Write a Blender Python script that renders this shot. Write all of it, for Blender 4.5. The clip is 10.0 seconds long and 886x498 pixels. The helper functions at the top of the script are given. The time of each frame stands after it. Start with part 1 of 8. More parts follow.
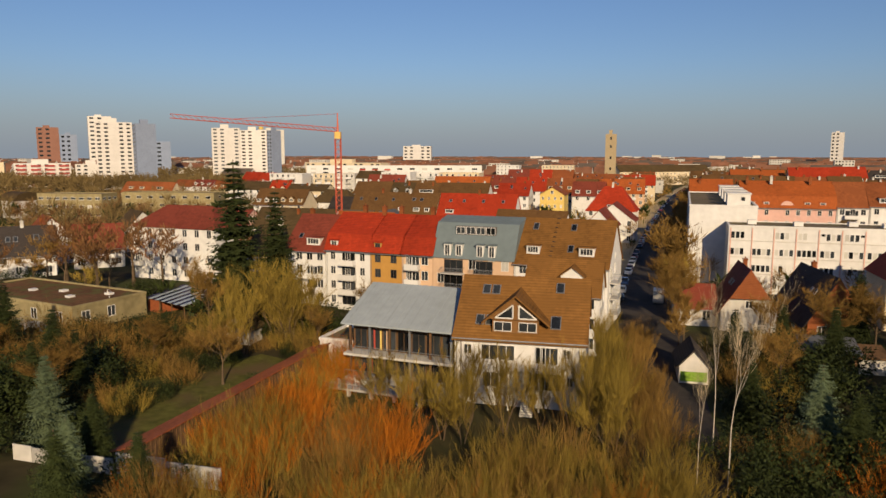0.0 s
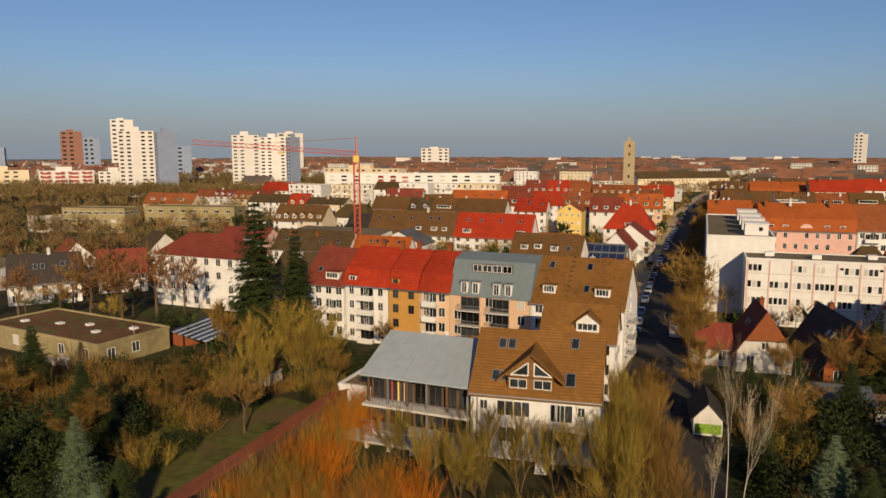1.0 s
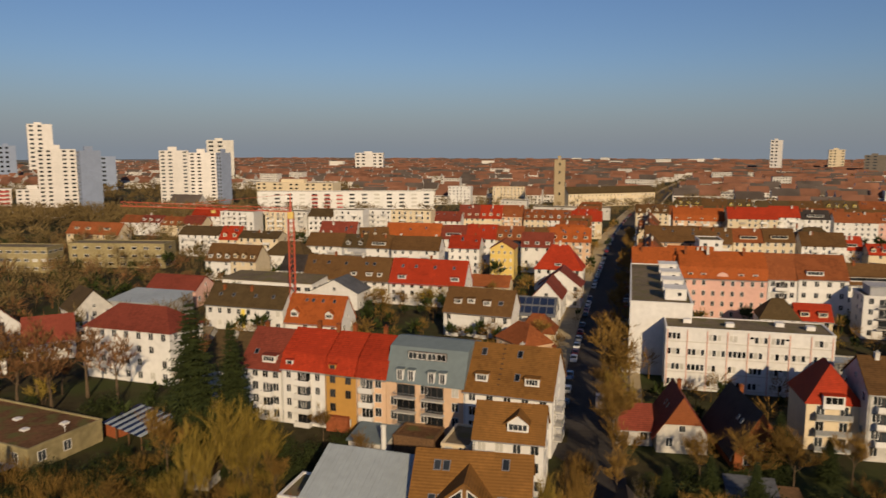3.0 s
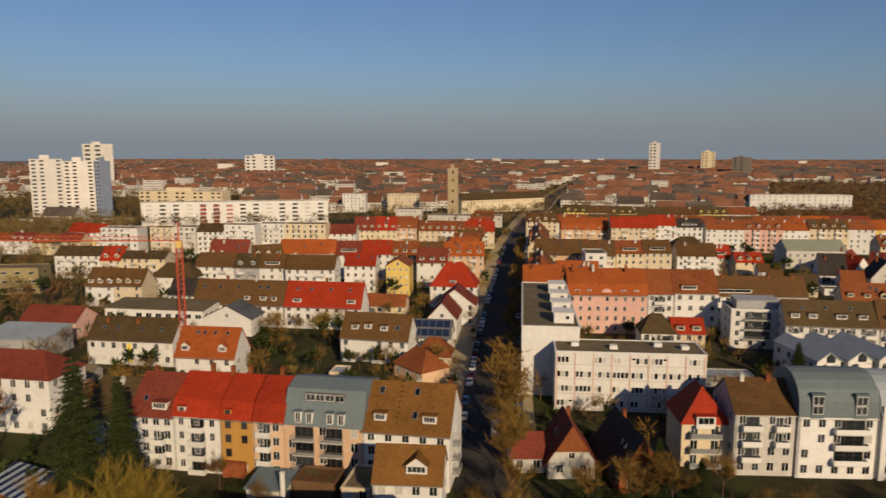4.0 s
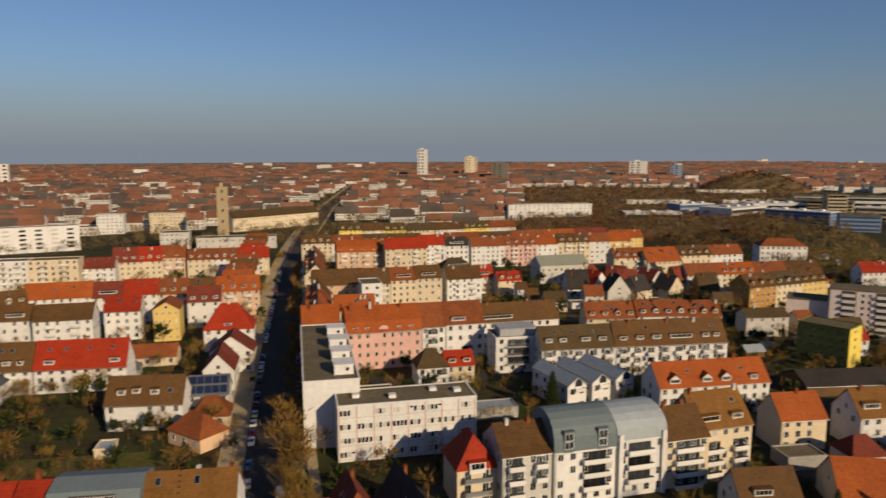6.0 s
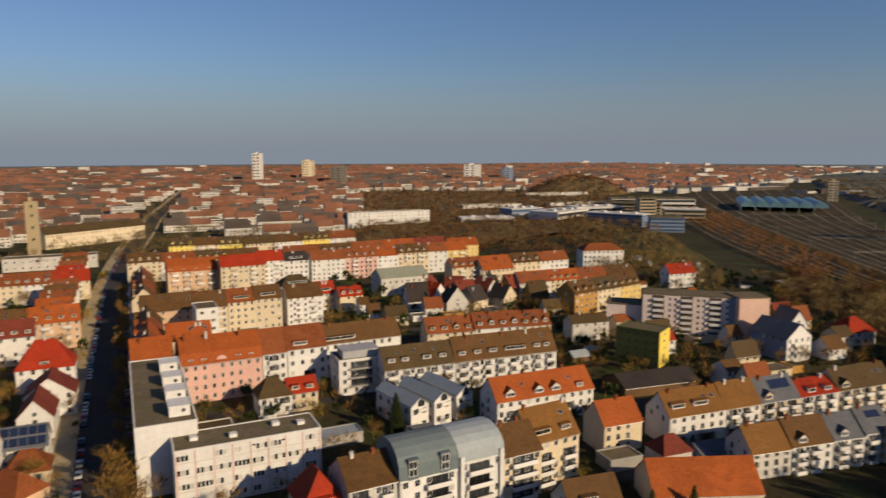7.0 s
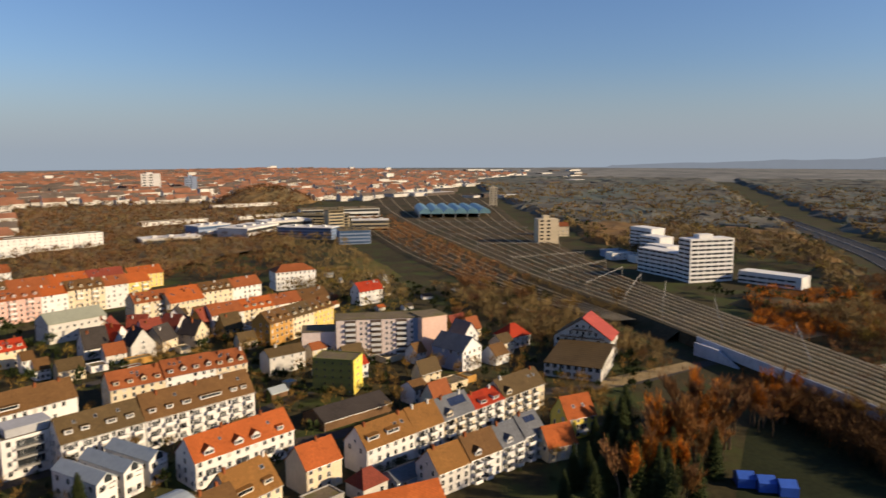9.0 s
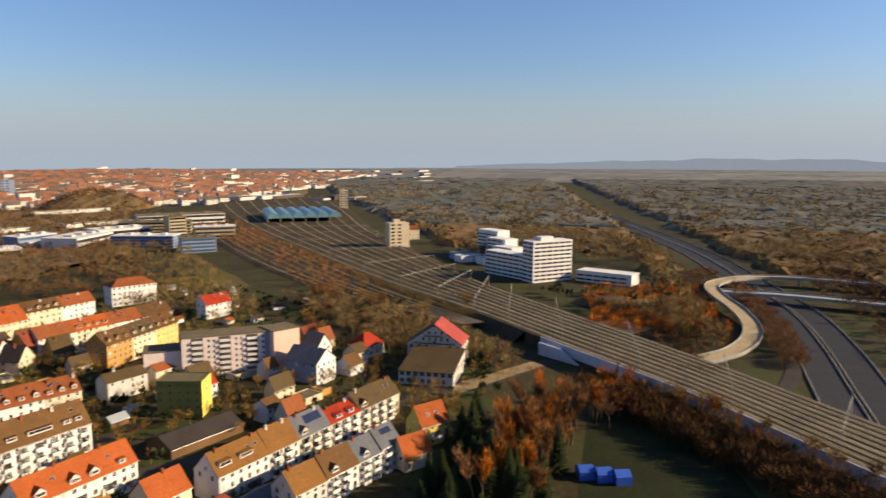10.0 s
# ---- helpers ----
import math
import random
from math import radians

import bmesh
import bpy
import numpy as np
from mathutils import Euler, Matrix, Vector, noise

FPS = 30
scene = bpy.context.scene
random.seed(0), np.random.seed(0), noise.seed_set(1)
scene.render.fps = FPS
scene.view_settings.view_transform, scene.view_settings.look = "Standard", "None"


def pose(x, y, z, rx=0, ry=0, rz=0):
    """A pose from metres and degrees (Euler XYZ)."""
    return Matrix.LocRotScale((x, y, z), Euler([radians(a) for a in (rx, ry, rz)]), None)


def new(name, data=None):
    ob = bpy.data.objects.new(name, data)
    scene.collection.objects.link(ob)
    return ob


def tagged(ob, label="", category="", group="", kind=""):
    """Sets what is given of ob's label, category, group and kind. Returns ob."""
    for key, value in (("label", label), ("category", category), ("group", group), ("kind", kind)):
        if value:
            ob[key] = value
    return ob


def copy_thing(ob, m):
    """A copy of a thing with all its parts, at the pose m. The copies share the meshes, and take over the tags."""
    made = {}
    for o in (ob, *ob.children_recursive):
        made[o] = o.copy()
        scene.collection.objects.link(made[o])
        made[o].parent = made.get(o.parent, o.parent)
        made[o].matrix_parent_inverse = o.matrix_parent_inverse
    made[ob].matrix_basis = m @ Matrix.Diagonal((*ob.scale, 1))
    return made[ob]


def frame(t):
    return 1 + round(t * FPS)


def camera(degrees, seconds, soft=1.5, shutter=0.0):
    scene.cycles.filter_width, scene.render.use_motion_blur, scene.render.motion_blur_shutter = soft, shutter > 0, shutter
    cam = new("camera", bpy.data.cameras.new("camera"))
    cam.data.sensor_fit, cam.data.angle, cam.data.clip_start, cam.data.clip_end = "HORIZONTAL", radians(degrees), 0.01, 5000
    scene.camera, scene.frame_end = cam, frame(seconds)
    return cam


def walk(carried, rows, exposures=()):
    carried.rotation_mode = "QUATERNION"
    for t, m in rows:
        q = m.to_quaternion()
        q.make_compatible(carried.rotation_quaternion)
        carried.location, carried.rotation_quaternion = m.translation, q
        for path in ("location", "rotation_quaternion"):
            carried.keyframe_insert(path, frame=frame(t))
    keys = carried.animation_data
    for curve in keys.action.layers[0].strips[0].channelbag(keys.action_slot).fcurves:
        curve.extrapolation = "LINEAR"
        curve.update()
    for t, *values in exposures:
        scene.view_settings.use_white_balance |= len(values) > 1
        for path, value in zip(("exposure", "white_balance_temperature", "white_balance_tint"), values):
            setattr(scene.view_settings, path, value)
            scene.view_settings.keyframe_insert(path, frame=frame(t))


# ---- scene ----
EXPOSURES = [(0, 0.2, 6550, 10), (2.5, 0.0, 6600, 10), (4.5, -0.1, 6550, 10), (6.5, 0.0, 6400, 10), (8, 0.3, 6400, 10), (9, 0.65, 6450, 10), (10, 0.95, 6550, 10)]
cam = camera(63.85, 10.0, soft=1.5, shutter=0.42)
PATH = [
    (0, -0.00, 0.01, 29.66, 0.00, -7.64, -0.04),
    (0.5, 0.08, -0.43, 32.85, 0.72, -7.68, -0.02),
    (1, 0.12, -0.59, 36.81, 1.44, -7.71, 0.02),
    (1.5, 0.17, -0.76, 41.08, 2.15, -7.77, 0.04),
    (2, 0.24, -1.08, 45.53, 1.40, -7.83, -0.03),
    (2.5, 0.28, -1.53, 49.92, -0.50, -7.87, -0.03),
    (4, 0.31, -2.97, 61.99, -12.26, -7.96, 0.05),
    (4.5, 0.30, -3.24, 65.52, -16.02, -7.98, 0.06),
    (5, 0.23, -3.44, 69.01, -19.69, -7.98, 0.07),
    (6.5, -0.30, -4.88, 79.84, -36.69, -7.89, 0.11),
    (7, -0.48, -5.55, 83.72, -43.19, -7.87, 0.11),
    (7.5, -0.72, -6.31, 87.58, -49.68, -7.83, 0.12),
    (8, -1.12, -6.97, 91.24, -56.12, -7.78, 0.13),
    (8.5, -1.65, -7.38, 94.59, -61.90, -7.73, 0.13),
    (9, -2.25, -7.48, 97.57, -67.81, -7.71, 0.10),
    (9.5, -2.92, -7.57, 100.16, -73.71, -7.70, 0.01),
    (10, -3.64, -7.93, 102.61, -79.82, -7.72, -0.11),
]
walk(cam, [(t, pose(x, y, z, 90 + pitch, 0, yaw) @ pose(0, 0, 0, 0, 0, -roll)) for t, x, y, z, yaw, pitch, roll in PATH],
     exposures=EXPOSURES)
# ---- world, sun ----
SUN_HEADING, SUN_HEIGHT = -9.0, 22.0     # degrees: where the light travels, clockwise from +y; height over the horizon
world = bpy.data.worlds.new("sky")
scene.world = world
world.use_nodes = True
wn = world.node_tree
sky = wn.nodes.new("ShaderNodeTexSky")
sky.sky_type, sky.sun_disc = "NISHITA", False
sky.sun_elevation, sky.sun_rotation = radians(SUN_HEIGHT), radians(180 + SUN_HEADING)
sky.air_density, sky.dust_density, sky.ozone_density, sky.altitude = 1.4, 2.4, 5.0, 1500
haze = wn.nodes.new("ShaderNodeVectorMath")
haze.operation = "MULTIPLY"
haze.inputs[1].default_value = (1.0, 1.0, 1.17)
wn.links.new(sky.outputs[0], haze.inputs[0])
# the winter haze that thickens evenly all round towards the horizon
direction, height_up = wn.nodes.new("ShaderNodeTexCoord"), wn.nodes.new("ShaderNodeSeparateXYZ")
thickness, veil = wn.nodes.new("ShaderNodeMapRange"), wn.nodes.new("ShaderNodeMix")
thickness.interpolation_type = "SMOOTHSTEP"
thickness.inputs[1].default_value, thickness.inputs[2].default_value = -0.02, 0.13
thickness.inputs[3].default_value, thickness.inputs[4].default_value = 0.85, 0.0
veil.data_type = "RGBA"
veil.inputs[7].default_value = (3.5, 4.1, 4.9, 1)
wn.links.new(direction.outputs["Generated"], height_up.inputs[0])
wn.links.new(height_up.outputs[2], thickness.inputs[0])
wn.links.new(thickness.outputs[0], veil.inputs[0])
wn.links.new(haze.outputs[0], veil.inputs[6])
wn.links.new(veil.outputs[2], wn.nodes["Background"].inputs[0])
wn.nodes["Background"].inputs[1].default_value = 0.063
sun = new("sun", bpy.data.lights.new("sun", "SUN"))
sun.data.energy, sun.data.angle, sun.data.color = 5.0, radians(0.6), (1.0, 0.78, 0.50)
sun.matrix_world = pose(0, 0, 300, 90 - SUN_HEIGHT, 0, -SUN_HEADING)


# ---- materials ----
def material(name, colour, rough=0.8, var=0.25, fine=2.0, bump=0.15, metal=0.0, courses=0.0, blotch=None, vary=0.12, coarse=0.12):
    """A surface with stains, grain, and where courses is set rows of tiles that far apart in height."""
    m = bpy.data.materials.new(name)
    m.use_nodes = True
    t = m.node_tree
    n, link = t.nodes, t.links.new
    b = n["Principled BSDF"]
    b.inputs["Roughness"].default_value, b.inputs["Metallic"].default_value = rough, metal
    b.inputs["Specular IOR Level"].default_value = 0.5 if rough < 0.6 else 0.12
    colour = [c * 0.8 for c in colour]
    co = n.new("ShaderNodeTexCoord")
    big, small = n.new("ShaderNodeTexNoise"), n.new("ShaderNodeTexNoise")
    big.inputs["Scale"].default_value, big.inputs["Detail"].default_value = coarse, 5
    small.inputs["Scale"].default_value, small.inputs["Detail"].default_value = fine, 3
    link(co.outputs["Object"], big.inputs["Vector"]), link(co.outputs["Object"], small.inputs["Vector"])
    add = n.new("ShaderNodeMath")
    add.operation = "ADD"
    link(big.outputs[0], add.inputs[0]), link(small.outputs[0], add.inputs[1])
    ramp = n.new("ShaderNodeMapRange")
    ramp.inputs[1].default_value, ramp.inputs[2].default_value = 0.7, 1.3
    ramp.inputs[3].default_value, ramp.inputs[4].default_value = 1 - var, 1 + var * 0.6
    link(add.outputs[0], ramp.inputs[0])
    info = n.new("ShaderNodeObjectInfo")
    rnd = n.new("ShaderNodeMapRange")
    rnd.inputs[3].default_value, rnd.inputs[4].default_value = 1 - vary, 1 + vary
    link(info.outputs["Random"], rnd.inputs[0])
    mul = n.new("ShaderNodeMath")
    mul.operation = "MULTIPLY"
    link(ramp.outputs[0], mul.inputs[0]), link(rnd.outputs[0], mul.inputs[1])
    value, height = mul, small.outputs[0]
    if courses:
        wave = n.new("ShaderNodeTexWave")
        wave.bands_direction = "Z"
        wave.inputs["Scale"].default_value = 0.314 / courses
        wave.inputs["Distortion"].default_value = 0.6
        link(co.outputs["Object"], wave.inputs["Vector"])
        wr = n.new("ShaderNodeMapRange")
        wr.inputs[3].default_value, wr.inputs[4].default_value = 0.82, 1.08
        link(wave.outputs["Fac"], wr.inputs[0])
        value = n.new("ShaderNodeMath")
        value.operation = "MULTIPLY"
        link(mul.outputs[0], value.inputs[0]), link(wr.outputs[0], value.inputs[1])
        height = wave.outputs["Fac"]
    tint = n.new("ShaderNodeVectorMath")
    tint.operation = "SCALE"
    tint.inputs[0].default_value = colour
    link(value.outputs[0], tint.inputs["Scale"])
    colour_out = tint.outputs[0]
    if blotch:
        mix = n.new("ShaderNodeMix")
        mix.data_type = "RGBA"
        spot = n.new("ShaderNodeTexNoise")
        spot.inputs["Scale"].default_value, spot.inputs["Detail"].default_value = blotch[1], 6
        link(co.outputs["Object"], spot.inputs["Vector"])
        sr = n.new("ShaderNodeMapRange")
        sr.inputs[1].default_value, sr.inputs[2].default_value = 0.48, 0.62
        link(spot.outputs[0], sr.inputs[0])
        link(sr.outputs[0], mix.inputs[0]), link(colour_out, mix.inputs[6])
        mix.inputs[7].default_value = (*blotch[0], 1)
        colour_out = mix.outputs[2]
    link(colour_out, b.inputs["Base Color"])
    if bump:
        bp = n.new("ShaderNodeBump")
        bp.inputs["Strength"].default_value, bp.inputs["Distance"].default_value = bump, 0.05
        link(height, bp.inputs["Height"]), link(bp.outputs[0], b.inputs["Normal"])
    return m


def tiles(name, colour, var=0.3):
    return material(name, colour, 0.75, var, 1.3, 0.5, courses=0.28, blotch=([c * 0.72 for c in colour], 0.35), vary=0.15)


def plaster(name, colour, var=0.12):
    return material(name, colour, 0.9, var, 0.8, 0.08, vary=0.06)


WHITE, CREAM, OFFWHITE = plaster("white plaster", (0.75, 0.73, 0.70)), plaster("cream plaster", (0.70, 0.58, 0.40)), plaster("aged plaster", (0.60, 0.57, 0.52), 0.2)
YELLOW, OCHRE, PEACH = plaster("yellow plaster", (0.72, 0.52, 0.16)), plaster("ochre plaster", (0.50, 0.27, 0.07)), plaster("peach plaster", (0.68, 0.46, 0.30))
PINK, OLIVE, GREYWALL = plaster("pink plaster", (0.70, 0.43, 0.36)), plaster("olive plaster", (0.20, 0.20, 0.06)), plaster("grey plaster", (0.40, 0.40, 0.41))
BLUEGREY, REDWALL, LEMON = plaster("blue-grey plaster", (0.26, 0.31, 0.42)), plaster("red plaster", (0.45, 0.08, 0.06)), plaster("lemon plaster", (0.82, 0.64, 0.12))
CONCRETE = material("concrete", (0.38, 0.36, 0.33), 0.85, 0.25, 1.5, 0.15)
RED, ORANGE, BROWN = tiles("bright red tiles", (0.37, 0.038, 0.013)), tiles("orange tiles", (0.38, 0.095, 0.022)), tiles("brown tiles", (0.14, 0.072, 0.026))
DARK, DARKRED, RUST = tiles("dark tiles", (0.055, 0.045, 0.040)), tiles("dark red tiles", (0.22, 0.05, 0.03)), tiles("rust tiles", (0.27, 0.083, 0.028))
MIDBROWN, UMBER, SLATE = tiles("mid-brown tiles", (0.225, 0.105, 0.027)), tiles("umber tiles", (0.10, 0.066, 0.029)), tiles("slate", (0.13, 0.135, 0.15))
ZINC = material("standing-seam zinc", (0.15, 0.185, 0.195), 0.6, 0.12, 1.0, 0.1, metal=0.0)
SHEET = material("pale metal sheet", (0.36, 0.40, 0.42), 0.6, 0.12, 0.8, 0.1, metal=0.0)
GRAVEL = material("gravelled flat roof", (0.20, 0.155, 0.10), 0.95, 0.35, 1.5, 0.2, blotch=((0.13, 0.11, 0.05), 0.25))
SEDUM = material("sedum flat roof", (0.15, 0.075, 0.035), 0.95, 0.4, 1.2, 0.3, blotch=((0.10, 0.09, 0.03), 0.3))
FRAME = material("white window frame", (0.75, 0.73, 0.70), 0.5, 0.05, 3, 0)
DARKFRAME = material("dark window frame", (0.10, 0.07, 0.05), 0.5, 0.1, 3, 0)
GLASS = material("window glass", (0.035, 0.04, 0.045), 0.12, 0.5, 0.7, 0.0, vary=0.8)
BLIND = material("lowered blind", (0.55, 0.53, 0.48), 0.7, 0.1, 2, 0.05)
STEEL = material("steel rail", (0.35, 0.36, 0.37), 0.45, 0.15, 2, 0, metal=0.6)
WOOD = material("weathered wood", (0.16, 0.09, 0.045), 0.8, 0.4, 2.5, 0.2)
REDWOOD = material("rust-red boards", (0.34, 0.10, 0.04), 0.8, 0.35, 2.0, 0.2)
PANEL = material("solar panel", (0.02, 0.03, 0.07), 0.2, 0.2, 0.5, 0)
ASPHALT = material("asphalt", (0.066, 0.057, 0.050), 0.9, 0.25, 0.8, 0.1, coarse=0.05)
PAVING = material("paving", (0.46, 0.36, 0.21), 0.9, 0.25, 0.8, 0.1)
GRAFFITI = material("painted wall", (0.55, 0.54, 0.52), 0.8, 0.2, 1.0, 0.05)
BALLAST = material("track ballast", (0.075, 0.055, 0.029), 0.95, 0.45, 0.8, 0.3, coarse=0.03, blotch=((0.030, 0.028, 0.010), 0.035))
RUSTY = material("rail steel", (0.52, 0.42, 0.27), 0.65, 0.2, 1, 0)
BARK, BIRCH = material("bark", (0.13, 0.09, 0.055), 0.9, 0.35, 3, 0.2), material("birch bark", (0.55, 0.48, 0.40), 0.8, 0.4, 2, 0.1)
TWIG_BROWN = material("brown twigs", (0.25, 0.145, 0.036), 0.9, 0.4, 0.6, 0, vary=0.3, coarse=0.3)
TWIG_ORANGE = material("orange twigs", (0.47, 0.15, 0.013), 0.9, 0.4, 0.6, 0, vary=0.3, coarse=0.3)
TWIG_OLIVE = material("olive twigs", (0.26, 0.18, 0.033), 0.9, 0.4, 0.6, 0, vary=0.3, coarse=0.3)
TWIG_RED = material("russet twigs", (0.22, 0.11, 0.045), 0.9, 0.4, 0.6, 0, vary=0.25, coarse=0.3)
TWIG_WOOD = material("grey-brown woodland twigs", (0.21, 0.145, 0.058), 0.9, 0.45, 0.6, 0, vary=0.3, coarse=0.02)
# Dark twig colour; on the slope below the railway it stands in for shade.
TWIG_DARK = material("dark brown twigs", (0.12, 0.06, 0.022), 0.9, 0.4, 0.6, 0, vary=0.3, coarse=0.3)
TWIG_PALE = material("pale birch twigs", (0.50, 0.40, 0.26), 0.9, 0.3, 0.6, 0, vary=0.2, coarse=0.3)
LARCH = material("orange-brown larch needles", (0.30, 0.14, 0.04), 0.85, 0.4, 0.8, 0, vary=0.3)
NEEDLE = material("dark needles", (0.042, 0.055, 0.016), 0.8, 0.4, 1.5, 0, vary=0.25)
BLUENEEDLE = material("blue-green needles", (0.13, 0.17, 0.09), 0.8, 0.4, 1.5, 0, vary=0.2)
LEAF = material("evergreen leaves", (0.030, 0.040, 0.010), 0.7, 0.4, 1.5, 0, vary=0.3)
CRANE = material("crane red paint", (0.55, 0.10, 0.05), 0.5, 0.2, 1, 0)
BLUEPAINT = material("blue tarpaulin", (0.03, 0.10, 0.45), 0.5, 0.2, 1, 0)
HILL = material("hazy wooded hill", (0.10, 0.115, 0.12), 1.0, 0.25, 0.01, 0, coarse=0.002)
# Faint blue-grey emission paints haze over the hills.
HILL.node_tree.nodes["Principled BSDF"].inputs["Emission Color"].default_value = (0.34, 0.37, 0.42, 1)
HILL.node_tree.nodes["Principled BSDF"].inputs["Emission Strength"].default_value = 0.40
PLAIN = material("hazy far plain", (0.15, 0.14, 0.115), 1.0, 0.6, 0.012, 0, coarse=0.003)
# The plain's haze is this weak glow over a greyed colour.
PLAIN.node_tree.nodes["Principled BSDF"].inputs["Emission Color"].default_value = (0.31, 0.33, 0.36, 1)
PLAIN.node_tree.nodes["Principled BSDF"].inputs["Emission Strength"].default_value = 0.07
PALECONC = material("pale concrete", (0.50, 0.51, 0.54), 0.85, 0.2, 0.5, 0.1)
FARWALL = material("far plaster", (0.78, 0.73, 0.66), 0.9, 0.3, 0.05, 0, coarse=0.013)
# Distance haze is put into this muted roof colour.
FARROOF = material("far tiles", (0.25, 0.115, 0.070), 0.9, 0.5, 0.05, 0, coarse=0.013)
FARDARK = material("far dark roof", (0.12, 0.095, 0.08), 0.9, 0.4, 0.05, 0, coarse=0.013)


def ground_material():
    """Winter grass and soil, darker woodland floor, blending at two scales."""
    m = material("winter ground", (0.055, 0.045, 0.020), 0.95, 0.45, 0.35, 0.3, blotch=((0.042, 0.050, 0.014), 0.045), coarse=0.012)
    return m


# ---- geometry helpers ----
class Geo:
    """Collects faces with material slots for one mesh."""
    def __init__(self):
        self.v, self.f, self.m = [], [], []

    def poly(self, pts, m=0):
        k = len(self.v)
        self.v.extend(tuple(p) for p in pts)
        self.f.append(tuple(range(k, k + len(pts))))
        self.m.append(m)

    def box(self, x0, y0, z0, x1, y1, z1, m=0, turn=None):
        p = [Vector(q) for q in ((x0, y0, z0), (x1, y0, z0), (x1, y1, z0), (x0, y1, z0), (x0, y0, z1), (x1, y0, z1), (x1, y1, z1), (x0, y1, z1))]
        if turn is not None:
            p = [turn @ q for q in p]
        k = len(self.v)
        self.v.extend(tuple(q) for q in p)
        for f in ((0, 3, 2, 1), (4, 5, 6, 7), (0, 1, 5, 4), (1, 2, 6, 5), (2, 3, 7, 6), (3, 0, 4, 7)):
            self.f.append(tuple(k + i for i in f))
            self.m.append(m)

    def prism(self, pts, shift, m=0, cap=None):
        """A closed prism: the outline pts moved along shift."""
        s, n, k = Vector(shift), len(pts), len(self.v)
        self.v.extend(tuple(p) for p in pts)
        self.v.extend(tuple(Vector(p) + s) for p in pts)
        c = m if cap is None else cap
        self.f += [tuple(range(k + n - 1, k - 1, -1)), tuple(range(k + n, k + 2 * n))]
        self.m += [c, c]
        for i in range(n):
            j = (i + 1) % n
            self.f.append((k + i, k + j, k + n + j, k + n + i))
            self.m.append(m)

    def tube(self, a, b, r0, r1, n=5, m=0):
        a, b = Vector(a), Vector(b)
        q = (b - a).to_track_quat("Z", "Y")
        k = len(self.v)
        for c, r in ((a, r0), (b, r1)):
            for i in range(n):
                w = 2 * math.pi * i / n
                self.v.append(tuple(c + q @ Vector((r * math.cos(w), r * math.sin(w), 0))))
        for i in range(n):
            j = (i + 1) % n
            self.f.append((k + i, k + j, k + n + j, k + n + i))
            self.m.append(m)

    def mesh(self, name, mats):
        me = bpy.data.meshes.new(name)
        me.from_pydata(self.v, [], self.f)
        for x in mats:
            me.materials.append(x)
        if len(mats) > 1:
            me.polygons.foreach_set("material_index", self.m)
        me.update()
        return me


def part(name, geo, mats, parent, at=None, label=""):
    mats = mats if isinstance(mats, (list, tuple)) else [mats]
    me = geo.mesh(name, mats) if isinstance(geo, Geo) else geo
    ob = new(name, me)
    ob.parent = parent
    if at is not None:
        ob.matrix_basis = at
    return tagged(ob, label)


def thing(name, label, category, m=None, group="", geo=None, mats=None, kind=""):
    data = None
    if geo is not None:
        data = geo.mesh(name, mats if isinstance(mats, (list, tuple)) else [mats])
    ob = new(name, data)
    if m is not None:
        ob.matrix_basis = m
    return tagged(ob, label, category, group, kind)


CACHE = {}


def window_mesh(w, h, frame=None, cols=2, sill=True, glass=None):
    """A framed window that faces -y, its sill's middle at the origin: one sheet with recessed panes."""
    frame, glass = frame or FRAME, glass or GLASS
    key = ("win", round(w, 2), round(h, 2), frame.name, cols, glass.name)
    if key not in CACHE:
        g = Geo()
        t, o, b = 0.075, -0.07, -0.015
        xs = [-w / 2]
        for i in range(cols):
            xs += [-w / 2 + w * i / cols + (t if i == 0 else t * 0.45), -w / 2 + w * (i + 1) / cols - (t if i == cols - 1 else t * 0.45)]
        xs.append(w / 2)
        zs = [0, t, h - t, h]
        at = {}

        def v(x, y, z):
            k = (round(x, 4), y, round(z, 4))
            if k not in at:
                at[k] = len(g.v)
                g.v.append((x, y, z))
            return at[k]

        def quad(a, c, m=0):
            g.f.append(tuple(v(*q) for q in a))
            g.m.append(m)
        for i in range(len(xs) - 1):
            for j in range(3):
                x0, x1, z0, z1 = xs[i], xs[i + 1], zs[j], zs[j + 1]
                if i % 2 == 1 and j == 1:
                    quad([(x0, b, z0), (x1, b, z0), (x1, b, z1), (x0, b, z1)], 0, 1)
                    for p, q in (((x0, z0), (x1, z0)), ((x1, z0), (x1, z1)), ((x1, z1), (x0, z1)), ((x0, z1), (x0, z0))):
                        quad([(p[0], o, p[1]), (q[0], o, q[1]), (q[0], b, q[1]), (p[0], b, p[1])], 0)
                else:
                    quad([(x0, o, z0), (x1, o, z0), (x1, o, z1), (x0, o, z1)], 0)
        for p, q in (((-w / 2, 0), (-w / 2, h)), ((-w / 2, h), (w / 2, h)), ((w / 2, h), (w / 2, 0)), ((w / 2, 0), (-w / 2, 0))):
            quad([(p[0], o, p[1]), (p[0], 0.02, p[1]), (q[0], 0.02, q[1]), (q[0], o, q[1])], 0)
        CACHE[key] = g.mesh("window", [frame, glass])
    return CACHE[key]


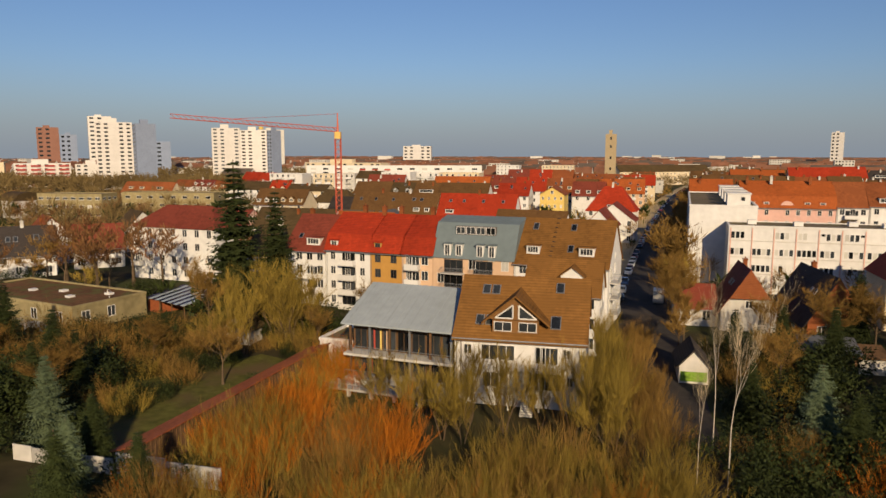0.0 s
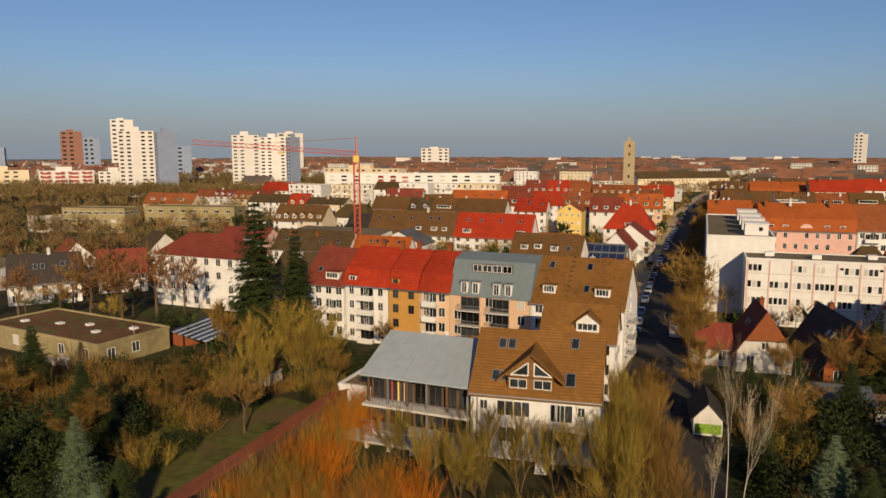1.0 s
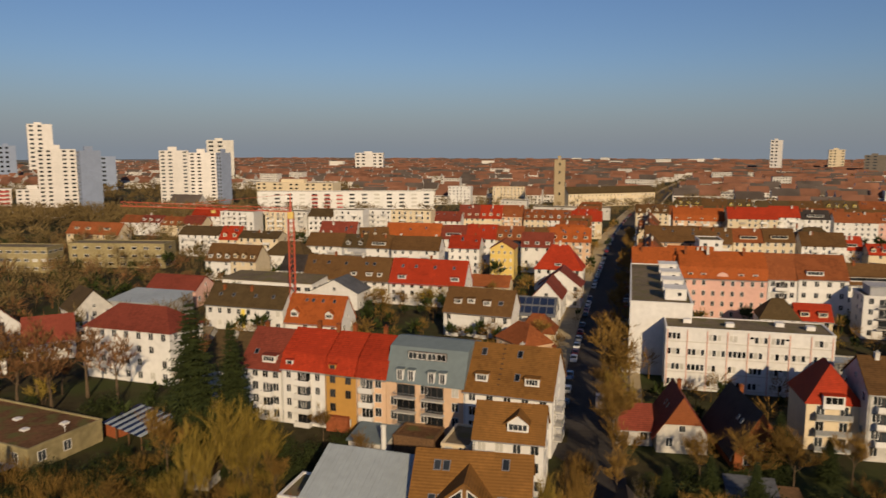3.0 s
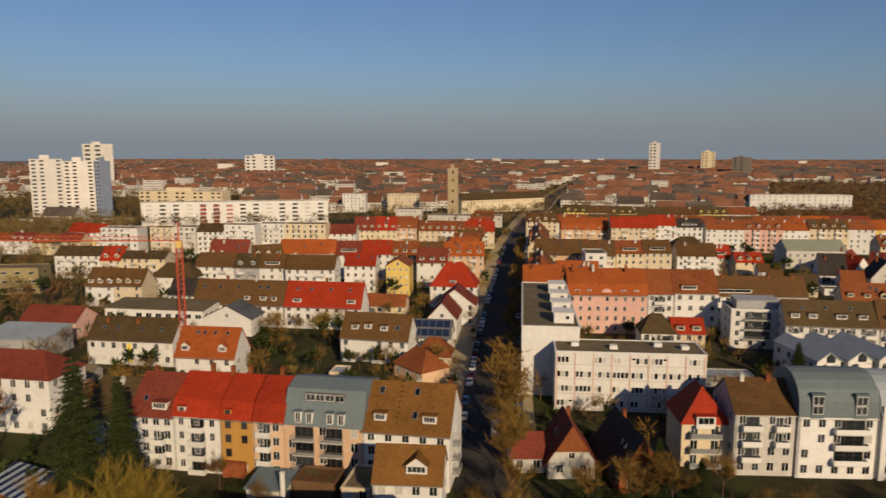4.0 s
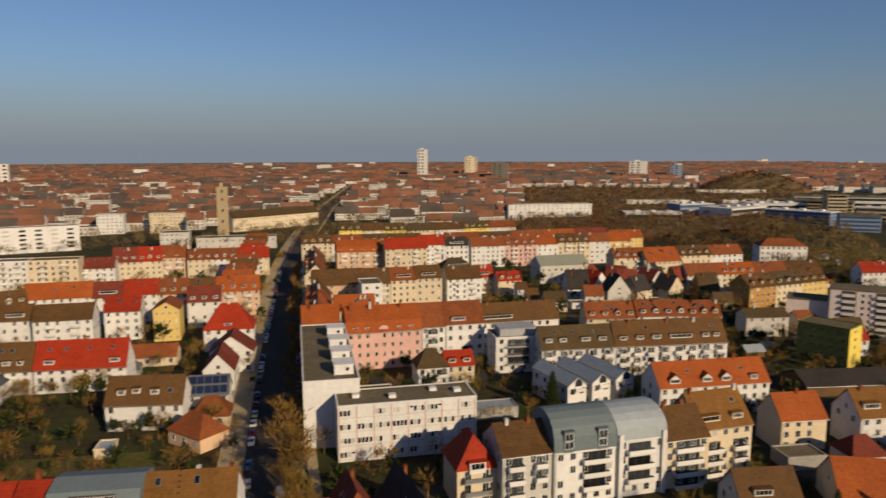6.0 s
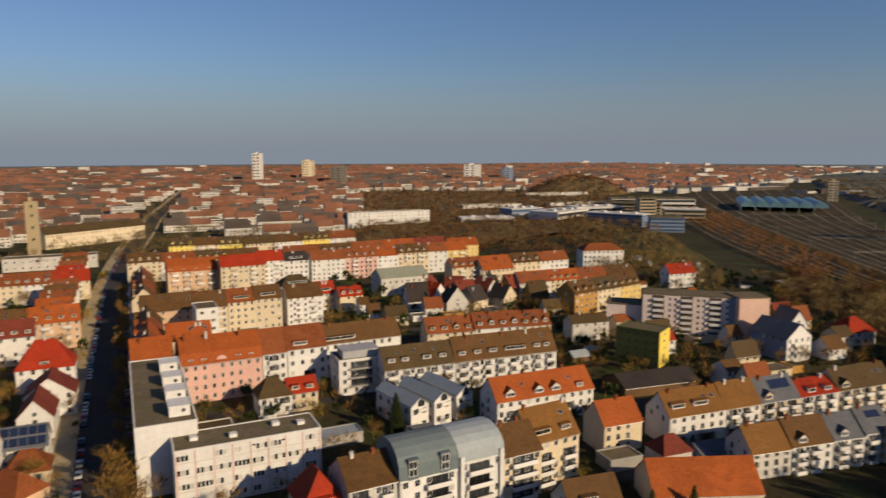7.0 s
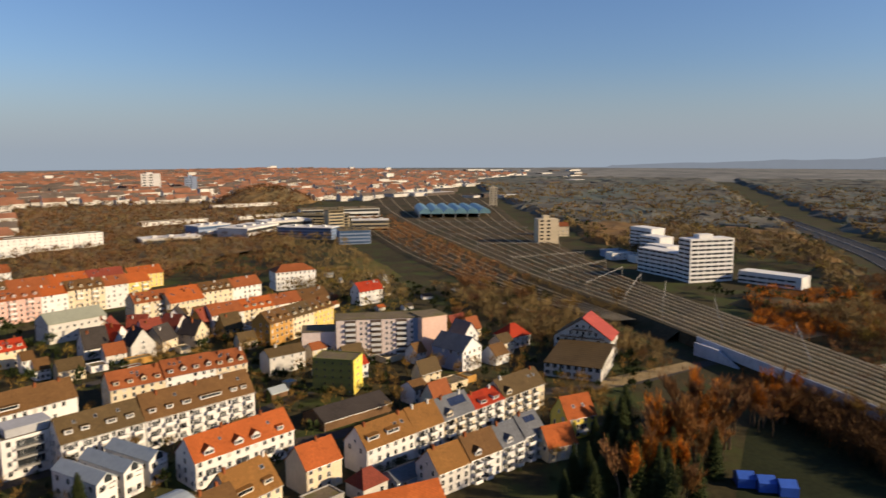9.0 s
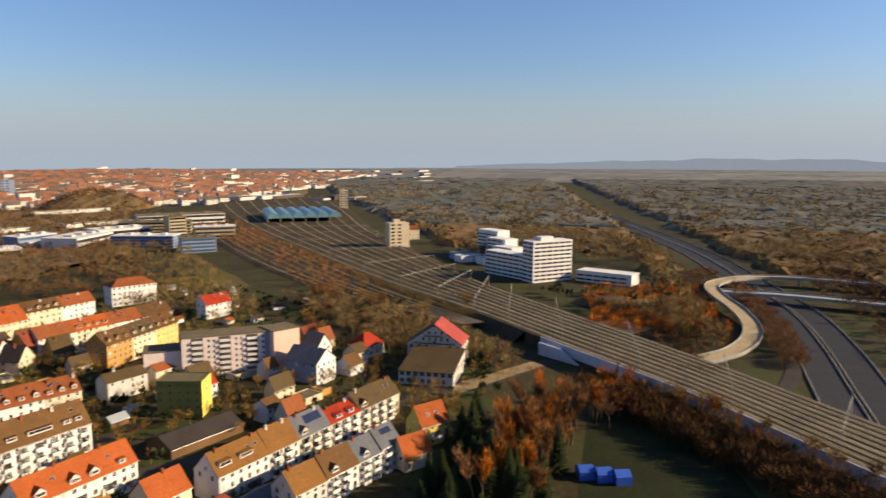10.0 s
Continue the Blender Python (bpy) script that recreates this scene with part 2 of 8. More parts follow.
def skylight_mesh(w, h):
    key = ("sky", w, h)
    if key not in CACHE:
        g = Geo()
        g.box(-w / 2, 0, -0.05, w / 2, h, 0.10, 0)
        g.box(-w / 2 + 0.1, 0.1, 0.09, w / 2 - 0.1, h - 0.1, 0.115, 1)
        CACHE[key] = g.mesh("skylight", [STEEL, GLASS])
    return CACHE[key]


def chimney_mesh(s, h, mat):
    key = ("chim", s, h, mat.name)
    if key not in CACHE:
        g = Geo()
        g.box(-s / 2, -s / 2, -1.2, s / 2, s / 2, h)
        g.box(-s / 2 - 0.08, -s / 2 - 0.08, h, s / 2 + 0.08, s / 2 + 0.08, h + 0.12)
        g.tube((0, 0, h + 0.1), (0, 0, h + 0.45), 0.14, 0.12, 6)
        CACHE[key] = g.mesh("chimney", [mat])
    return CACHE[key]


def balcony_mesh(w, dep=1.4, rail=None, solid=True):
    rail = rail or FRAME
    key = ("bal", round(w, 1), dep, rail.name, solid)
    if key not in CACHE:
        g = Geo()
        g.box(-w / 2, -dep, -0.18, w / 2, 0, 0, 0)
        if solid:
            g.box(-w / 2, -dep, 0, w / 2, -dep + 0.07, 0.95, 1)
            for x in (-w / 2, w / 2 - 0.07):
                g.box(x, -dep + 0.07, 0, x + 0.07, 0, 0.95, 1)
        else:
            g.box(-w / 2, -dep, 0.9, w / 2, -dep + 0.06, 0.97, 1)
            for x in (-w / 2, w / 2 - 0.06):
                g.box(x, -dep + 0.06, 0.9, x + 0.06, 0, 0.97, 1)
            k = max(4, int(w / 0.3))
            for i in range(k + 1):
                x = -w / 2 + (w - 0.04) * i / k
                g.box(x, -dep + 0.01, 0, x + 0.04, -dep + 0.05, 0.9, 1)
        CACHE[key] = g.mesh("balcony", [OFFWHITE, rail])
    return CACHE[key]


def dormer_mesh(w, h, dep, style, wall, tile):
    """A dormer that faces -y, the foot of its front at the origin."""
    key = ("dorm", w, h, dep, style, wall.name, tile.name)
    if key not in CACHE:
        g = Geo()
        g.box(-w / 2, 0, -0.6, w / 2, dep, h, 0)
        if style == "gable":
            r = h + w * 0.38
            g.prism([(-w / 2, 0.02, h), (w / 2, 0.02, h), (0, 0.02, r)], (0, dep, 0), 0)
            for s in (-1, 1):
                g.prism([(s * (w / 2 + 0.25), -0.3, h - 0.16), (0, -0.3, r + 0.05), (0, -0.3, r + 0.22), (s * (w / 2 + 0.25), -0.3, h + 0.02)], (0, dep + 0.3, 0), 1)
        elif style == "shed":
            g.prism([(-w / 2 - 0.15, -0.25, h), (-w / 2 - 0.15, -0.25, h + 0.16), (-w / 2 - 0.15, dep + 0.6, h + 0.55), (-w / 2 - 0.15, dep + 0.6, h + 0.39)], (w + 0.3, 0, 0), 1)
        else:
            g.box(-w / 2 - 0.15, -0.25, h, w / 2 + 0.15, dep, h + 0.16, 1)
        CACHE[key] = g.mesh("dormer", [wall, tile])
    return CACHE[key]


FOOT = []      # plans of the buildings, to keep plants out of them


def free(x, y, gap=1.5):
    """Whether a spot lies outside all buildings and off the street."""
    for fx, fy, a, w, d in FOOT:
        px, py = x - fx, y - fy
        u, v = px * math.cos(a) + py * math.sin(a), -px * math.sin(a) + py * math.cos(a)
        if -gap < u < w + gap and -gap < v < d + gap:
            return False
    return y > 1200 or abs(x - street_x(y)) > 7.5


def street_x(y):
    """The street's middle at that y."""
    ys = (20, 62, 92, 128, 175, 250, 330, 443, 597, 907, 1145, 1600)
    return float(np.interp(y, ys, (14, 22, 29, 38.5, 53, 78, 106, 147, 210, 352, 472, 700)))


FRONT, LEFT, RIGHT = pose(0, 0, 0), pose(0, 0, 0, 0, 0, -90), pose(0, 0, 0, 0, 0, 90)


def house(x, y, rot, w, d, eave, ridge, wall=None, tile=None, roof="gable", floors=0, cols=0, label="", group="", dormers=(), skylights=(), chimneys=(),
          balconies=(), sides="lr", win=(1.35, 1.75), frame=None, seed=0, over=0.45, name="house", category="house", base=0.0, parapet=0.35, blank=(), strip=False, skip=0.08):
    """A building whose front's left end stands at x, y; its front runs along rot (degrees) and faces -y in its own frame.
    dormers: (x, share of the slope, width, style); skylights: (x, share of the slope, width, height); chimneys: (x, y); balconies: (x, floor, width, solid)."""
    wall, tile = wall or WHITE, tile or BROWN
    rng = random.Random(int(abs(x) * 7 + abs(y) * 13 + seed))
    FOOT.append((x, y, radians(rot), w, d))
    root = thing(name, label, category, pose(x, y, base, 0, 0, rot), group)
    g = Geo()
    R, h = ridge, eave
    mid = d / 2
    if roof == "gable":
        g.prism([(0, 0, 0), (0, d, 0), (0, d, h), (0, mid, R - 0.1), (0, 0, h)], (w, 0, 0))
    elif roof == "cross":
        g.prism([(0, 0, 0), (w, 0, 0), (w, 0, h), (w / 2, 0, R - 0.1), (0, 0, h)], (0, d, 0))
    elif roof == "shed":
        g.prism([(0, 0, 0), (0, d, 0), (0, d, R - 0.1), (0, 0, h)], (w, 0, 0))
    else:
        g.box(0, 0, 0, w, d, h)
    part("wall", g, wall, root)
    r = Geo()
    t = 0.24
    sl = (R - h) / mid if roof in ("gable", "mansard", "hip", "half") else 0
    if roof == "gable":
        e = over * sl
        r.prism([(-0.25, -over, h - e), (-0.25, mid, R), (-0.25, d + over, h - e), (-0.25, d + over, h - e + t), (-0.25, mid, R + t), (-0.25, -over, h - e + t)], (w + 0.5, 0, 0))
    elif roof == "cross":
        sx = (R - h) / (w / 2)
        e = over * sx
        r.prism([(-over, -0.35, h - e), (w / 2, -0.35, R), (w + over, -0.35, h - e), (w + over, -0.35, h - e + t), (w / 2, -0.35, R + t), (-over, -0.35, h - e + t)], (0, d + 0.7, 0))
    elif roof == "shed":
        sx = (R - h) / d
        r.prism([(-0.3, -over, h - over * sx), (-0.3, d + 0.3, R + 0.3 * sx), (-0.3, d + 0.3, R + 0.3 * sx + t), (-0.3, -over, h - over * sx + t)], (w + 0.6, 0, 0))
    elif roof == "hip":
        k = min(w, d) / 2 * (0.9 if w > d * 1.15 else 0.72)
        o = over
        A, B, C, D = (-o, -o, h - 0.2), (w + o, -o, h - 0.2), (w + o, d + o, h - 0.2), (-o, d + o, h - 0.2)
        if w >= d:
            P, Q = (k, mid, R), (w - k, mid, R)
            r.poly([A, B, Q, P]), r.poly([C, D, P, Q]), r.poly([B, C, Q]), r.poly([D, A, P])
        else:
            P, Q = (w / 2, k, R), (w / 2, d - k, R)
            r.poly([B, C, Q, P]), r.poly([D, A, P, Q]), r.poly([A, B, P]), r.poly([C, D, Q])
        r.poly([D, C, B, A])
    elif roof == "mansard":
        # steep lower slope, flat upper slope
        a = 1.2
        zb = h + (R - h) * 0.45
        g2 = [(-0.2, -over, h - 0.1), (-0.2, a, zb), (-0.2, mid, R), (-0.2, d - a, zb), (-0.2, d + over, h - 0.1)]
        r.prism(g2, (w + 0.4, 0, 0))
    elif roof == "barrel":
        n = 10
        arc = [(-0.15, mid - (mid + 0.3) * math.cos(math.pi * i / n), h - 0.05 + (R - h) * math.sin(math.pi * i / n) ** 0.75) for i in range(n + 1)]
        r.prism(arc, (w + 0.3, 0, 0))
    elif roof == "steep":
        # tall, nearly upright front slope under a low top
        r.prism([(-0.2, -0.3, h - 0.1), (-0.2, 2.9, h + (R - h) * 0.86), (-0.2, mid, R), (-0.2, d - 2.9, h + (R - h) * 0.86), (-0.2, d + 0.3, h - 0.1)], (w + 0.4, 0, 0))
    else:
        # flat roof: a tray with a raised rim, one piece
        o, i_, zt = 0.1, 0.3, h + parapet
        rings = [[(-o, -o, h - 0.1), (w + o, -o, h - 0.1), (w + o, d + o, h - 0.1), (-o, d + o, h - 0.1)]]
        rings.append([(x_, y_, zt) for x_, y_, _ in rings[0]])
        rings.append([(i_, i_, zt), (w - i_, i_, zt), (w - i_, d - i_, zt), (i_, d - i_, zt)])
        rings.append([(x_, y_, h + 0.06) for x_, y_, _ in rings[2]])
        for q in rings:
            r.v.extend(q)
        for k in range(3):
            for j in range(4):
                r.f.append((k * 4 + j, k * 4 + (j + 1) % 4, k * 4 + 4 + (j + 1) % 4, k * 4 + 4 + j))
                r.m.append(1)
        r.f.append((12, 13, 14, 15))
        r.m.append(0)
    part("roof", r, [tile, wall] if roof == "flat" else tile, root)
    floors = floors or max(1, round(h / 2.95))
    fh = h / floors
    ww, wh = win
    if cols is not None:
        cols = cols or max(2, round(w / 2.5))
        far = math.hypot(x, y) > 285
        panes = Geo()

        def face(width, n, turn, skip):
            for f in range(floors):
                if strip and turn is FRONT:
                    for i in range(n):
                        part("window", window_mesh(width / n - 0.5, wh, frame, 3, False), None, root, turn @ pose(width * (i + 0.5) / n, 0, f * fh + fh * 0.34))
                    continue
                for i in range(n):
                    if rng.random() < skip or (i, f) in blank:
                        continue
                    px = width * (i + 0.5) / n
                    gl = BLIND if rng.random() < 0.1 else GLASS
                    m = turn @ pose(px, 0, f * fh + fh * 0.32)
                    if far:
                        for y_, q, k in ((-0.04, 0.0, 0), (-0.055, 0.13, 1 if gl is GLASS else 2)):
                            panes.poly([m @ Vector(v) for v in ((q - ww / 2, y_, q), (ww / 2 - q, y_, q), (ww / 2 - q, y_, wh - q), (q - ww / 2, y_, wh - q))], k)
                        panes.poly([m @ Vector(v) for v in ((-0.05, -0.06, 0), (0.05, -0.06, 0), (0.05, -0.06, wh), (-0.05, -0.06, wh))], 0)
                    else:
                        part("window", window_mesh(ww, wh, frame, 2, True, gl), None, root, m)
        face(w, cols, FRONT, skip)
        n = max(1, round(d / 4.5))
        if "l" in sides:
            face(d, n, pose(0, d, 0, 0, 0, -90), 0.35)
        if "r" in sides:
            face(d, n, pose(w, 0, 0, 0, 0, 90), 0.2)
        if panes.f:
            tagged(part("glazing", panes, [frame or FRAME, GLASS, BLIND], root), kind="stuff")
        if roof == "gable" and R - h > 3.2 and not far:
            for q, s in ((pose(0, d, 0, 0, 0, -90), "l"), (pose(w, 0, 0, 0, 0, 90), "r")):
                if s in sides:
                    part("window", window_mesh(0.9, 1.2, frame), None, root, q @ pose(mid, 0, h + 0.7))
        if roof == "cross" and R - h > 2.5:
            part("window", window_mesh(1.2, 1.3, frame), None, root, pose(w / 2, 0, h + 0.3))
    ang = math.degrees(math.atan2(R - h, mid if roof != "shed" else d))
    run = mid if roof != "shed" else d
    for sx, share, sw, sh in skylights:
        yy = run * share
        part("skylight", skylight_mesh(sw, sh), None, root, pose(sx, yy, h + (R - h) * share + t, ang, 0, 0))
    for dx, share, dw, style in dormers:
        yy = mid * share
        zz = h + (R - h) * share + (0.25 if roof == "gable" else 0.0)
        if roof == "mansard":
            yy, zz = 0.1, h + 0.35
        dh = 1.45
        dob = part("dormer", dormer_mesh(dw, dh, min(3.2, mid - yy - 0.2), style, wall, tile), None, root, pose(dx, yy, zz))
        part("window", window_mesh(dw - 0.45, dh - 0.35, frame, 2 if dw < 2.2 else 4, False), None, dob, pose(0, 0, 0.22))
    for cx, cy in chimneys:
        part("chimney", chimney_mesh(0.75, 1.1, RUST if rng.random() < 0.6 else OFFWHITE), None, root, pose(cx, cy, (R if roof != "flat" else h) - (abs(cy - mid) / mid * (R - h) if roof == "gable" else 0) + 0.2))
    for bx, fl, bw, solid in balconies:
        b = part("balcony", balcony_mesh(bw, 1.4, FRAME if solid else STEEL, solid), None, root, pose(bx, 0, fl * fh + 0.12))
        if math.hypot(x, y) < 285:
            part("door", window_mesh(bw * 0.86, min(2.3, fh - 0.3), DARKFRAME if bw > 3 else frame, 3, False), None, b, pose(0, -0.01, 0.02))
    if roof in ("gable", "mansard", "barrel") and math.hypot(x, y) < 330:
        q = Geo()
        q.tube((-0.2, -over - 0.05, h - 0.3), (w + 0.2, -over - 0.05, h - 0.3), 0.09, 0.09, 6)
        q.tube((0.25, -0.1, 0), (0.25, -0.1, h - 0.3), 0.06, 0.06, 5)
        part("gutter", q, STEEL, root)
    return root
# ---- ground, roads ----
def ground():
    g = Geo()
    n, rings = 64, (60, 160, 350, 700, 1300, 2400, 4700)
    g.v.append((0, 0, 0))
    for r in rings:
        for i in range(n):
            a = 2 * math.pi * i / n
            g.v.append((r * math.cos(a), r * math.sin(a), 0.0))
    for i in range(n):
        j = (i + 1) % n
        g.f.append((0, 1 + i, 1 + j))
        g.m.append(0)
        for k in range(len(rings) - 1):
            b, c = 1 + k * n, 1 + (k + 1) * n
            g.f.append((b + i, c + i, c + j, b + j))
            g.m.append(0)
    thing("ground", "brown winter grass and soil", "ground", geo=g, mats=ground_material(), kind="structure")


def smooth(pts, k=6):
    """A Catmull-Rom line through pts."""
    out = []
    p = [Vector(q) for q in pts]
    p = [2 * p[0] - p[1]] + p + [2 * p[-1] - p[-2]]
    for i in range(1, len(p) - 2):
        for j in range(k):
            t = j / k
            a, b, c, d = p[i - 1:i + 3]
            out.append(0.5 * ((2 * b) + (c - a) * t + (2 * a - 5 * b + 4 * c - d) * t * t + (3 * b - a - 3 * c + d) * t ** 3))
    out.append(p[-2])
    return out


def offset(line, k):
    """The line moved k metres to its right."""
    out = []
    for i, q in enumerate(line):
        a, b = line[max(0, i - 1)], line[min(len(line) - 1, i + 1)]
        t = (b - a)
        t.z = 0
        t.normalize()
        out.append(q + Vector((t.y, -t.x, 0)) * k)
    return out


def slab(g, line, a, b, top, thick, m=0):
    """A strip between a and b metres right of the line, its top at top above the line."""
    p, q = offset(line, a), offset(line, b)
    up, lo = Vector((0, 0, top)), Vector((0, 0, top - thick))
    for i in range(len(line) - 1):
        g.poly([p[i] + up, p[i + 1] + up, q[i + 1] + up, q[i] + up][::-1], m)
        g.poly([p[i] + lo, p[i + 1] + lo, p[i + 1] + up, p[i] + up], m)
        g.poly([q[i] + up, q[i + 1] + up, q[i + 1] + lo, q[i] + lo], m)


ground()
STREET = smooth([(14, 20, 0), (22, 62, 0), (29, 92, 0), (38.5, 128, 0), (53, 175, 0), (78, 250, 0), (106, 330, 0), (147, 443, 0), (210, 597, 0), (278, 745, 0), (352, 907, 0), (472, 1145, 0), (700, 1600, 0)], 5)
g = Geo()
slab(g, STREET, -5.0, 5.0, 0.03, 0.2)
thing("road", "dark asphalt street between house rows", "road", geo=g, mats=ASPHALT, kind="structure")
g = Geo()
slab(g, STREET[15:], -7.6, 7.6, 0.06, 0.2)
thing("road", "dark asphalt street with parking lanes", "road", geo=g, mats=ASPHALT, kind="structure")
for a, b in ((-14.0, -7.6), (7.6, 10.0)):
    g = Geo()
    slab(g, STREET[15:], a, b, 0.15, 0.3)
    thing("pavement", "grey paved footpath beside the street", "pavement", geo=g, mats=PAVING, kind="structure")
for name, pts, wd in (("road", [(28, 118, 0), (60, 130, 0), (100, 117, 0), (150, 92, 0), (205, 60, 0), (250, 35, 0)], 3.0), ("road", [(45, 152, 0), (10, 168, 0), (-50, 190, 0), (-140, 225, 0)], 3.0),
                      ("road", [(170, 145, 0), (215, 108, 0), (262, 75, 0), (300, 30, 0), (340, 2, 0), (380, -40, 0)], 3.5), ("road", [(66, 214, 0), (130, 190, 0), (215, 155, 0), (260, 150, 0)], 3.0),
                      ("road", [(90, 285, 0), (160, 262, 0), (260, 225, 0), (330, 200, 0)], 3.0), ("road", [(90, 285, 0), (20, 312, 0), (-90, 350, 0)], 3.0)):
    g = Geo()
    line = smooth(pts, 5)
    slab(g, line, -wd, wd, 0.024 + wd * 0.001, 0.2)
    thing(name, "narrow asphalt side street", "road", geo=g, mats=ASPHALT, kind="structure")

# Sunlight is put into the lawn colour, shade into the near-black field colour.
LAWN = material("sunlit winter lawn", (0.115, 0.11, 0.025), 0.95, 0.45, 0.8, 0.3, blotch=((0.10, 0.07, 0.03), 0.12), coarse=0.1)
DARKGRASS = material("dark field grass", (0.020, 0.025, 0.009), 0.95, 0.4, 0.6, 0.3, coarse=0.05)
for pts, lb in (([(-33, 64), (-21, 99), (-27, 103), (-45, 86), (-44, 68)], "patchy green lawn beside the shed"), ([(180, -70), (252, -60), (296, -30), (262, -16), (200, -12), (170, -30)], "shaded dark green playing field"), ([(465, 262), (500, 295), (560, 330), (585, 310), (545, 268), (500, 232)], "green embankment meadow by the rails"), ([(-20, 150), (20, 160), (30, 180), (-10, 195)], "courtyard lawn behind the houses")):
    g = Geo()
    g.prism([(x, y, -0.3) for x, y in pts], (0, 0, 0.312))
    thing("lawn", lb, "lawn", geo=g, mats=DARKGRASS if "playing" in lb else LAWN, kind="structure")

CLAD = material("brown timber cladding", (0.20, 0.10, 0.035), 0.8, 0.3, 2.5, 0.2)
# ---- the houses by the park ----
def brown_house():
    """White house under a steep brown roof, with a gabled bay and skylights."""
    r = house(1.4, 82.6, -13, 15.4, 14.2, 8.4, 14.2, WHITE, MIDBROWN, cols=None, over=0.7, chimneys=(), label="white three-storey house with a steep brown tiled roof",
              skylights=((3.0, 0.66, 1.0, 1.5), (4.2, 0.66, 1.0, 1.5), (2.8, 0.14, 1.0, 1.5), (4.0, 0.14, 1.0, 1.5), (12.0, 0.72, 1.0, 1.6), (11.8, 0.12, 1.2, 1.9)), group="houses by the park")
    g = Geo()
    g.prism([(-3.3, 0, 0), (3.3, 0, 0), (0, 0, 2.7)], (0, 6.0, 0))
    bay = part("gable_bay", g, CLAD, r, pose(7.2, 0.45, 10.35))
    g = Geo()
    for s in (-1, 1):
        g.prism([(s * 4.0, -0.6, -0.6), (0, -0.6, 2.75), (0, -0.6, 2.98), (s * 4.0, -0.6, -0.34)], (0, 6.6, 0))
    part("gable_roof", g, MIDBROWN, bay)
    g = Geo()
    g.box(-2.7, -0.45, -1.5, 2.7, 3.0, 0.0)
    part("gable_wall", g, CLAD, bay)
    for x in (-1.45, 1.45):
        part("window", window_mesh(2.1, 1.15, FRAME, 2, False), None, bay, pose(x, -0.46, -1.3))
        g = Geo()
        s = 1 if x < 0 else -1
        q = [(x - s * 1.0, -0.05, 0.15), (x + s * 1.1, -0.05, 0.15), (x + s * 1.1, -0.05, 1.75)]
        q = q if s > 0 else q[::-1]
        g.prism(q, (0, 0.06, 0), 1)
        for a, b in ((0, 1), (1, 2), (2, 0)):
            g.tube(q[a], q[b], 0.09, 0.09, 4)
        part("window", g, [FRAME, GLASS], bay)
    for x, w_, h_, z in ((1.6, 1.0, 1.2, 6.1), (4.2, 2.0, 1.9, 5.5), (6.2, 2.0, 1.9, 5.5), (11.3, 1.9, 2.2, 5.2), (13.2, 0.9, 1.2, 6.1), (10.2, 1.2, 2.2, 5.2), (4.4, 2.0, 1.9, 2.2), (10.2, 1.2, 2.2, 2.2), (11.7, 1.9, 2.2, 2.2), (13.6, 0.9, 1.2, 2.8)):
        part("window", window_mesh(w_, h_, FRAME, 2), None, r, pose(x, 0, z))
    for i in range(3):
        part("window", window_mesh(1.0, 1.3), None, r, pose(15.4, 3 + i * 3.6, 5.6, 0, 0, 90))
    b = part("balcony", balcony_mesh(7.0, 1.6, FRAME, False), None, r, pose(10.0, 0, 4.9))
    for x in (-3.3, 0.2, 3.3):
        g = Geo()
        g.box(x - 0.1, -1.55, -4.9, x + 0.1, -1.35, -0.18)
        part("post", g, WHITE, b)
    g = Geo()
    g.tube((0.8, -0.12, 0.2), (0.8, -0.12, 8.2), 0.06, 0.06, 6)
    part("downpipe", g, DARKFRAME, r)
    g = Geo()
    for i in range(6):
        g.box(8.2, -3.2 + i * 0.3, 0, 9.6, -2.9 + i * 0.3, 0.2 + i * 0.19)
    part("steps", g, OFFWHITE, r)


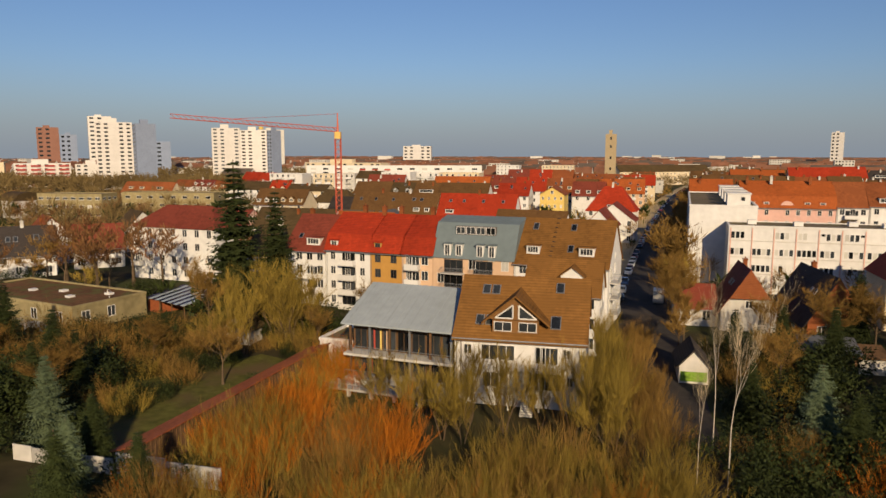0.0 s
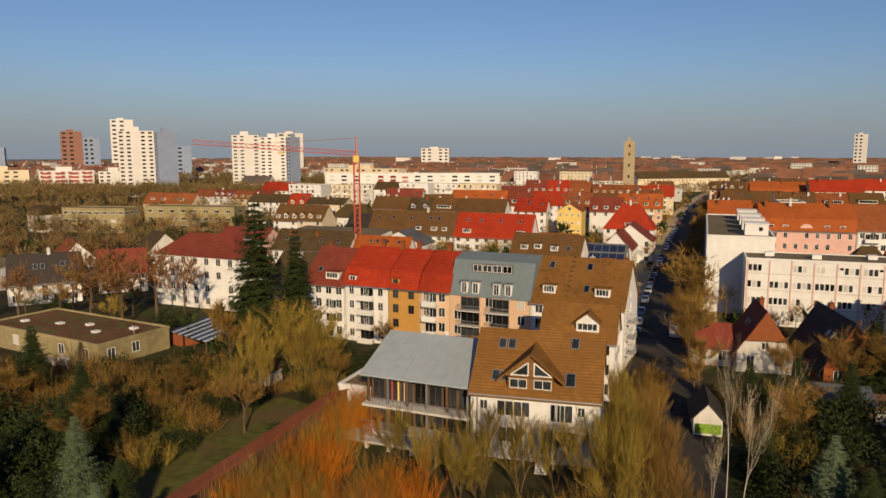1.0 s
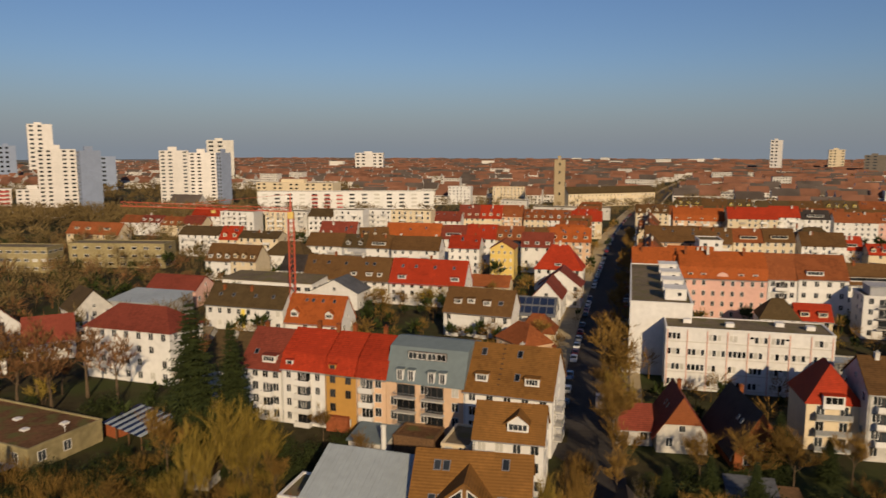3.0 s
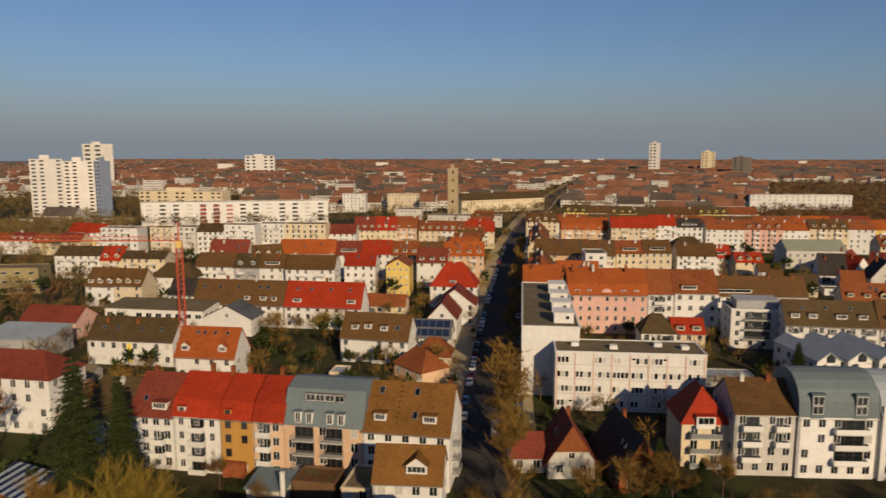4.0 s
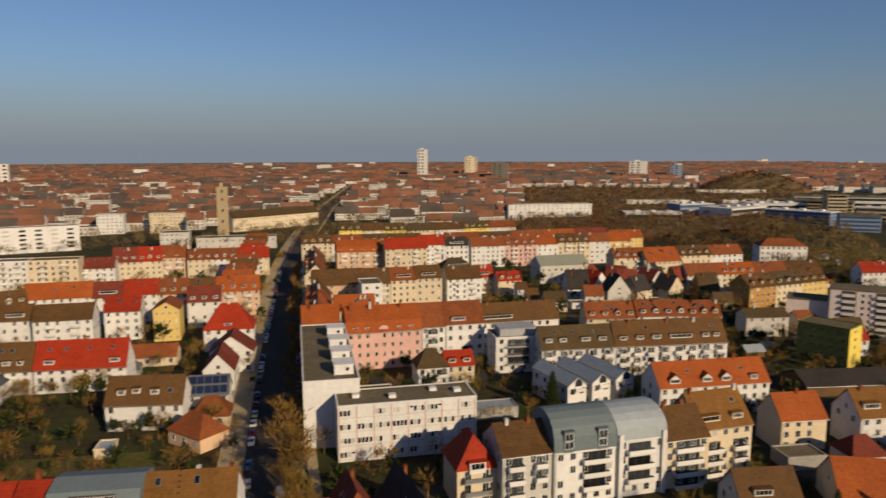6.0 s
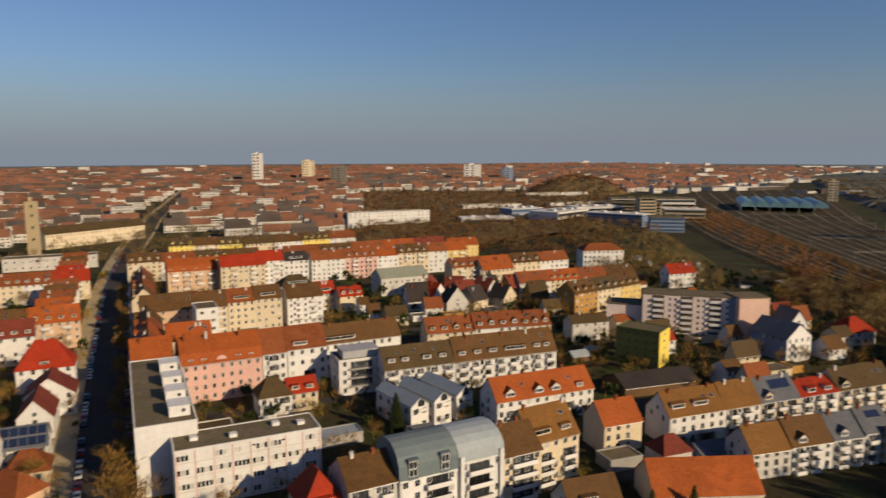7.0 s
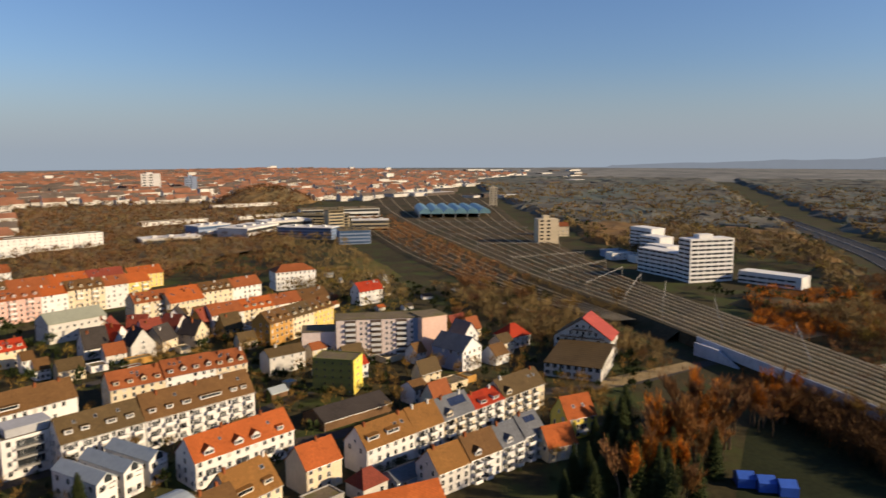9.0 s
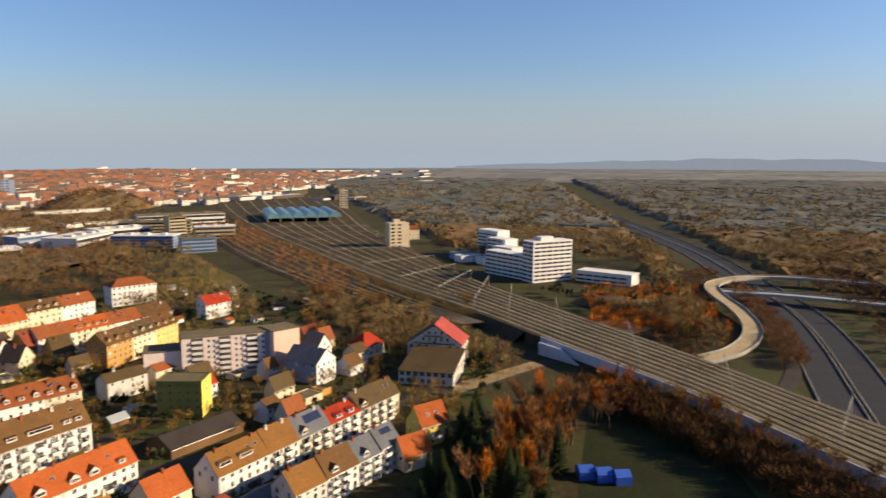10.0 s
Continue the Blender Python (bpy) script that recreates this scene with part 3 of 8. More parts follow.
def metal_house():
    """Glazed two-storey house under one grey metal slope, on a terrace."""
    root = thing("house", "glazed timber house under a sloping grey metal roof", "house", pose(-12.2, 89.0, 0, 0, 0, -21), "houses by the park")
    w, d = 14.4, 8.2
    g = Geo()
    g.box(0, 1.6, 0, w, d, 8.0)
    g.prism([(0, 1.6, 8.0), (0, d, 8.0), (0, d, 11.2)], (w, 0, 0))
    part("wall", g, WOOD, root)
    g = Geo()
    sl = (11.6 - 8.3) / (d + 0.3)
    g.prism([(-0.7, -0.6, 8.1), (-0.7, d + 0.5, 11.8), (-0.7, d + 0.5, 12.0), (-0.7, -0.6, 8.3)], (w + 1.4, 0, 0))
    roof = part("roof", g, SHEET, root)
    for i in range(24):
        g = Geo()
        x = -0.6 + i * 0.66
        g.prism([(x, -0.6, 8.3), (x, d + 0.5, 12.0), (x, d + 0.5, 12.06), (x, -0.6, 8.36)], (0.06, 0, 0))
        part("seam", g, SHEET, roof)
    for i in range(6):
        g = Geo()
        x = 0.2 + i * (w - 0.6) / 5
        g.box(x, 0, 1.4, x + 0.26, 0.26, 8.1)
        part("post", g, STEEL if i % 2 else WOOD, root)
    for z in (1.3, 4.5):
        g = Geo()
        g.box(-0.2, -0.9, z - 0.3, w + 0.2, 1.58, z)
        deck = part("deck", g, OFFWHITE, root)
        g = Geo()
        g.box(-0.2, -0.9, z + 0.95, w + 0.2, -0.84, z + 1.02)
        for i in range(30):
            x = -0.15 + i * (w + 0.2) / 29
            g.box(x, -0.88, z, x + 0.03, -0.85, z + 0.95)
        part("railing", g, STEEL, deck)
    for fz in (1.35, 4.55):
        for i in range(7):
            x = 1.1 + i * 2.03
            part("window", window_mesh(1.8, 2.7, DARKFRAME if i % 3 else WOOD, 2, False), None, root, pose(x, 1.58, fz))
        for i in (1, 2, 3):
            g = Geo()
            x = 1.7 + i * 0.9 + (0.4 if fz > 3 else 0)
            g.box(x, 1.35, fz + 0.1, x + 0.22, 1.42, fz + 2.7)
            part("curtain", g, (REDWALL, YELLOW, PEACH)[i - 1], root)
    g = Geo()
    g.box(-1.4, -4.2, 0.75, w + 0.6, -0.92, 1.0)
    for i in range(6):
        x = -1.2 + i * 3.1
        g.box(x, -4.1, 0, x + 0.4, -3.7, 0.75)
    g.box(-1.4, -4.2, 1.55, w + 0.6, -4.12, 1.62)
    for i in range(20):
        x = -1.35 + i * 0.85
        g.box(x, -4.18, 1.0, x + 0.04, -4.14, 1.55)
    part("terrace", g, CONCRETE, root)
    for x, y in ((2.5, -2.4), (3.9, -2.9), (5.0, -2.3), (8.2, -2.6)):
        ch_ = thing("garden_chair", "white garden chair on the raised terrace", "chair", root.matrix_basis @ pose(x, y, 1.0, 0, 0, x * 50), "terrace chairs")
        c = Geo()
        c.box(-0.28, -0.28, 0.42, 0.28, 0.28, 0.48)
        part("seat", c, FRAME, ch_)
        c = Geo()
        c.box(-0.28, 0.22, 0.48, 0.28, 0.28, 0.92)
        part("backrest", c, FRAME, ch_)
        for a in (-0.25, 0.2):
            for b in (-0.25, 0.2):
                c = Geo()
                c.box(a, b, 0, a + 0.05, b + 0.05, 0.42)
                part("leg", c, FRAME, ch_)


def bay_row():
    """The row of five houses facing the gardens: brown, red twice, grey mansard, brown."""
    u = Vector((math.cos(radians(-22.4)), math.sin(radians(-22.4)), 0))
    p = Vector((-22.7, 136.7, 0))

    def at(k):
        q = p + u * k
        return q.x, q.y
    grp = "terraced houses facing the gardens"
    d, e, r = 14.4, 11.3, 18.0
    # End house: its shade is put into grey plaster and dark tiles.
    house(*at(-19.5), -22.4, 9.8, d, 9.5, 15.6, GREYWALL, UMBER, label="shaded grey terraced house with a dark roof", group=grp, cols=3, chimneys=((5, 6),))
    house(*at(-9.6), -22.4, 9.4, d, 10.8, 17.2, WHITE, DARKRED, label="white terraced house with a brown-red roof and bay", group=grp, cols=4, dormers=((6.2, 0.12, 3.0, "flat"),), chimneys=((2, 7.5),),
          skylights=((2.4, 0.3, 0.9, 1.2),), balconies=((6.4, 1, 2.8, True), (6.4, 2, 2.8, True)))
    house(*at(0), -22.4, 9.6, d, e, r, WHITE, RED, label="white terraced house with a bright red mansard roof", group=grp, cols=3, roof="mansard", dormers=((1.8, 0, 1.6, "flat"),),
          balconies=((5.0, 0, 3.4, True), (5.0, 1, 3.4, True), (5.0, 2, 3.4, True), (5.0, 3, 3.2, True)), chimneys=((4.5, 8.0), (9.3, 7.0)), win=(1.1, 1.6))
    part_house = house(*at(9.65), -22.4, 6.6, d, e, r, OCHRE, RED, label="ochre terraced house with a bright red mansard roof", group=grp, cols=2, roof="mansard", dormers=((1.6, 0, 1.5, "flat"),), chimneys=((3, 7.7),), frame=DARKFRAME, win=(1.2, 1.6))
    g = Geo()
    g.box(0.7, -1.2, 0, 5.2, 0, 3.0)
    part("porch", g, REDWOOD, part_house)
    house(*at(16.3), -22.4, 6.2, d, e, r, PEACH, RED, label="peach terraced house with balconies and a red roof", group=grp, cols=2, roof="mansard",
          balconies=((2.4, 0, 2.8, True), (2.4, 1, 2.8, True), (2.4, 2, 2.8, True), (2.4, 3, 2.8, True)), chimneys=((3, 7.9),))
    # grey mansard house, four double balconies
    gm = house(*at(22.6), -22.4, 15.2, d, e - 0.2, r + 0.2, PEACH, ZINC, label="peach house under a tall grey zinc mansard roof", group=grp, cols=5, roof="steep",
               balconies=((4.0, 0, 4.2, False), (9.6, 0, 4.2, False), (4.0, 1, 4.2, False), (9.6, 1, 4.2, False), (4.0, 2, 4.2, False), (9.6, 2, 4.2, False), (4.0, 3, 4.2, False), (9.6, 3, 4.2, False)), blank=((1, 0), (3, 0), (1, 1), (3, 1), (1, 2), (3, 2), (1, 3), (3, 3)))
    g = Geo()
    g.box(0, 0, 0, 7.6, 0.5, 1.5)
    lo = part("loggia", g, DARKFRAME, gm, pose(3.8, 1.75, 15.2))
    for i in range(4):
        part("window", window_mesh(1.7, 1.3, FRAME, 2, False), None, lo, pose(0.95 + i * 1.9, -0.02, 0.1))
    for x in (2.8, 5.0, 9.0, 11.2):
        b = part("dormer", dormer_mesh(1.3, 2.2, 1.6, "flat", FRAME, ZINC), None, gm, pose(x, 0.0, 11.4))
        part("door", window_mesh(1.0, 1.95, FRAME, 2, False), None, b, pose(0, 0, 0.1))
    fh = house(*at(37.9), -22.4, 16.2, d, e - 0.4, r, WHITE, MIDBROWN, label="white corner house with a wide brown roof", group=grp, cols=5, dormers=((3.0, 0.18, 2.3, "flat"), (12.3, 0.18, 2.6, "flat")),
               skylights=((2.4, 0.72, 1.0, 1.5), (9.2, 0.72, 1.0, 1.5), (9.4, 0.25, 1.0, 1.5)), chimneys=((15.0, 8.2), (9.0, 8.4)))
    for fl in range(1, 4):
        b = part("balcony", balcony_mesh(3.6, 1.5, STEEL, False), None, fh, pose(16.2, 3.5, fl * 2.7, 0, 0, 90))
        part("awning", window_mesh(2.2, 2.0, FRAME, 2, False), None, b, pose(0, 0, 0.1))
    for i in range(9):
        g = Geo()
        g.box(0, 0, 0, 0.5, 0.35, 0.12)
        part("roof_step", g, DARK, fh, pose(5.9, 1.0 + i * 0.75, 10.9 + (1.0 + i * 0.75) * 0.99 + 0.3))
    # small house with a dormer between that row and the street house
    house(12.2, 105.2, -17, 11.2, 9.2, 9.0, 13.4, WHITE, MIDBROWN, label="white side wing with a brown roof and gabled dormer", group=grp, dormers=((7.0, 0.2, 3.4, "gable"),), cols=4, chimneys=())


brown_house()
metal_house()
bay_row()
# garages and low roofs behind the glazed house
house(-17.4, 98.0, -20, 7.5, 8, 3.6, 3.6, WHITE, GRAVEL, roof="flat", cols=None, label="white flat-roofed garage beside the glazed house", name="garage", category="garage")
house(-8.5, 119.5, -22, 7, 6, 3.2, 4.0, OFFWHITE, ZINC, roof="shed", cols=None, label="small annexe with a grey sheet roof", name="annexe", category="annexe")
house(-0.5, 118.5, -22, 7.5, 6, 4.0, 4.0, WOOD, SEDUM, roof="flat", cols=None, label="low annexe with a planted roof", name="annexe", category="annexe")
house(7.6, 112.0, -22, 5.0, 9, 5.0, 5.0, CREAM, GRAVEL, roof="flat", cols=2, label="low cream annexe with a flat roof", name="annexe", category="annexe")
g = Geo()
g.tube((0, 0, 0), (0, 0, 6.5), 0.5, 0.45, 10)
g.tube((0, 0, 6.5), (0, 0, 6.7), 0.55, 0.55, 10)
thing("flue", "white round flue stack", "chimney", pose(-2.2, 116.6, 0), geo=g, mats=WHITE)


def long_shed():
    """Lean-to shed along the garden boundary with a rusty sheet roof and a painted end wall."""
    root = thing("shed", "long rusty-roofed timber shed with a graffiti-painted end wall", "shed", pose(-30.2, 62.7, 0, 0, 0, 71.7))
    g = Geo()
    g.box(0.3, -2.6, 0, 37, -2.45, 3.2)
    for i in range(62):
        g.box(0.3 + i * 0.6, -2.66, 0, 0.38 + i * 0.6, -2.6, 3.2)
    part("wall", g, WOOD, root)
    g = Geo()
    g.prism([(-0.3, -2.9, 3.25), (-0.3, 0.5, 2.3), (-0.3, 0.5, 2.42), (-0.3, -2.9, 3.37)], (37.6, 0, 0))
    part("roof", g, REDWOOD, root)
    g = Geo()
    g.box(0, 0, 0, 37, 0.15, 2.2)
    part("back_wall", g, WOOD, root)
    w = thing("garden_wall", "low white wall with graffiti blots", "wall", pose(-30.2, 62.5, 0, 0, 0, -15))
    g = Geo()
    for a, b in ((0, 5.2), (5.26, 10.9)):
        g.box(a, 0, 0, b, 0.18, 2.3 if a == 0 else 2.0)
    part("panel", g, GRAFFITI, w)
    for x, z, s, m in ((0.9, 0.9, 0.7, OCHRE), (1.9, 1.0, 0.75, YELLOW), (3.0, 0.8, 0.6, OCHRE), (6.0, 0.8, 0.7, BLUEGREY), (7.0, 0.9, 0.6, PINK)):
        g = Geo()
        n = 14
        for k in range(n):
            a, b = 2 * math.pi * k / n, 2 * math.pi * (k + 1) / n
            r0 = s * (0.75 + 0.2 * math.sin(3 * a))
            r1 = s * (0.75 + 0.2 * math.sin(3 * b))
            g.tube((x + r0 * math.cos(a), -0.006, z + r0 * math.sin(a)), (x + r1 * math.cos(b), -0.006, z + r1 * math.sin(b)), 0.09, 0.09, 4)
        part("painted_blot", g, m, w)
    w2 = thing("garden_wall", "weathered concrete fence panels", "wall", pose(-42, 66.2, 0, 0, 0, -17))
    for i in range(5):
        g = Geo()
        g.box(i * 2.4, 0, 0, i * 2.4 + 2.3, 0.1, 1.6 - 0.1 * (i % 2))
        part("panel", g, CONCRETE if i % 2 else OFFWHITE, w2)


long_shed()

# ---- gardens to the west ----
BUNG = plaster("dull ochre render", (0.33, 0.27, 0.14), 0.3)
bw = house(-92, 131.5, -27, 33.8, 15, 4.0, 4.0, BUNG, SEDUM, roof="flat", cols=5, floors=1, label="cream bungalow with a planted flat roof", name="bungalow", category="house", win=(1.6, 1.9))
for x, y in ((5, 5), (13, 7), (19, 9), (25, 6), (29, 11)):
    g = Geo()
    g.box(-0.6, -0.6, 0, 0.6, 0.6, 0.35)
    part("roof_light", g, FRAME, bw, pose(x, y, 4.05))
g = Geo()
g.tube((0, 0, 0), (0, 0, 1.0), 0.05, 0.05, 6)
g.tube((0, -0.1, 1.2), (0, 0.05, 1.2), 0.42, 0.34, 12)
part("satellite_dish", g, FRAME, bw, pose(32.6, 8.2, 4.2))
t = part("balcony", balcony_mesh(7, 3.0, STEEL, False), None, bw, pose(27, 0, 0.9))
for x in (25, 29):
    g = Geo()
    g.box(-0.25, -2.6, 0, 0.25, -2.2, 0.8)
    part("post", g, FRAME, bw, pose(x, 0, 0))
cn = thing("pavilion", "open garden pavilion with a striped glazed roof", "pavilion", pose(-53.7, 135.2, 0, 0, 0, -38))
for i in range(12):
    g = Geo()
    g.prism([(i * 1.05, -4, 2.6), (i * 1.05, 4, 3.9), (i * 1.05, 4, 4.0), (i * 1.05, -4, 2.7)], (0.98, 0, 0))
    part("roof_panel", g, SHEET if i % 2 else PANEL, cn)
for x in (0.2, 4.2, 8.2, 12.2):
    for y in (-3.8, 3.8):
        g = Geo()
        g.box(x, y, 0, x + 0.16, y + 0.16, 2.6 if y < 0 else 3.85)
        part("post", g, WOOD, cn)
g = Geo()
g.box(0.2, -3.5, 0, 3.5, 3.5, 2.6)
part("cabin", g, REDWOOD, cn)
house(-34.4, 109, -15, 4.4, 4, 2.6, 4.6, OFFWHITE, UMBER, roof="cross", cols=None, label="small pale garden hut", name="garden_hut", category="hut")
house(30.8, 89.8, -14, 3.6, 7, 2.4, 4.4, OFFWHITE, DARK, roof="cross", cols=None, label="white-gabled hut with a dark roof and green mural", name="garden_hut", category="hut")
g = Geo()
g.box(0, 0, 0, 3.3, 0.05, 1.3)
thing("mural", "green leafy mural painted on the hut gable", "mural", pose(30.95, 89.7, 0.3, 0, 0, -14), geo=g, mats=material("green mural", (0.25, 0.42, 0.05), 0.7, 0.6, 2.5, 0))
# white block behind the firs and its neighbours
house(-74.5, 169.8, -22, 24.5, 12, 12.6, 17.3, WHITE, DARKRED, roof="hip", cols=7, floors=4, label="white four-storey block with a brown-red hipped roof", name="apartment_block", category="apartment block", balconies=((1.6, 1, 2.6, True), (1.6, 2, 2.6, True), (1.6, 3, 2.6, True)))
house(-109, 165, 27, 16, 10, 5.2, 11.8, WHITE, DARK, label="white house with a dark roof and skylights", cols=5, floors=2, skylights=((6, 0.45, 1.0, 1.5), (7.6, 0.45, 1.0, 1.5), (12, 0.5, 1.2, 1.5)), balconies=((12, 0, 5, True),), chimneys=((9, 5),))
house(-95, 181, 25, 12, 9, 5.2, 11, WHITE, DARKRED, label="white house with a dark red roof", cols=4, floors=2, balconies=((8, 1, 4, True),))
house(-118, 196, -52, 13, 13, 6, 12.5, WHITE, RUST, label="white gabled house with a rusty red roof", cols=4, floors=2, chimneys=((6, 5),))
house(-104, 222, -50, 12, 12, 6, 12, OFFWHITE, UMBER, label="white gabled house with a brown roof", cols=4, floors=2)
house(-138, 190, -40, 14, 10, 5, 7, GREYWALL, GRAVEL, roof="shed", label="low grey house with a flat sloping roof", cols=3, floors=2)
house(-93, 230, -20, 22, 14, 6, 7.5, GREYWALL, SHEET, roof="shed", cols=None, label="workshop with a pale metal roof", name="workshop", category="workshop")
house(-88, 252, -20, 20, 12, 6, 10, PINK, DARKRED, label="hall with a dark red roof", name="workshop", category="workshop", cols=3, floors=1)
house(-46, 282, -22, 14, 10, 7, 12.5, WHITE, DARK, label="white house with solar panels on its roof", cols=4, floors=2)
for u_, n_, wd in ((-186, 326, 32), (-152, 337, 46)):
    house(u_, n_, -8, wd, 12, 11.2, 11.2, BUNG, GRAVEL, roof="flat", cols=8, floors=3, label="long yellowish three-storey flat block", name="apartment_block", category="apartment block", win=(2.4, 1.3), group="flat blocks in the trees", sides="r")
house(-205, 330, -30, 12, 12, 8, 12, WHITE, UMBER, label="white house with balconies and arched roof", cols=3, floors=3, roof="barrel")
house(-190, 420, -20, 36, 11, 7, 13, CREAM, RUST, label="terrace with a rusty roof and dormers", cols=9, floors=2, dormers=((6, 0.3, 3, "flat"), (14, 0.3, 3, "flat"), (27, 0.3, 4, "flat")))

def terrace(a, b, ridge, eave, units, d=12.0, group="", roof="gable", seed=0):
    """Adjoining houses under one ridge that runs from a to b; units: (share of the length, wall, tiles, extras)."""
    (ax, ay), (bx, by) = a, b
    full, ang = math.hypot(bx - ax, by - ay), math.atan2(by - ay, bx - ax)
    rng = random.Random(seed + int(abs(ax) * 3 + ay))
    fx, fy = ax + math.sin(ang) * d / 2, ay - math.cos(ang) * d / 2
    total, at = sum(u[0] for u in units), 0.0
    for share, wl, tl, kind in units:
        wd = full * share / total
        lift = rng.uniform(-0.5, 0.6)
        e, r = eave + lift, ridge + lift
        flat = kind == "flat"
        n = max(3, round(wd / 3.4))
        dm, sk, bl, rf = (), (), (), "flat" if flat else roof
        if kind == "mansard":
            rf, dm = "mansard", tuple((wd * (i + 0.5) / n, 0, 1.6, "flat") for i in range(n) if i % 2 == 0)
        elif kind == "dormers":
            dm = tuple((wd * (i + 0.5) / (n // 2 + 1), 0.14, 1.9, rng.choice(("flat", "flat", "gable"))) for i in range(n // 2 + 1))
        elif kind == "wide":
            dm = ((wd * 0.5, 0.16, wd * 0.55, "flat"),)
        if kind in ("skylights", "dormers", "") and not flat:
            sk = tuple((rng.uniform(1.2, wd - 1.2), rng.uniform(0.42, 0.72), 0.9, 1.2) for _ in range(rng.randrange(2, 5)))
        if kind in ("balconies", "flat") or rng.random() < 0.35:
            fl = max(2, round(e / 2.95))
            bl = tuple((wd * q, f, min(3.4, wd * 0.26), rng.random() < 0.7) for q in ((0.3, 0.72) if wd > 10 else (0.5,)) for f in range(1, fl))
        house(fx + at * math.cos(ang), fy + at * math.sin(ang), math.degrees(ang), wd - 0.06, d, e, e if flat else r, wl, GRAVEL if flat else tl, roof=rf,
              label="%s terraced house with %s" % (wl.name.split()[0], "a flat gravelled roof and balconies" if flat else tl.name), group=group, dormers=dm, skylights=sk, balconies=bl,
              chimneys=() if flat else tuple((rng.uniform(0.8, wd - 0.8), d / 2 + rng.choice((-1.2, 0.6))) for _ in range(rng.choice((1, 2, 2)))), sides="" if flat else "lr", cols=n, seed=seed, skip=0.12)
        at += wd


# ---- middle: houses between the garden row and the far rows ----
house(-31.2, 195.8, -20, 16.9, 11, 6.5, 13.4, WHITE, ORANGE, label="white house with an orange roof and small dormers", cols=4, floors=2, dormers=((2.6, 0.16, 2.2, "gable"), (13.2, 0.16, 2.2, "gable")), skylights=((5, 0.72, 0.8, 1), (7, 0.72, 0.8, 1), (10, 0.72, 0.8, 1), (13.5, 0.72, 0.8, 1)), skip=0.4)
house(-58.3, 216.2, -20, 26.4, 11, 7.5, 13.0, WHITE, UMBER, label="white house with a dark brown roof", cols=8, floors=2, skylights=((4, 0.4, 1, 1.2), (8.5, 0.4, 1, 1.2), (16, 0.4, 1, 1.2), (22, 0.4, 1, 1.2)), chimneys=((4.5, 4), (14, 4)), skip=0.25)
g = Geo()
g.box(0, -0.14, 1.0, 1.3, -0.02, 6.6)
thing("stair_window", "tall yellow stairwell strip on the facade", "window", pose(-46.6, 211.9, 0, 0, 0, -20), geo=g, mats=LEMON)
house(-62.6, 256.0, -21, 36, 12, 8.2, 9.2, WHITE, GRAVEL, roof="shed", label="white office wing with a grey low-pitched roof", cols=10, floors=2, name="office_block", category="office block", win=(2.2, 1.5))
house(-29, 243, -21, 17, 11, 6.0, 10.2, WHITE, SLATE, roof="cross", label="white gabled end building", cols=3, floors=2, skip=0.7)
house(-34.1, 259.2, -21, 33.4, 11, 8, 15.6, WHITE, BROWN, label="long white house with a brown roof and dormer windows", cols=10, floors=3, skylights=((3, 0.6, 1, 1.2), (9, 0.6, 1, 1.2), (16, 0.6, 1, 1.2), (24, 0.62, 1.3, 1.2), (27, 0.62, 1.3, 1.2)), dormers=((20, 0.15, 2, "flat"), (26, 0.15, 2.4, "flat"), (30, 0.15, 1.8, "flat")), chimneys=((11, 5.5), (22, 5.5)), balconies=((14, 0, 3, True), (14, 1, 3, True), (25, 1, 3, True)))
house(-2.3, 247.0, -21, 27.6, 11, 8, 15.7, WHITE, RED, label="long white house with a bright red roof", cols=8, floors=3, skylights=((4, 0.6, 1, 1.2), (9, 0.6, 1, 1.2), (16, 0.6, 1, 1.2), (23, 0.6, 1, 1.2)), dormers=((4.5, 0.12, 3.0, "flat"), (24, 0.12, 3.0, "flat")), chimneys=((14, 5.5),))
house(14.1, 203.9, -25, 20.7, 11, 7, 13.4, WHITE, BROWN, label="white house with a brown roof and wide dormers", cols=6, floors=2, dormers=((4, 0.3, 2.2, "shed"), (8, 0.35, 2.2, "shed"), (13, 0.3, 2.2, "shed")), skylights=((17, 0.35, 1.4, 1.4),), balconies=((3, 0, 4, True), (12, 0, 4, True)), skip=0.3)
sp = house(35.5, 203.6, -20, 11.8, 9, 6, 10.4, OFFWHITE, SLATE, label="pale house with a panelled dark roof", cols=4, floors=2)
for i in range(5):
    for j in range(2):
        g = Geo()
        g.box(0, 0, 0, 2.0, 2.4, 0.08)
        part("solar_panel", g, PANEL, sp, pose(0.5 + i * 2.2, 0.2 + j * 2.2, 6.35 + j * 2.15, 44.4, 0, 0))
house(27.5, 186.0, -64, 13, 9, 4.0, 8.6, PEACH, RUST, label="low house with a rusty hipped roof", roof="hip", cols=3, floors=1, skylights=())
house(34.5, 192.0, -20, 10, 9, 3.5, 8.0, CREAM, RUST, label="low cream house with a red-brown roof", roof="hip", cols=2, floors=1)
house(44.0, 222, -20, 9.5, 15, 7.0, 12.2, WHITE, DARKRED, roof="cross", label="white gabled house on the street", cols=3, floors=2, skip=0.5)
house(50.0, 240, -20, 14.5, 12, 7.5, 13.0, WHITE, DARKRED, label="white house with a dark red gable roof", cols=4, floors=3, roof="cross")
house(54.2, 269, -20, 18.2, 13, 8.5, 17.4, WHITE, RED, roof="hip", label="white corner house with a steep bright red roof", cols=5, floors=3, dormers=((9, 0.1, 2.6, "flat"),), chimneys=((9, 6.5),))
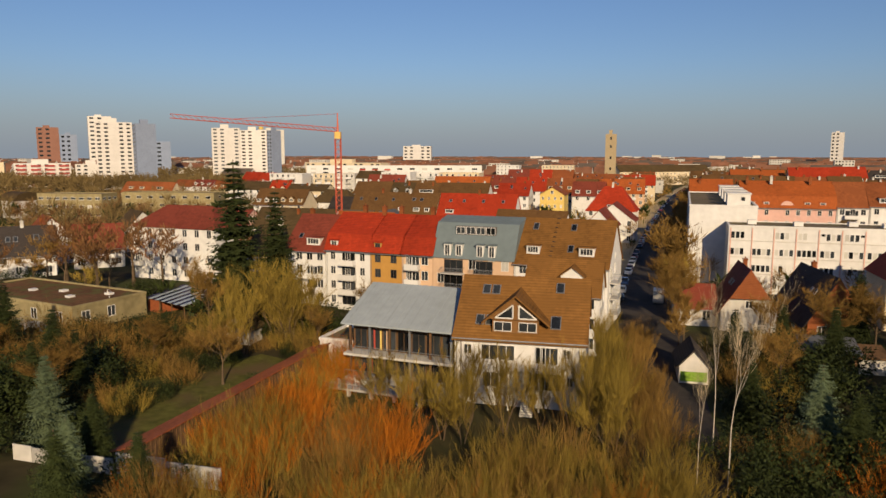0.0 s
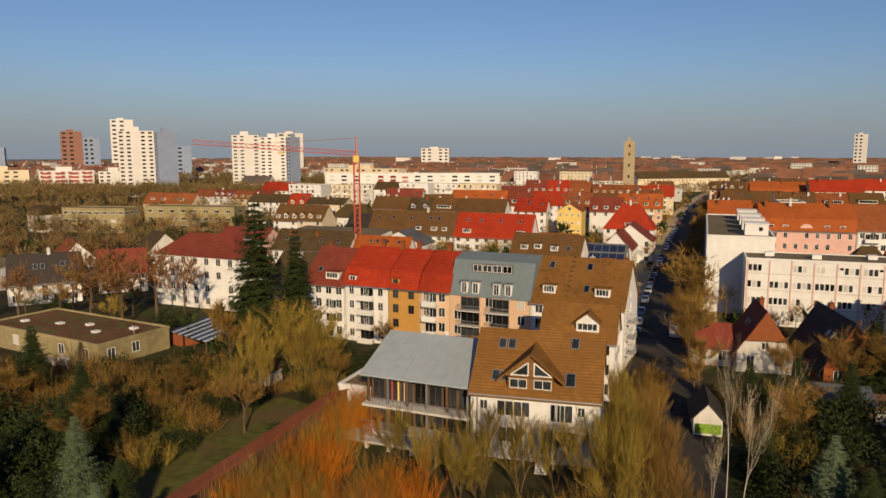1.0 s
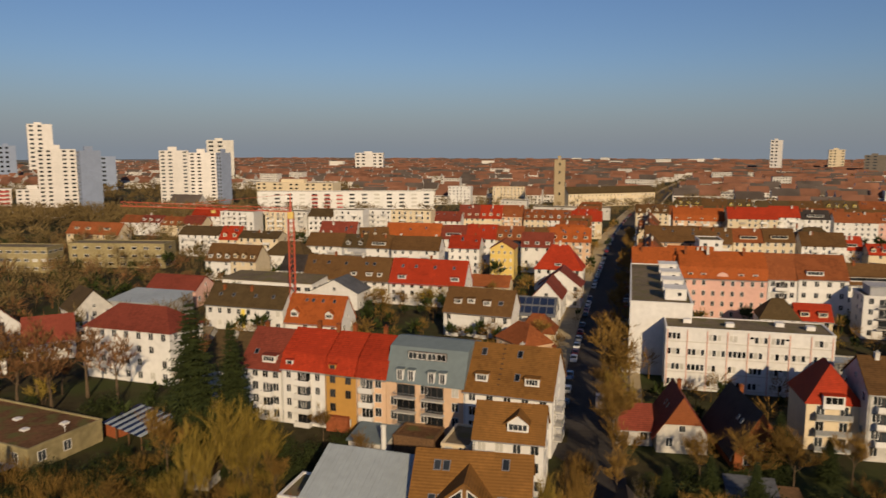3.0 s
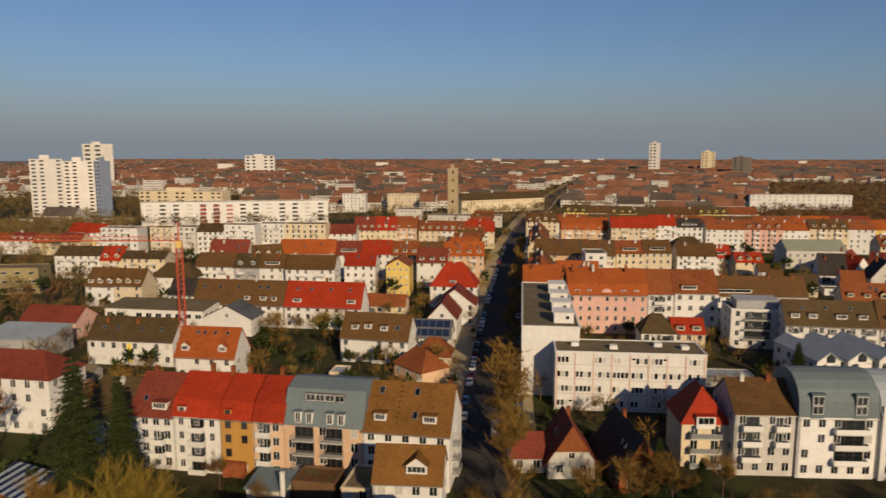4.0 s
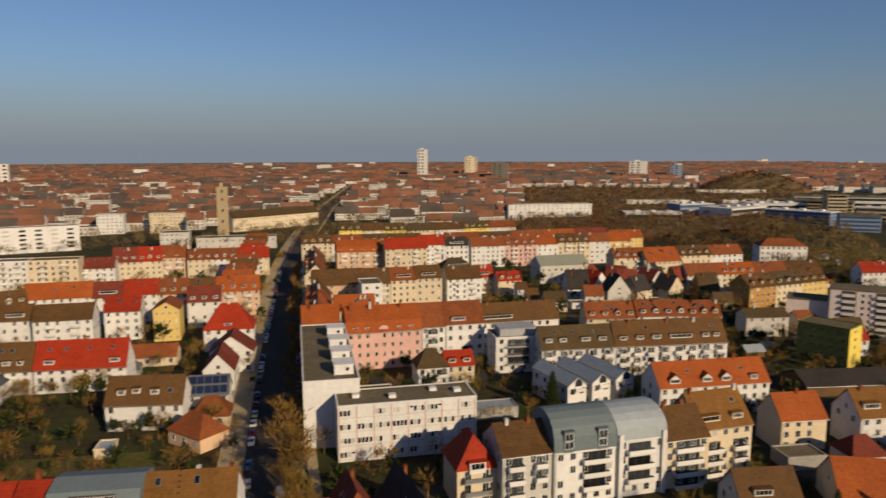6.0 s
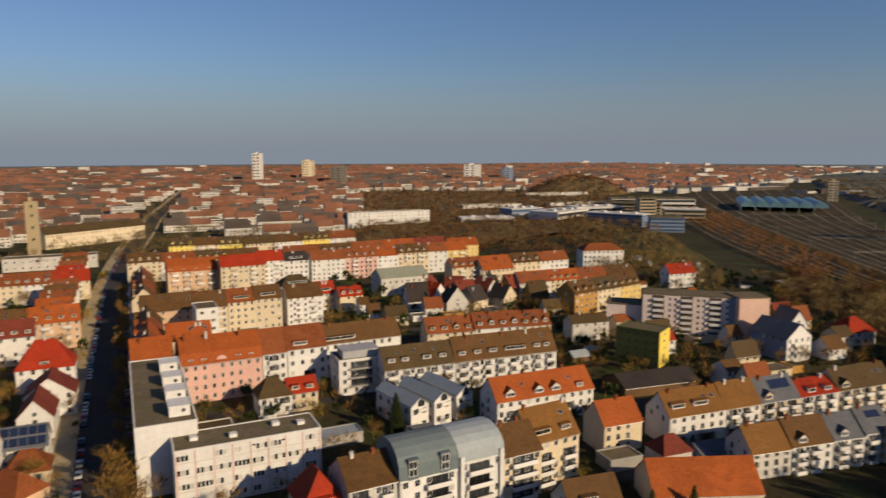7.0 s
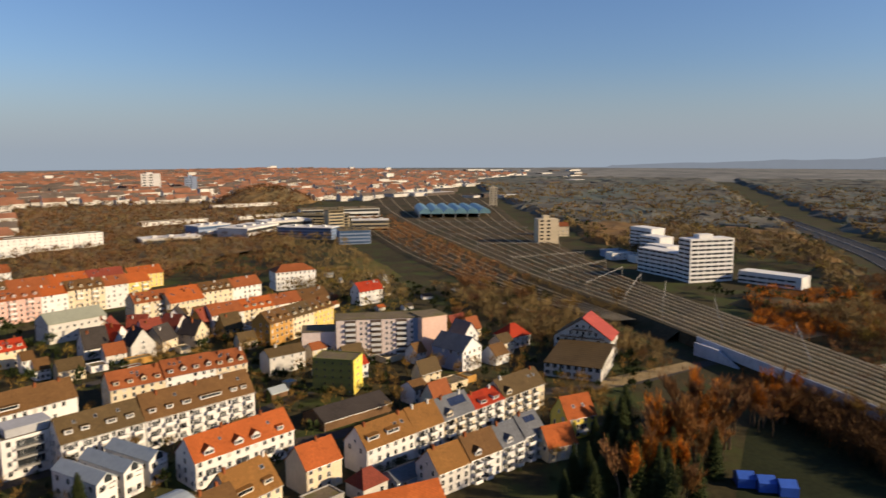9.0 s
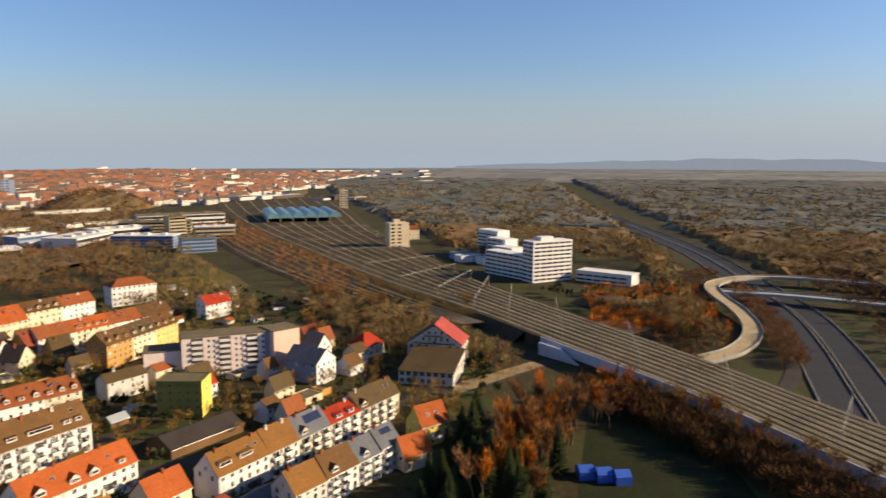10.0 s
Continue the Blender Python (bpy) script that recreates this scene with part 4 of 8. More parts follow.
house(27, 262, -20, 16, 9, 3.5, 7.0, CREAM, RUST, label="low courtyard house with a rusty roof", cols=4, floors=1)
house(40.0, 293.9, -16.5, 10.0, 14, 13, 16.0, YELLOW, RUST, roof="cross", label="tall orange-yellow house with a gable", cols=4, floors=4, win=(0.9, 1.3))
house(-58.0, 314.5, -20, 19.5, 11, 8.5, 14, WHITE, UMBER, label="white house with a hipped dark roof", roof="hip", cols=4, floors=2, balconies=((8, 0, 5, True),))

# ---- east of the street ----
wb = house(56.8, 163.5, -18.6, 14.4, 60, 17.8, 17.8, WHITE, GRAVEL, roof="flat", cols=None, label="tall white slab with a blank gable and rooftop boxes", name="apartment_block", category="apartment block")
for i, y in enumerate((4.5, 17, 30, 44)):
    g = Geo()
    g.box(0, 0, 0, 5.0, 6.0, 2.6)
    g.box(-0.2, -0.2, 2.6, 5.2, 6.2, 2.8)
    bx = part("rooftop_box", g, WHITE, wb, pose(8.2, y, 17.86))
    part("window", window_mesh(1.0, 1.0, None, 1, False), None, bx, pose(3.4, 0, 1.0))
for f in range(5):
    for i in range(12):
        part("window", window_mesh(1.8, 1.6, None, 2), None, wb, pose(0, 57 - i * 4.7, 2.2 + f * 3.2, 0, 0, -90))
for i in range(3):
    for f in range(5):
        part("window", window_mesh(1.5, 1.5, None, 2), None, wb, pose(14.4, 14 + i * 9, 2.2 + f * 3.2, 0, 0, 90))
w2 = house(61.4, 151.9, -18, 35.0, 11.5, 14.3, 14.3, WHITE, GRAVEL, roof="flat", cols=None, label="long white four-storey office block", name="office_block", category="office block", parapet=0.25)
rng = random.Random(5)
for f in range(4):
    for i in range(8):
        x, z = 2.3 + i * 4.35, 1.1 + f * 3.55
        if rng.random() < 0.85:
            n = rng.choice((2, 3, 4, 4))
            for k in range(n):
                hh = rng.choice((1.5, 1.5, 1.5, 0.6))
                part("window", window_mesh(0.85, hh, None, 1, False, BLIND if rng.random() < 0.45 else GLASS), None, w2, pose(x - 1.45 + k * 0.95, 0, z + 1.5 - hh))
    g = Geo()
    g.box(0.2, -0.12, 0, 34.8, 0, 0.16)
    part("ledge", g, OFFWHITE, w2, pose(0, 0, 0.55 + f * 3.55))
for i in range(9):
    g = Geo()
    g.box(-0.12, -0.13, 0.0, 0.12, 0, 14.0)
    part("pilaster", g, PINK, w2, pose(0.4 + i * 4.27, 0, 0))
for x, y in ((5, 6), (14, 4), (25, 7), (31, 5)):
    g = Geo()
    g.box(-0.9, -0.9, 0, 0.9, 0.9, 0.9)
    part("vent", g, WHITE, w2, pose(x, y, 14.36))
pk = house(91.9, 219.1, -16.3, 26.4, 16, 13.4, 21.3, PINK, ORANGE, label="pink apartment house with an orange roof and round gable", roof="mansard", name="apartment_house", category="apartment house", cols=9, floors=4, win=(1.1, 1.7), dormers=((3.2, 0, 1.7, "flat"), (7.2, 0, 1.7, "flat"), (18.6, 0, 1.7, "flat"), (22.8, 0, 1.7, "flat")), chimneys=((2, 6), (9, 6), (20, 6)))
g = Geo()
g.prism([(1.9 * math.cos(math.pi * i / 10), 0, 1.9 * math.sin(math.pi * i / 10)) for i in range(11)], (0, 3, 0))
part("round_gable", g, PINK, pk, pose(13, -0.05, 13.6))
house(79.2, 228.0, -16.3, 13.0, 15, 15.0, 21.3, PEACH, ORANGE, label="corner house with an orange roof", cols=5, floors=4, chimneys=((3, 6), (14, 6)))
house(117.4, 211.6, -16.3, 8.5, 15, 14.0, 21.0, WHITE, RUST, label="white house with stacked balconies", cols=3, floors=4, balconies=((4, 1, 4, True), (4, 2, 4, True), (4, 3, 4, True)))
house(125.8, 209.2, -16.3, 14.5, 15, 14.4, 21.0, WHITE, RUST, label="white house with a glazed roof storey", cols=4, floors=4, dormers=((5, 0.1, 5, "flat"),), balconies=((8, 0, 5, True), (8, 1, 5, True)))
house(104.5, 191.0, -18, 10.5, 10, 6.5, 11.6, WHITE, UMBER, label="white house with a dark roof and terraces", cols=3, floors=2, balconies=((3, 0, 4, True), (8, 1, 4, True)), roof="hip")
house(113.9, 188.9, -18, 9.6, 9, 6.3, 10.2, CREAM, RED, label="cream house with a red roof and wide dormers", cols=3, floors=2, dormers=((2.4, 0.15, 2.4, "flat"), (7.2, 0.15, 2.4, "flat")))
house(74, 181, -18, 16, 12, 4.2, 4.2, OFFWHITE, UMBER, roof="flat", cols=None, label="low courtyard workshop with a dark flat roof", name="workshop", category="workshop")
house(90, 172, -18, 14, 8, 3.2, 3.2, CONCRETE, GRAVEL, roof="flat", cols=None, label="row of garages with a flat roof", name="garage", category="garage")
house(105, 158, -18, 13, 7, 3.0, 3.0, CONCRETE, SHEET, roof="flat", cols=None, label="carport with a corrugated roof", name="carport", category="carport")
house(145.8, 216.9, -16.4, 32, 11, 11, 17.0, WHITE, BROWN, label="white house with a dark brown roof and a white dormer strip", cols=10, floors=3, dormers=((7, 0.1, 12, "flat"),), chimneys=((4, 5), (20, 5), (28, 5)))
ga = house(134.6, 190.4, -20, 16.2, 12, 12.4, 12.4, WHITE, GRAVEL, roof="flat", cols=4, floors=4, label="white apartment house with stepped glazed top", name="apartment_house", category="apartment house", balconies=((8, 1, 9, False), (8, 2, 9, False), (8, 3, 9, False)))
g = Geo()
g.box(2, 2, 0, 15, 10, 2.6)
g.box(1.8, 1.6, 2.6, 15.2, 10.4, 2.8)
part("penthouse", g, GREYWALL, ga, pose(0, 0, 12.4))
for i in range(3):
    x, y = 131.6 + i * 8.5, 149.2 - i * 1.0
    gh = house(x, y, -7, 6.4, 20, 8.0, 10.2, WHITE, SHEET, roof="cross", cols=2, floors=2, label="white gabled house with a pale zinc roof", group="three zinc-roofed gable houses", win=(1.6, 1.8), skip=0, over=0.2)
    g = Geo()
    g.prism([(-1.2, -0.06, 0), (1.2, -0.06, 0), (1.2, -0.06, 1.5), (0, -0.06, 2.6), (-1.2, -0.06, 1.5)], (0, 0.1, 0))
    part("glazed_gable", g, GLASS, gh, pose(3.7, 0, 7.6))
    part("balcony", balcony_mesh(3.4, 1.2, FRAME, True), None, gh, pose(3.7, 0, 6.4))
house(144.6, 178.0, -21, 26, 11.5, 10, 16.5, WHITE, UMBER, label="terrace with a dark brown roof and dormers", cols=9, floors=3, dormers=((3, 0.25, 2.4, "flat"), (8, 0.25, 2.4, "flat"), (16, 0.25, 3, "flat"), (22, 0.25, 2.4, "flat")), balconies=tuple((2.6 + 5.2 * i, f, 3.0, True) for i in range(5) for f in range(3)), skylights=((5.5, 0.6, 0.9, 1.2), (12, 0.62, 0.9, 1.2), (19, 0.6, 0.9, 1.2)), group="brown-roofed terraces")
house(169.0, 168.5, -22, 40.5, 11.5, 10, 17.4, WHITE, BROWN, label="terrace with a brown roof and white dormers", cols=14, floors=3, dormers=((3, 0.2, 2.4, "flat"), (9, 0.2, 2.4, "flat"), (15, 0.2, 3, "flat"), (24, 0.2, 8, "flat"), (33, 0.2, 2.4, "flat"), (37, 0.2, 2.0, "flat")), chimneys=((6, 5), (20, 5), (30, 5)), balconies=tuple((2.6 + 5.0 * i, f, 3.0, True) for i in range(8) for f in range(3)), skylights=((36, 0.6, 1, 1.2), (12, 0.6, 1, 1.2)), group="brown-roofed terraces")
terrace((189.6, 208.6), (237.4, 183.2), 15.8, 10.6, ((3, CREAM, RUST, "dormers"), (3, WHITE, RUST, "dormers"), (2, CREAM, RUST, "dormers")), d=12, group="rust-roofed terraces")
house(151.6, 132.9, -20, 34.6, 11.5, 8.8, 14.6, WHITE, ORANGE, label="white terrace with an orange roof and white gables", cols=11, floors=3, dormers=((5, 0.1, 3.2, "gable"), (15, 0.1, 3.0, "gable"), (21, 0.1, 3.0, "gable"), (30, 0.1, 2.2, "flat")), balconies=((5, 1, 4, True), (15, 1, 4, True), (25, 1, 4, True), (10, 0, 4, True)), skylights=((10, 0.5, 1, 1), (27, 0.5, 1, 1)), chimneys=((12, 5.7), (26, 5.7)))
# row with the barrel roofs
grp = "apartment houses with big balconies"
house(82.0, 111.6, -15, 11.2, 13, 12.4, 17.2, OFFWHITE, BROWN, label="pale apartment house with a brown roof", group=grp, cols=4, floors=4, balconies=((3, 1, 3.6, True), (3, 2, 3.6, True), (3, 3, 3.6, True), (8.6, 2, 2.6, True), (8.6, 3, 2.6, True)), chimneys=((3, 6), (8, 6)))
b1 = house(93.0, 108.0, -15, 14.4, 13, 12.2, 19.8, WHITE, ZINC, roof="barrel", label="white apartment house under a grey barrel roof", group=grp, cols=5, floors=4, balconies=((9.5, 1, 6.2, True), (9.5, 2, 6.2, True), (9.5, 3, 6.2, True)), blank=((3, 1), (3, 2), (3, 3)), chimneys=())
for x in (3.2, 11.2):
    b = part("dormer", dormer_mesh(2.3, 4.0, 3.0, "flat", ZINC, ZINC), None, b1, pose(x, -0.35, 12.6))
    part("window", window_mesh(2.0, 1.6, FRAME, 2, False), None, b, pose(0, 0, 0.2))
    part("window", window_mesh(2.0, 1.7, FRAME, 2, False), None, b, pose(0, 0, 2.0))
b2 = house(107.4, 104.2, -15, 12.0, 14, 13.2, 19.2, WHITE, SHEET, roof="barrel", label="white apartment house under a pale barrel roof", group=grp, cols=4, floors=4, balconies=((5.5, 1, 6.4, True), (5.5, 2, 6.4, True), (5.5, 3, 6.4, True)), blank=((1, 1), (1, 2), (1, 3), (2, 1), (2, 2), (2, 3)))
for x in (0.7, 11.3):
    g = Geo()
    g.box(-0.5, -0.7, 0, 0.5, 0, 14.6)
    part("pier", g, WHITE, b2, pose(x, 0, 0))
house(119.3, 101.6, -15, 11.5, 12.5, 11.6, 17.0, CREAM, BROWN, label="cream apartment house with a brown roof", group=grp, cols=4, floors=4, balconies=((6, 0, 7, True), (6, 1, 7, True), (6, 2, 7, True), (6, 3, 7, True)), chimneys=((3, 6), (8, 6.5)))
house(130.6, 101.8, -13, 15.0, 12.5, 11.6, 18.4, CREAM, MIDBROWN, label="cream apartment house with a tall brown roof", group=grp, cols=5, floors=4, balconies=((4, 0, 5, True), (4, 1, 5, True), (4, 2, 5, True), (11.5, 1, 4, True), (11.5, 2, 4, True)), dormers=((4, 0.15, 5, "flat"), (11.5, 0.15, 3, "flat")), skylights=((12, 0.6, 1.2, 1.2),), chimneys=((1.5, 6), (14, 6)))
rp = house(74.3, 117.2, -15, 9.2, 11, 9.0, 15.4, CREAM, RED, label="cream villa with a steep bright red hipped roof", cols=None, floors=3, roof="hip", skylights=((5.5, 0.4, 0.9, 1.0),))
for f in range(3):
    part("balcony", balcony_mesh(6.0, 1.6, STEEL, True), None, rp, pose(4.4, 0, 0.4 + f * 3.0))
    for x in (2.4, 6.4):
        part("window", window_mesh(1.5, 2.0, None, 2, False), None, rp, pose(x, 0, 0.5 + f * 3.0))
rd = part("dormer", dormer_mesh(3.6, 1.9, 2.4, "flat", WHITE, RED), None, rp, pose(4.4, -0.75, 8.7))
part("window", window_mesh(3.0, 1.4, None, 3, False), None, rd, pose(0, 0, 0.3))
# two dark-roofed cottages by the street
for x, y, r_, wd, dp, tl, lb in ((46.9, 117.6, -12, 8.8, 10.6, DARKRED, "white cottage with a steep dark red-brown roof"), (57.2, 109.0, -8, 8.4, 16.5, DARK, "cottage with a very steep dark roof")):
    c1 = house(x, y, r_, wd, dp, 3.7, 10.4, OFFWHITE if wd > 8.5 else RUST, tl, roof="cross", cols=2, floors=1, label=lb, group="steep-roofed cottages", over=0.9, chimneys=())
    g = Geo()
    g.prism([(wd * 0.13, -0.8, 5.7), (wd * 0.87, -0.8, 5.7), (wd / 2, -0.42, 10.5)], (0, 0.3, 0.0))
    part("half_hip", g, RUST, c1)
    for k, yy in enumerate((3.6, 5.4)):
        part("skylight", skylight_mesh(0.7, 1.0), None, c1, pose(wd * 0.24, yy, 7.25, 0, -56, 0) @ pose(0, 0, 0.12, 0, 0, -90))
    part("chimney", chimney_mesh(0.7, 1.0, RUST), None, c1, pose(wd / 2 + 0.6, dp * 0.75, 10.2))
house(40.8, 121.5, -12, 6.5, 8, 3.2, 6.6, OFFWHITE, DARKRED, cols=2, floors=1, label="low side wing with a red-brown roof", name="annexe", category="annexe")
house(50, 96, -18, 7, 5, 2.6, 3.4, WOOD, SLATE, roof="shed", cols=None, label="garden shed with a slate-blue roof", name="shed", category="shed")
house(56.5, 93.5, -16, 3.4, 4, 2.3, 2.9, OFFWHITE, WOOD, roof="shed", cols=None, label="small white garden shed", name="shed", category="shed")
# ---- houses towards the railway ----
grp = "terrace of balcony houses"
house(160.5, 101.0, -22, 12.6, 10.5, 8.2, 13.6, CREAM, ORANGE, label="cream house with a bright orange roof", cols=4, floors=3, sides="r", chimneys=((7, 5),), skip=0.2)
for k, (wd, tl, wl, rg) in enumerate(((20, MIDBROWN, WHITE, 14.6), (13, MIDBROWN, WHITE, 15.0), (15, SLATE, CREAM, 14.6), (16, RED, WHITE, 12.2), (24, UMBER, CREAM, 14.2))):
    s = (0, 20.2, 33.4, 48.6, 64.8)[k]
    a = radians(-22.5)
    x, y = 178.0 + s * math.cos(a), 91.0 + s * math.sin(a)
    h = house(x, y, -22.5, wd, 11, 8.8, rg, wl, tl, label=("white terraced house with a brown roof and wide dormers", "white terraced house with a tall brown roof", "cream terraced house with solar panels on a grey roof", "white terraced house with a low red roof", "cream terraced house with an olive-brown roof")[k],
              group=grp, cols=max(4, int(wd / 3)), floors=3, balconies=tuple((2.5 + 5 * i, f, 3.2, True) for i in range(int(wd / 5)) for f in (0, 1, 2)) if k else ((14, 0, 5, False),), dormers=((4, 0.25, 4.5, "shed"), (12, 0.25, 5.0, "shed")) if k == 0 else ((wd / 3, 0.1, 3, "flat"), (wd * 0.75, 0.1, 3, "flat")) if k in (3,) else ((3, 0.05, 3, "gable"),) if k in (2, 4) else (), chimneys=((3, 5), (wd - 3, 5)), skylights=((wd - 6, 0.5, 1.2, 1.2), (wd - 3, 0.5, 1.2, 1.2)) if k in (0, 4) else ())
    if k == 2:
        for i in range(5):
            g = Geo()
            g.box(0, 0, 0, 1.5, 3.0, 0.08)
            part("solar_panel", g, PANEL, h, pose(5.5 + i * 1.6, 2.4, 8.8 + 2.4 * (rg - 8.8) / 5.5 + 0.3, math.degrees(math.atan2(rg - 8.8, 5.5)), 0, 0))
grp = "second terrace of balcony houses"
for k, (s, wd, tl, wl, rg, ev) in enumerate(((0, 12, MIDBROWN, OFFWHITE, 12.6, 7.2), (12.4, 13, BROWN, WHITE, 13.2, 7.6), (25.8, 10, SLATE, WHITE, 13.0, 7.8), (36.0, 9.5, SLATE, WHITE, 13.6, 8.4))):
    a = radians(-27)
    x, y = 174.5 + s * math.cos(a), 66.0 + s * math.sin(a)
    h = house(x, y, -27, wd, 10.5, ev, rg, wl, tl, label=("pale house with ribbed brown roof", "white house with a brown roof and bay balconies", "white house with a slate roof", "tall white house with a slate roof and solar panels")[k], group=grp, cols=4, floors=3, balconies=tuple((2.4 + 4.5 * i, f, 3.0, True) for i in range(2) for f in range(3)) if k else (), dormers=((3.5, 0.05, 2.6, "gable"),) if k in (1, 2) else (), chimneys=((2, 5),))
    if k == 3:
        for i in range(3):
            g = Geo()
            g.box(0, 0, 0, 1.5, 2.0, 0.08)
            part("solar_panel", g, PANEL, h, pose(3 + i * 1.6, 2.8, 8.4 + 2.8 * (rg - 8.4) / 5.25 + 0.3, math.degrees(math.atan2(rg - 8.4, 5.25)), 0, 0))
house(208.5, 42.5, -42, 11.0, 9, 5.0, 10.5, CREAM, ORANGE, label="small cream house with an orange roof", cols=3, floors=2)
house(228.5, 41.0, -42, 12.0, 10, 7.5, 13.8, LEMON, ORANGE, label="yellow house with an orange-red roof", cols=4, floors=3, balconies=((6, 1, 4, True),), skylights=((4, 0.4, 1, 1.2), (8, 0.4, 1, 1.2)))
house(141, 74, -40, 26, 14, 4.5, 10.6, CREAM, ORANGE, label="low house with a big orange roof", cols=6, floors=1, chimneys=())
house(119, 81, -25, 13, 10, 5.5, 11, OFFWHITE, BROWN, label="house with a brown roof and white roof terrace", cols=4, floors=2, dormers=((5, 0.2, 4, "flat"),))
house(163, 84, -22, 9, 8, 4.5, 8.4, OFFWHITE, DARKRED, label="small house with a dark red roof", roof="hip", cols=2, floors=1)
house(152, 93, -22, 10, 7, 3.2, 3.2, CONCRETE, GRAVEL, roof="flat", cols=None, label="dark flat-roofed garages in a yard", name="garage", category="garage")
house(172, 78, -24, 12, 8, 3.4, 5.4, BLUEGREY, SLATE, label="blue-grey annexe with a slate roof", cols=2, floors=1, name="annexe", category="annexe")
house(204, 122, -25, 30, 14, 3.5, 6.5, WOOD, DARK, label="wide low shed with a dark roof", cols=None, name="shed", category="shed")
# olive and yellow block, with shade put into the olive front's colour
ob = house(238.5, 148.5, -79.4, 17.6, 11.5, 14.4, 14.4, OLIVE, GRAVEL, roof="flat", cols=5, floors=5, label="olive and yellow five-storey block", name="apartment_block", category="apartment block", sides="", win=(0.7, 0.9), frame=DARKFRAME)
g = Geo()
g.box(0, -0.06, 0, 11.5, 0, 14.4)
yw = part("yellow_end_wall", g, LEMON, ob, pose(17.6, 0, 0, 0, 0, 90))
for f in range(5):
    for x in (4.6, 5.9):
        part("window", window_mesh(0.7, 1.1, None, 1, False), None, yw, pose(x, -0.06, 1.0 + f * 2.85))
# pink block with dark balconies, stepped plan
pb = thing("apartment_block", "pink eight-storey block with dark loggia stacks", "apartment block", pose(279.5, 161.5, 0, 0, 0, -59))
g = Geo()
g.box(0, 0, 0, 41, 13, 20)
g.box(-16, 3, 0, -0.02, 16, 14)
part("wall", g, plaster("pale pink render", (0.84, 0.70, 0.63)), pb)
g = Geo()
g.box(-0.3, -0.3, 20, 40.9, 13.2, 20.4)
g.box(-16.3, 2.7, 14, -0.4, 16.3, 14.4)
part("roof", g, GRAVEL, pb)
# Flat dark sheets on the wall stand in for the loggias' shaded depth.
for s in (4, 16, 28):
    g = Geo()
    g.box(s, -0.05, 1.5, s + 5.2, 0.0, 19.6)
    st = part("loggia", g, DARKFRAME, pb)
    for f in range(7):
        g = Geo()
        g.box(s + 0.3, -0.9, 2.0 + f * 2.55, s + 4.9, -0.06, 3.05 + f * 2.55)
        part("balcony", g, FRAME, st)
for x in (11, 13.4, 23, 25.4, 35, 37.5):
    for f in range(7):
        part("window", window_mesh(1.1, 1.3), None, pb, pose(x + 0.6, -0.005, 2.2 + f * 2.55))
g = Geo()
g.box(36.2, -0.1, 0, 40.9, -0.02, 20)
part("dark_strip", g, BLUEGREY, pb)
pe = thing("apartment_block", "pink windowless end block of the flats", "apartment block", pose(296.8, 125.2, 0, 0, 0, -38))
g = Geo()
g.box(0, 0, 0, 13.5, 13, 20.6)
part("wall", g, plaster("warm pink render", (0.76, 0.52, 0.42)), pe)
g = Geo()
g.box(-0.2, -0.2, 20.6, 13.7, 13.2, 21.0)
part("roof", g, GRAVEL, pe)
house(306, 168, -62, 34, 12, 12, 12, WHITE, GRAVEL, roof="flat", cols=10, floors=4, label="white four-storey flat block", name="apartment_block", category="apartment block", sides="r")
# Blue-grey sides carry their shade as colour; the lit front stays white.
bh = house(286.5, 101.0, -18, 14, 18, 9.5, 14.8, BLUEGREY, SLATE, roof="cross", label="gabled house with shade-blue sides and white front", cols=4, floors=3, balconies=((7, 0, 8, True), (7, 1, 8, True), (7, 2, 8, True)))
g = Geo()
g.prism([(0.1, -0.05, 0), (13.9, -0.05, 0), (13.9, -0.05, 9.4), (7, -0.05, 14.5), (0.1, -0.05, 9.4)], (0, 0.04, 0))
part("white_front", g, WHITE, bh)
house(318, 112, -30, 9, 12, 8, 14, WHITE, SLATE, roof="cross", label="tall narrow white gabled house", cols=2, floors=3)
house(330, 92, -30, 14, 12, 6, 11.5, OFFWHITE, RED, label="house with a red roof and white dormers", cols=4, floors=2, roof="hip")
# big gabled house by the embankment
ch = house(327, 69, -92, 27, 17, 10.5, 19.5, OFFWHITE, UMBER, roof="cross", label="large old gabled house with a dark red roof", cols=7, floors=3, frame=DARKFRAME, name="house", sides="r")
g = Geo()
g.prism([(13.5, -0.5, 20.0), (27.6, -0.5, 10.3), (27.6, -0.5, 10.65), (13.5, -0.5, 20.4)], (0, 18, 0))
part("red_roof_side", g, tiles("pinkish red tiles", (0.36, 0.07, 0.055)), ch)
for x in (8, 11, 14, 17, 20):
    part("window", window_mesh(1.3, 1.9, FRAME), None, ch, pose(x, 0, 11.8))
for x in (11, 14, 17):
    part("window", window_mesh(1.3, 1.6, FRAME), None, ch, pose(x, 0, 15.2))
for z, a, b in ((5.2, 2.0, 25.0), (10.6, 3.0, 24.0), (14.2, 8.5, 18.5)):
    g = Geo()
    g.box(a, -1.3, z, b, -0.02, z + 0.16)
    g.box(a, -1.3, z + 0.95, b, -1.2, z + 1.05)
    for i in range(int((b - a) / 0.9) + 1):
        g.box(a + i * 0.9, -1.28, z + 0.16, a + i * 0.9 + 0.12, -1.2, z + 0.95)
    part("balcony", g, WOOD, ch, label="weathered timber gable balcony")
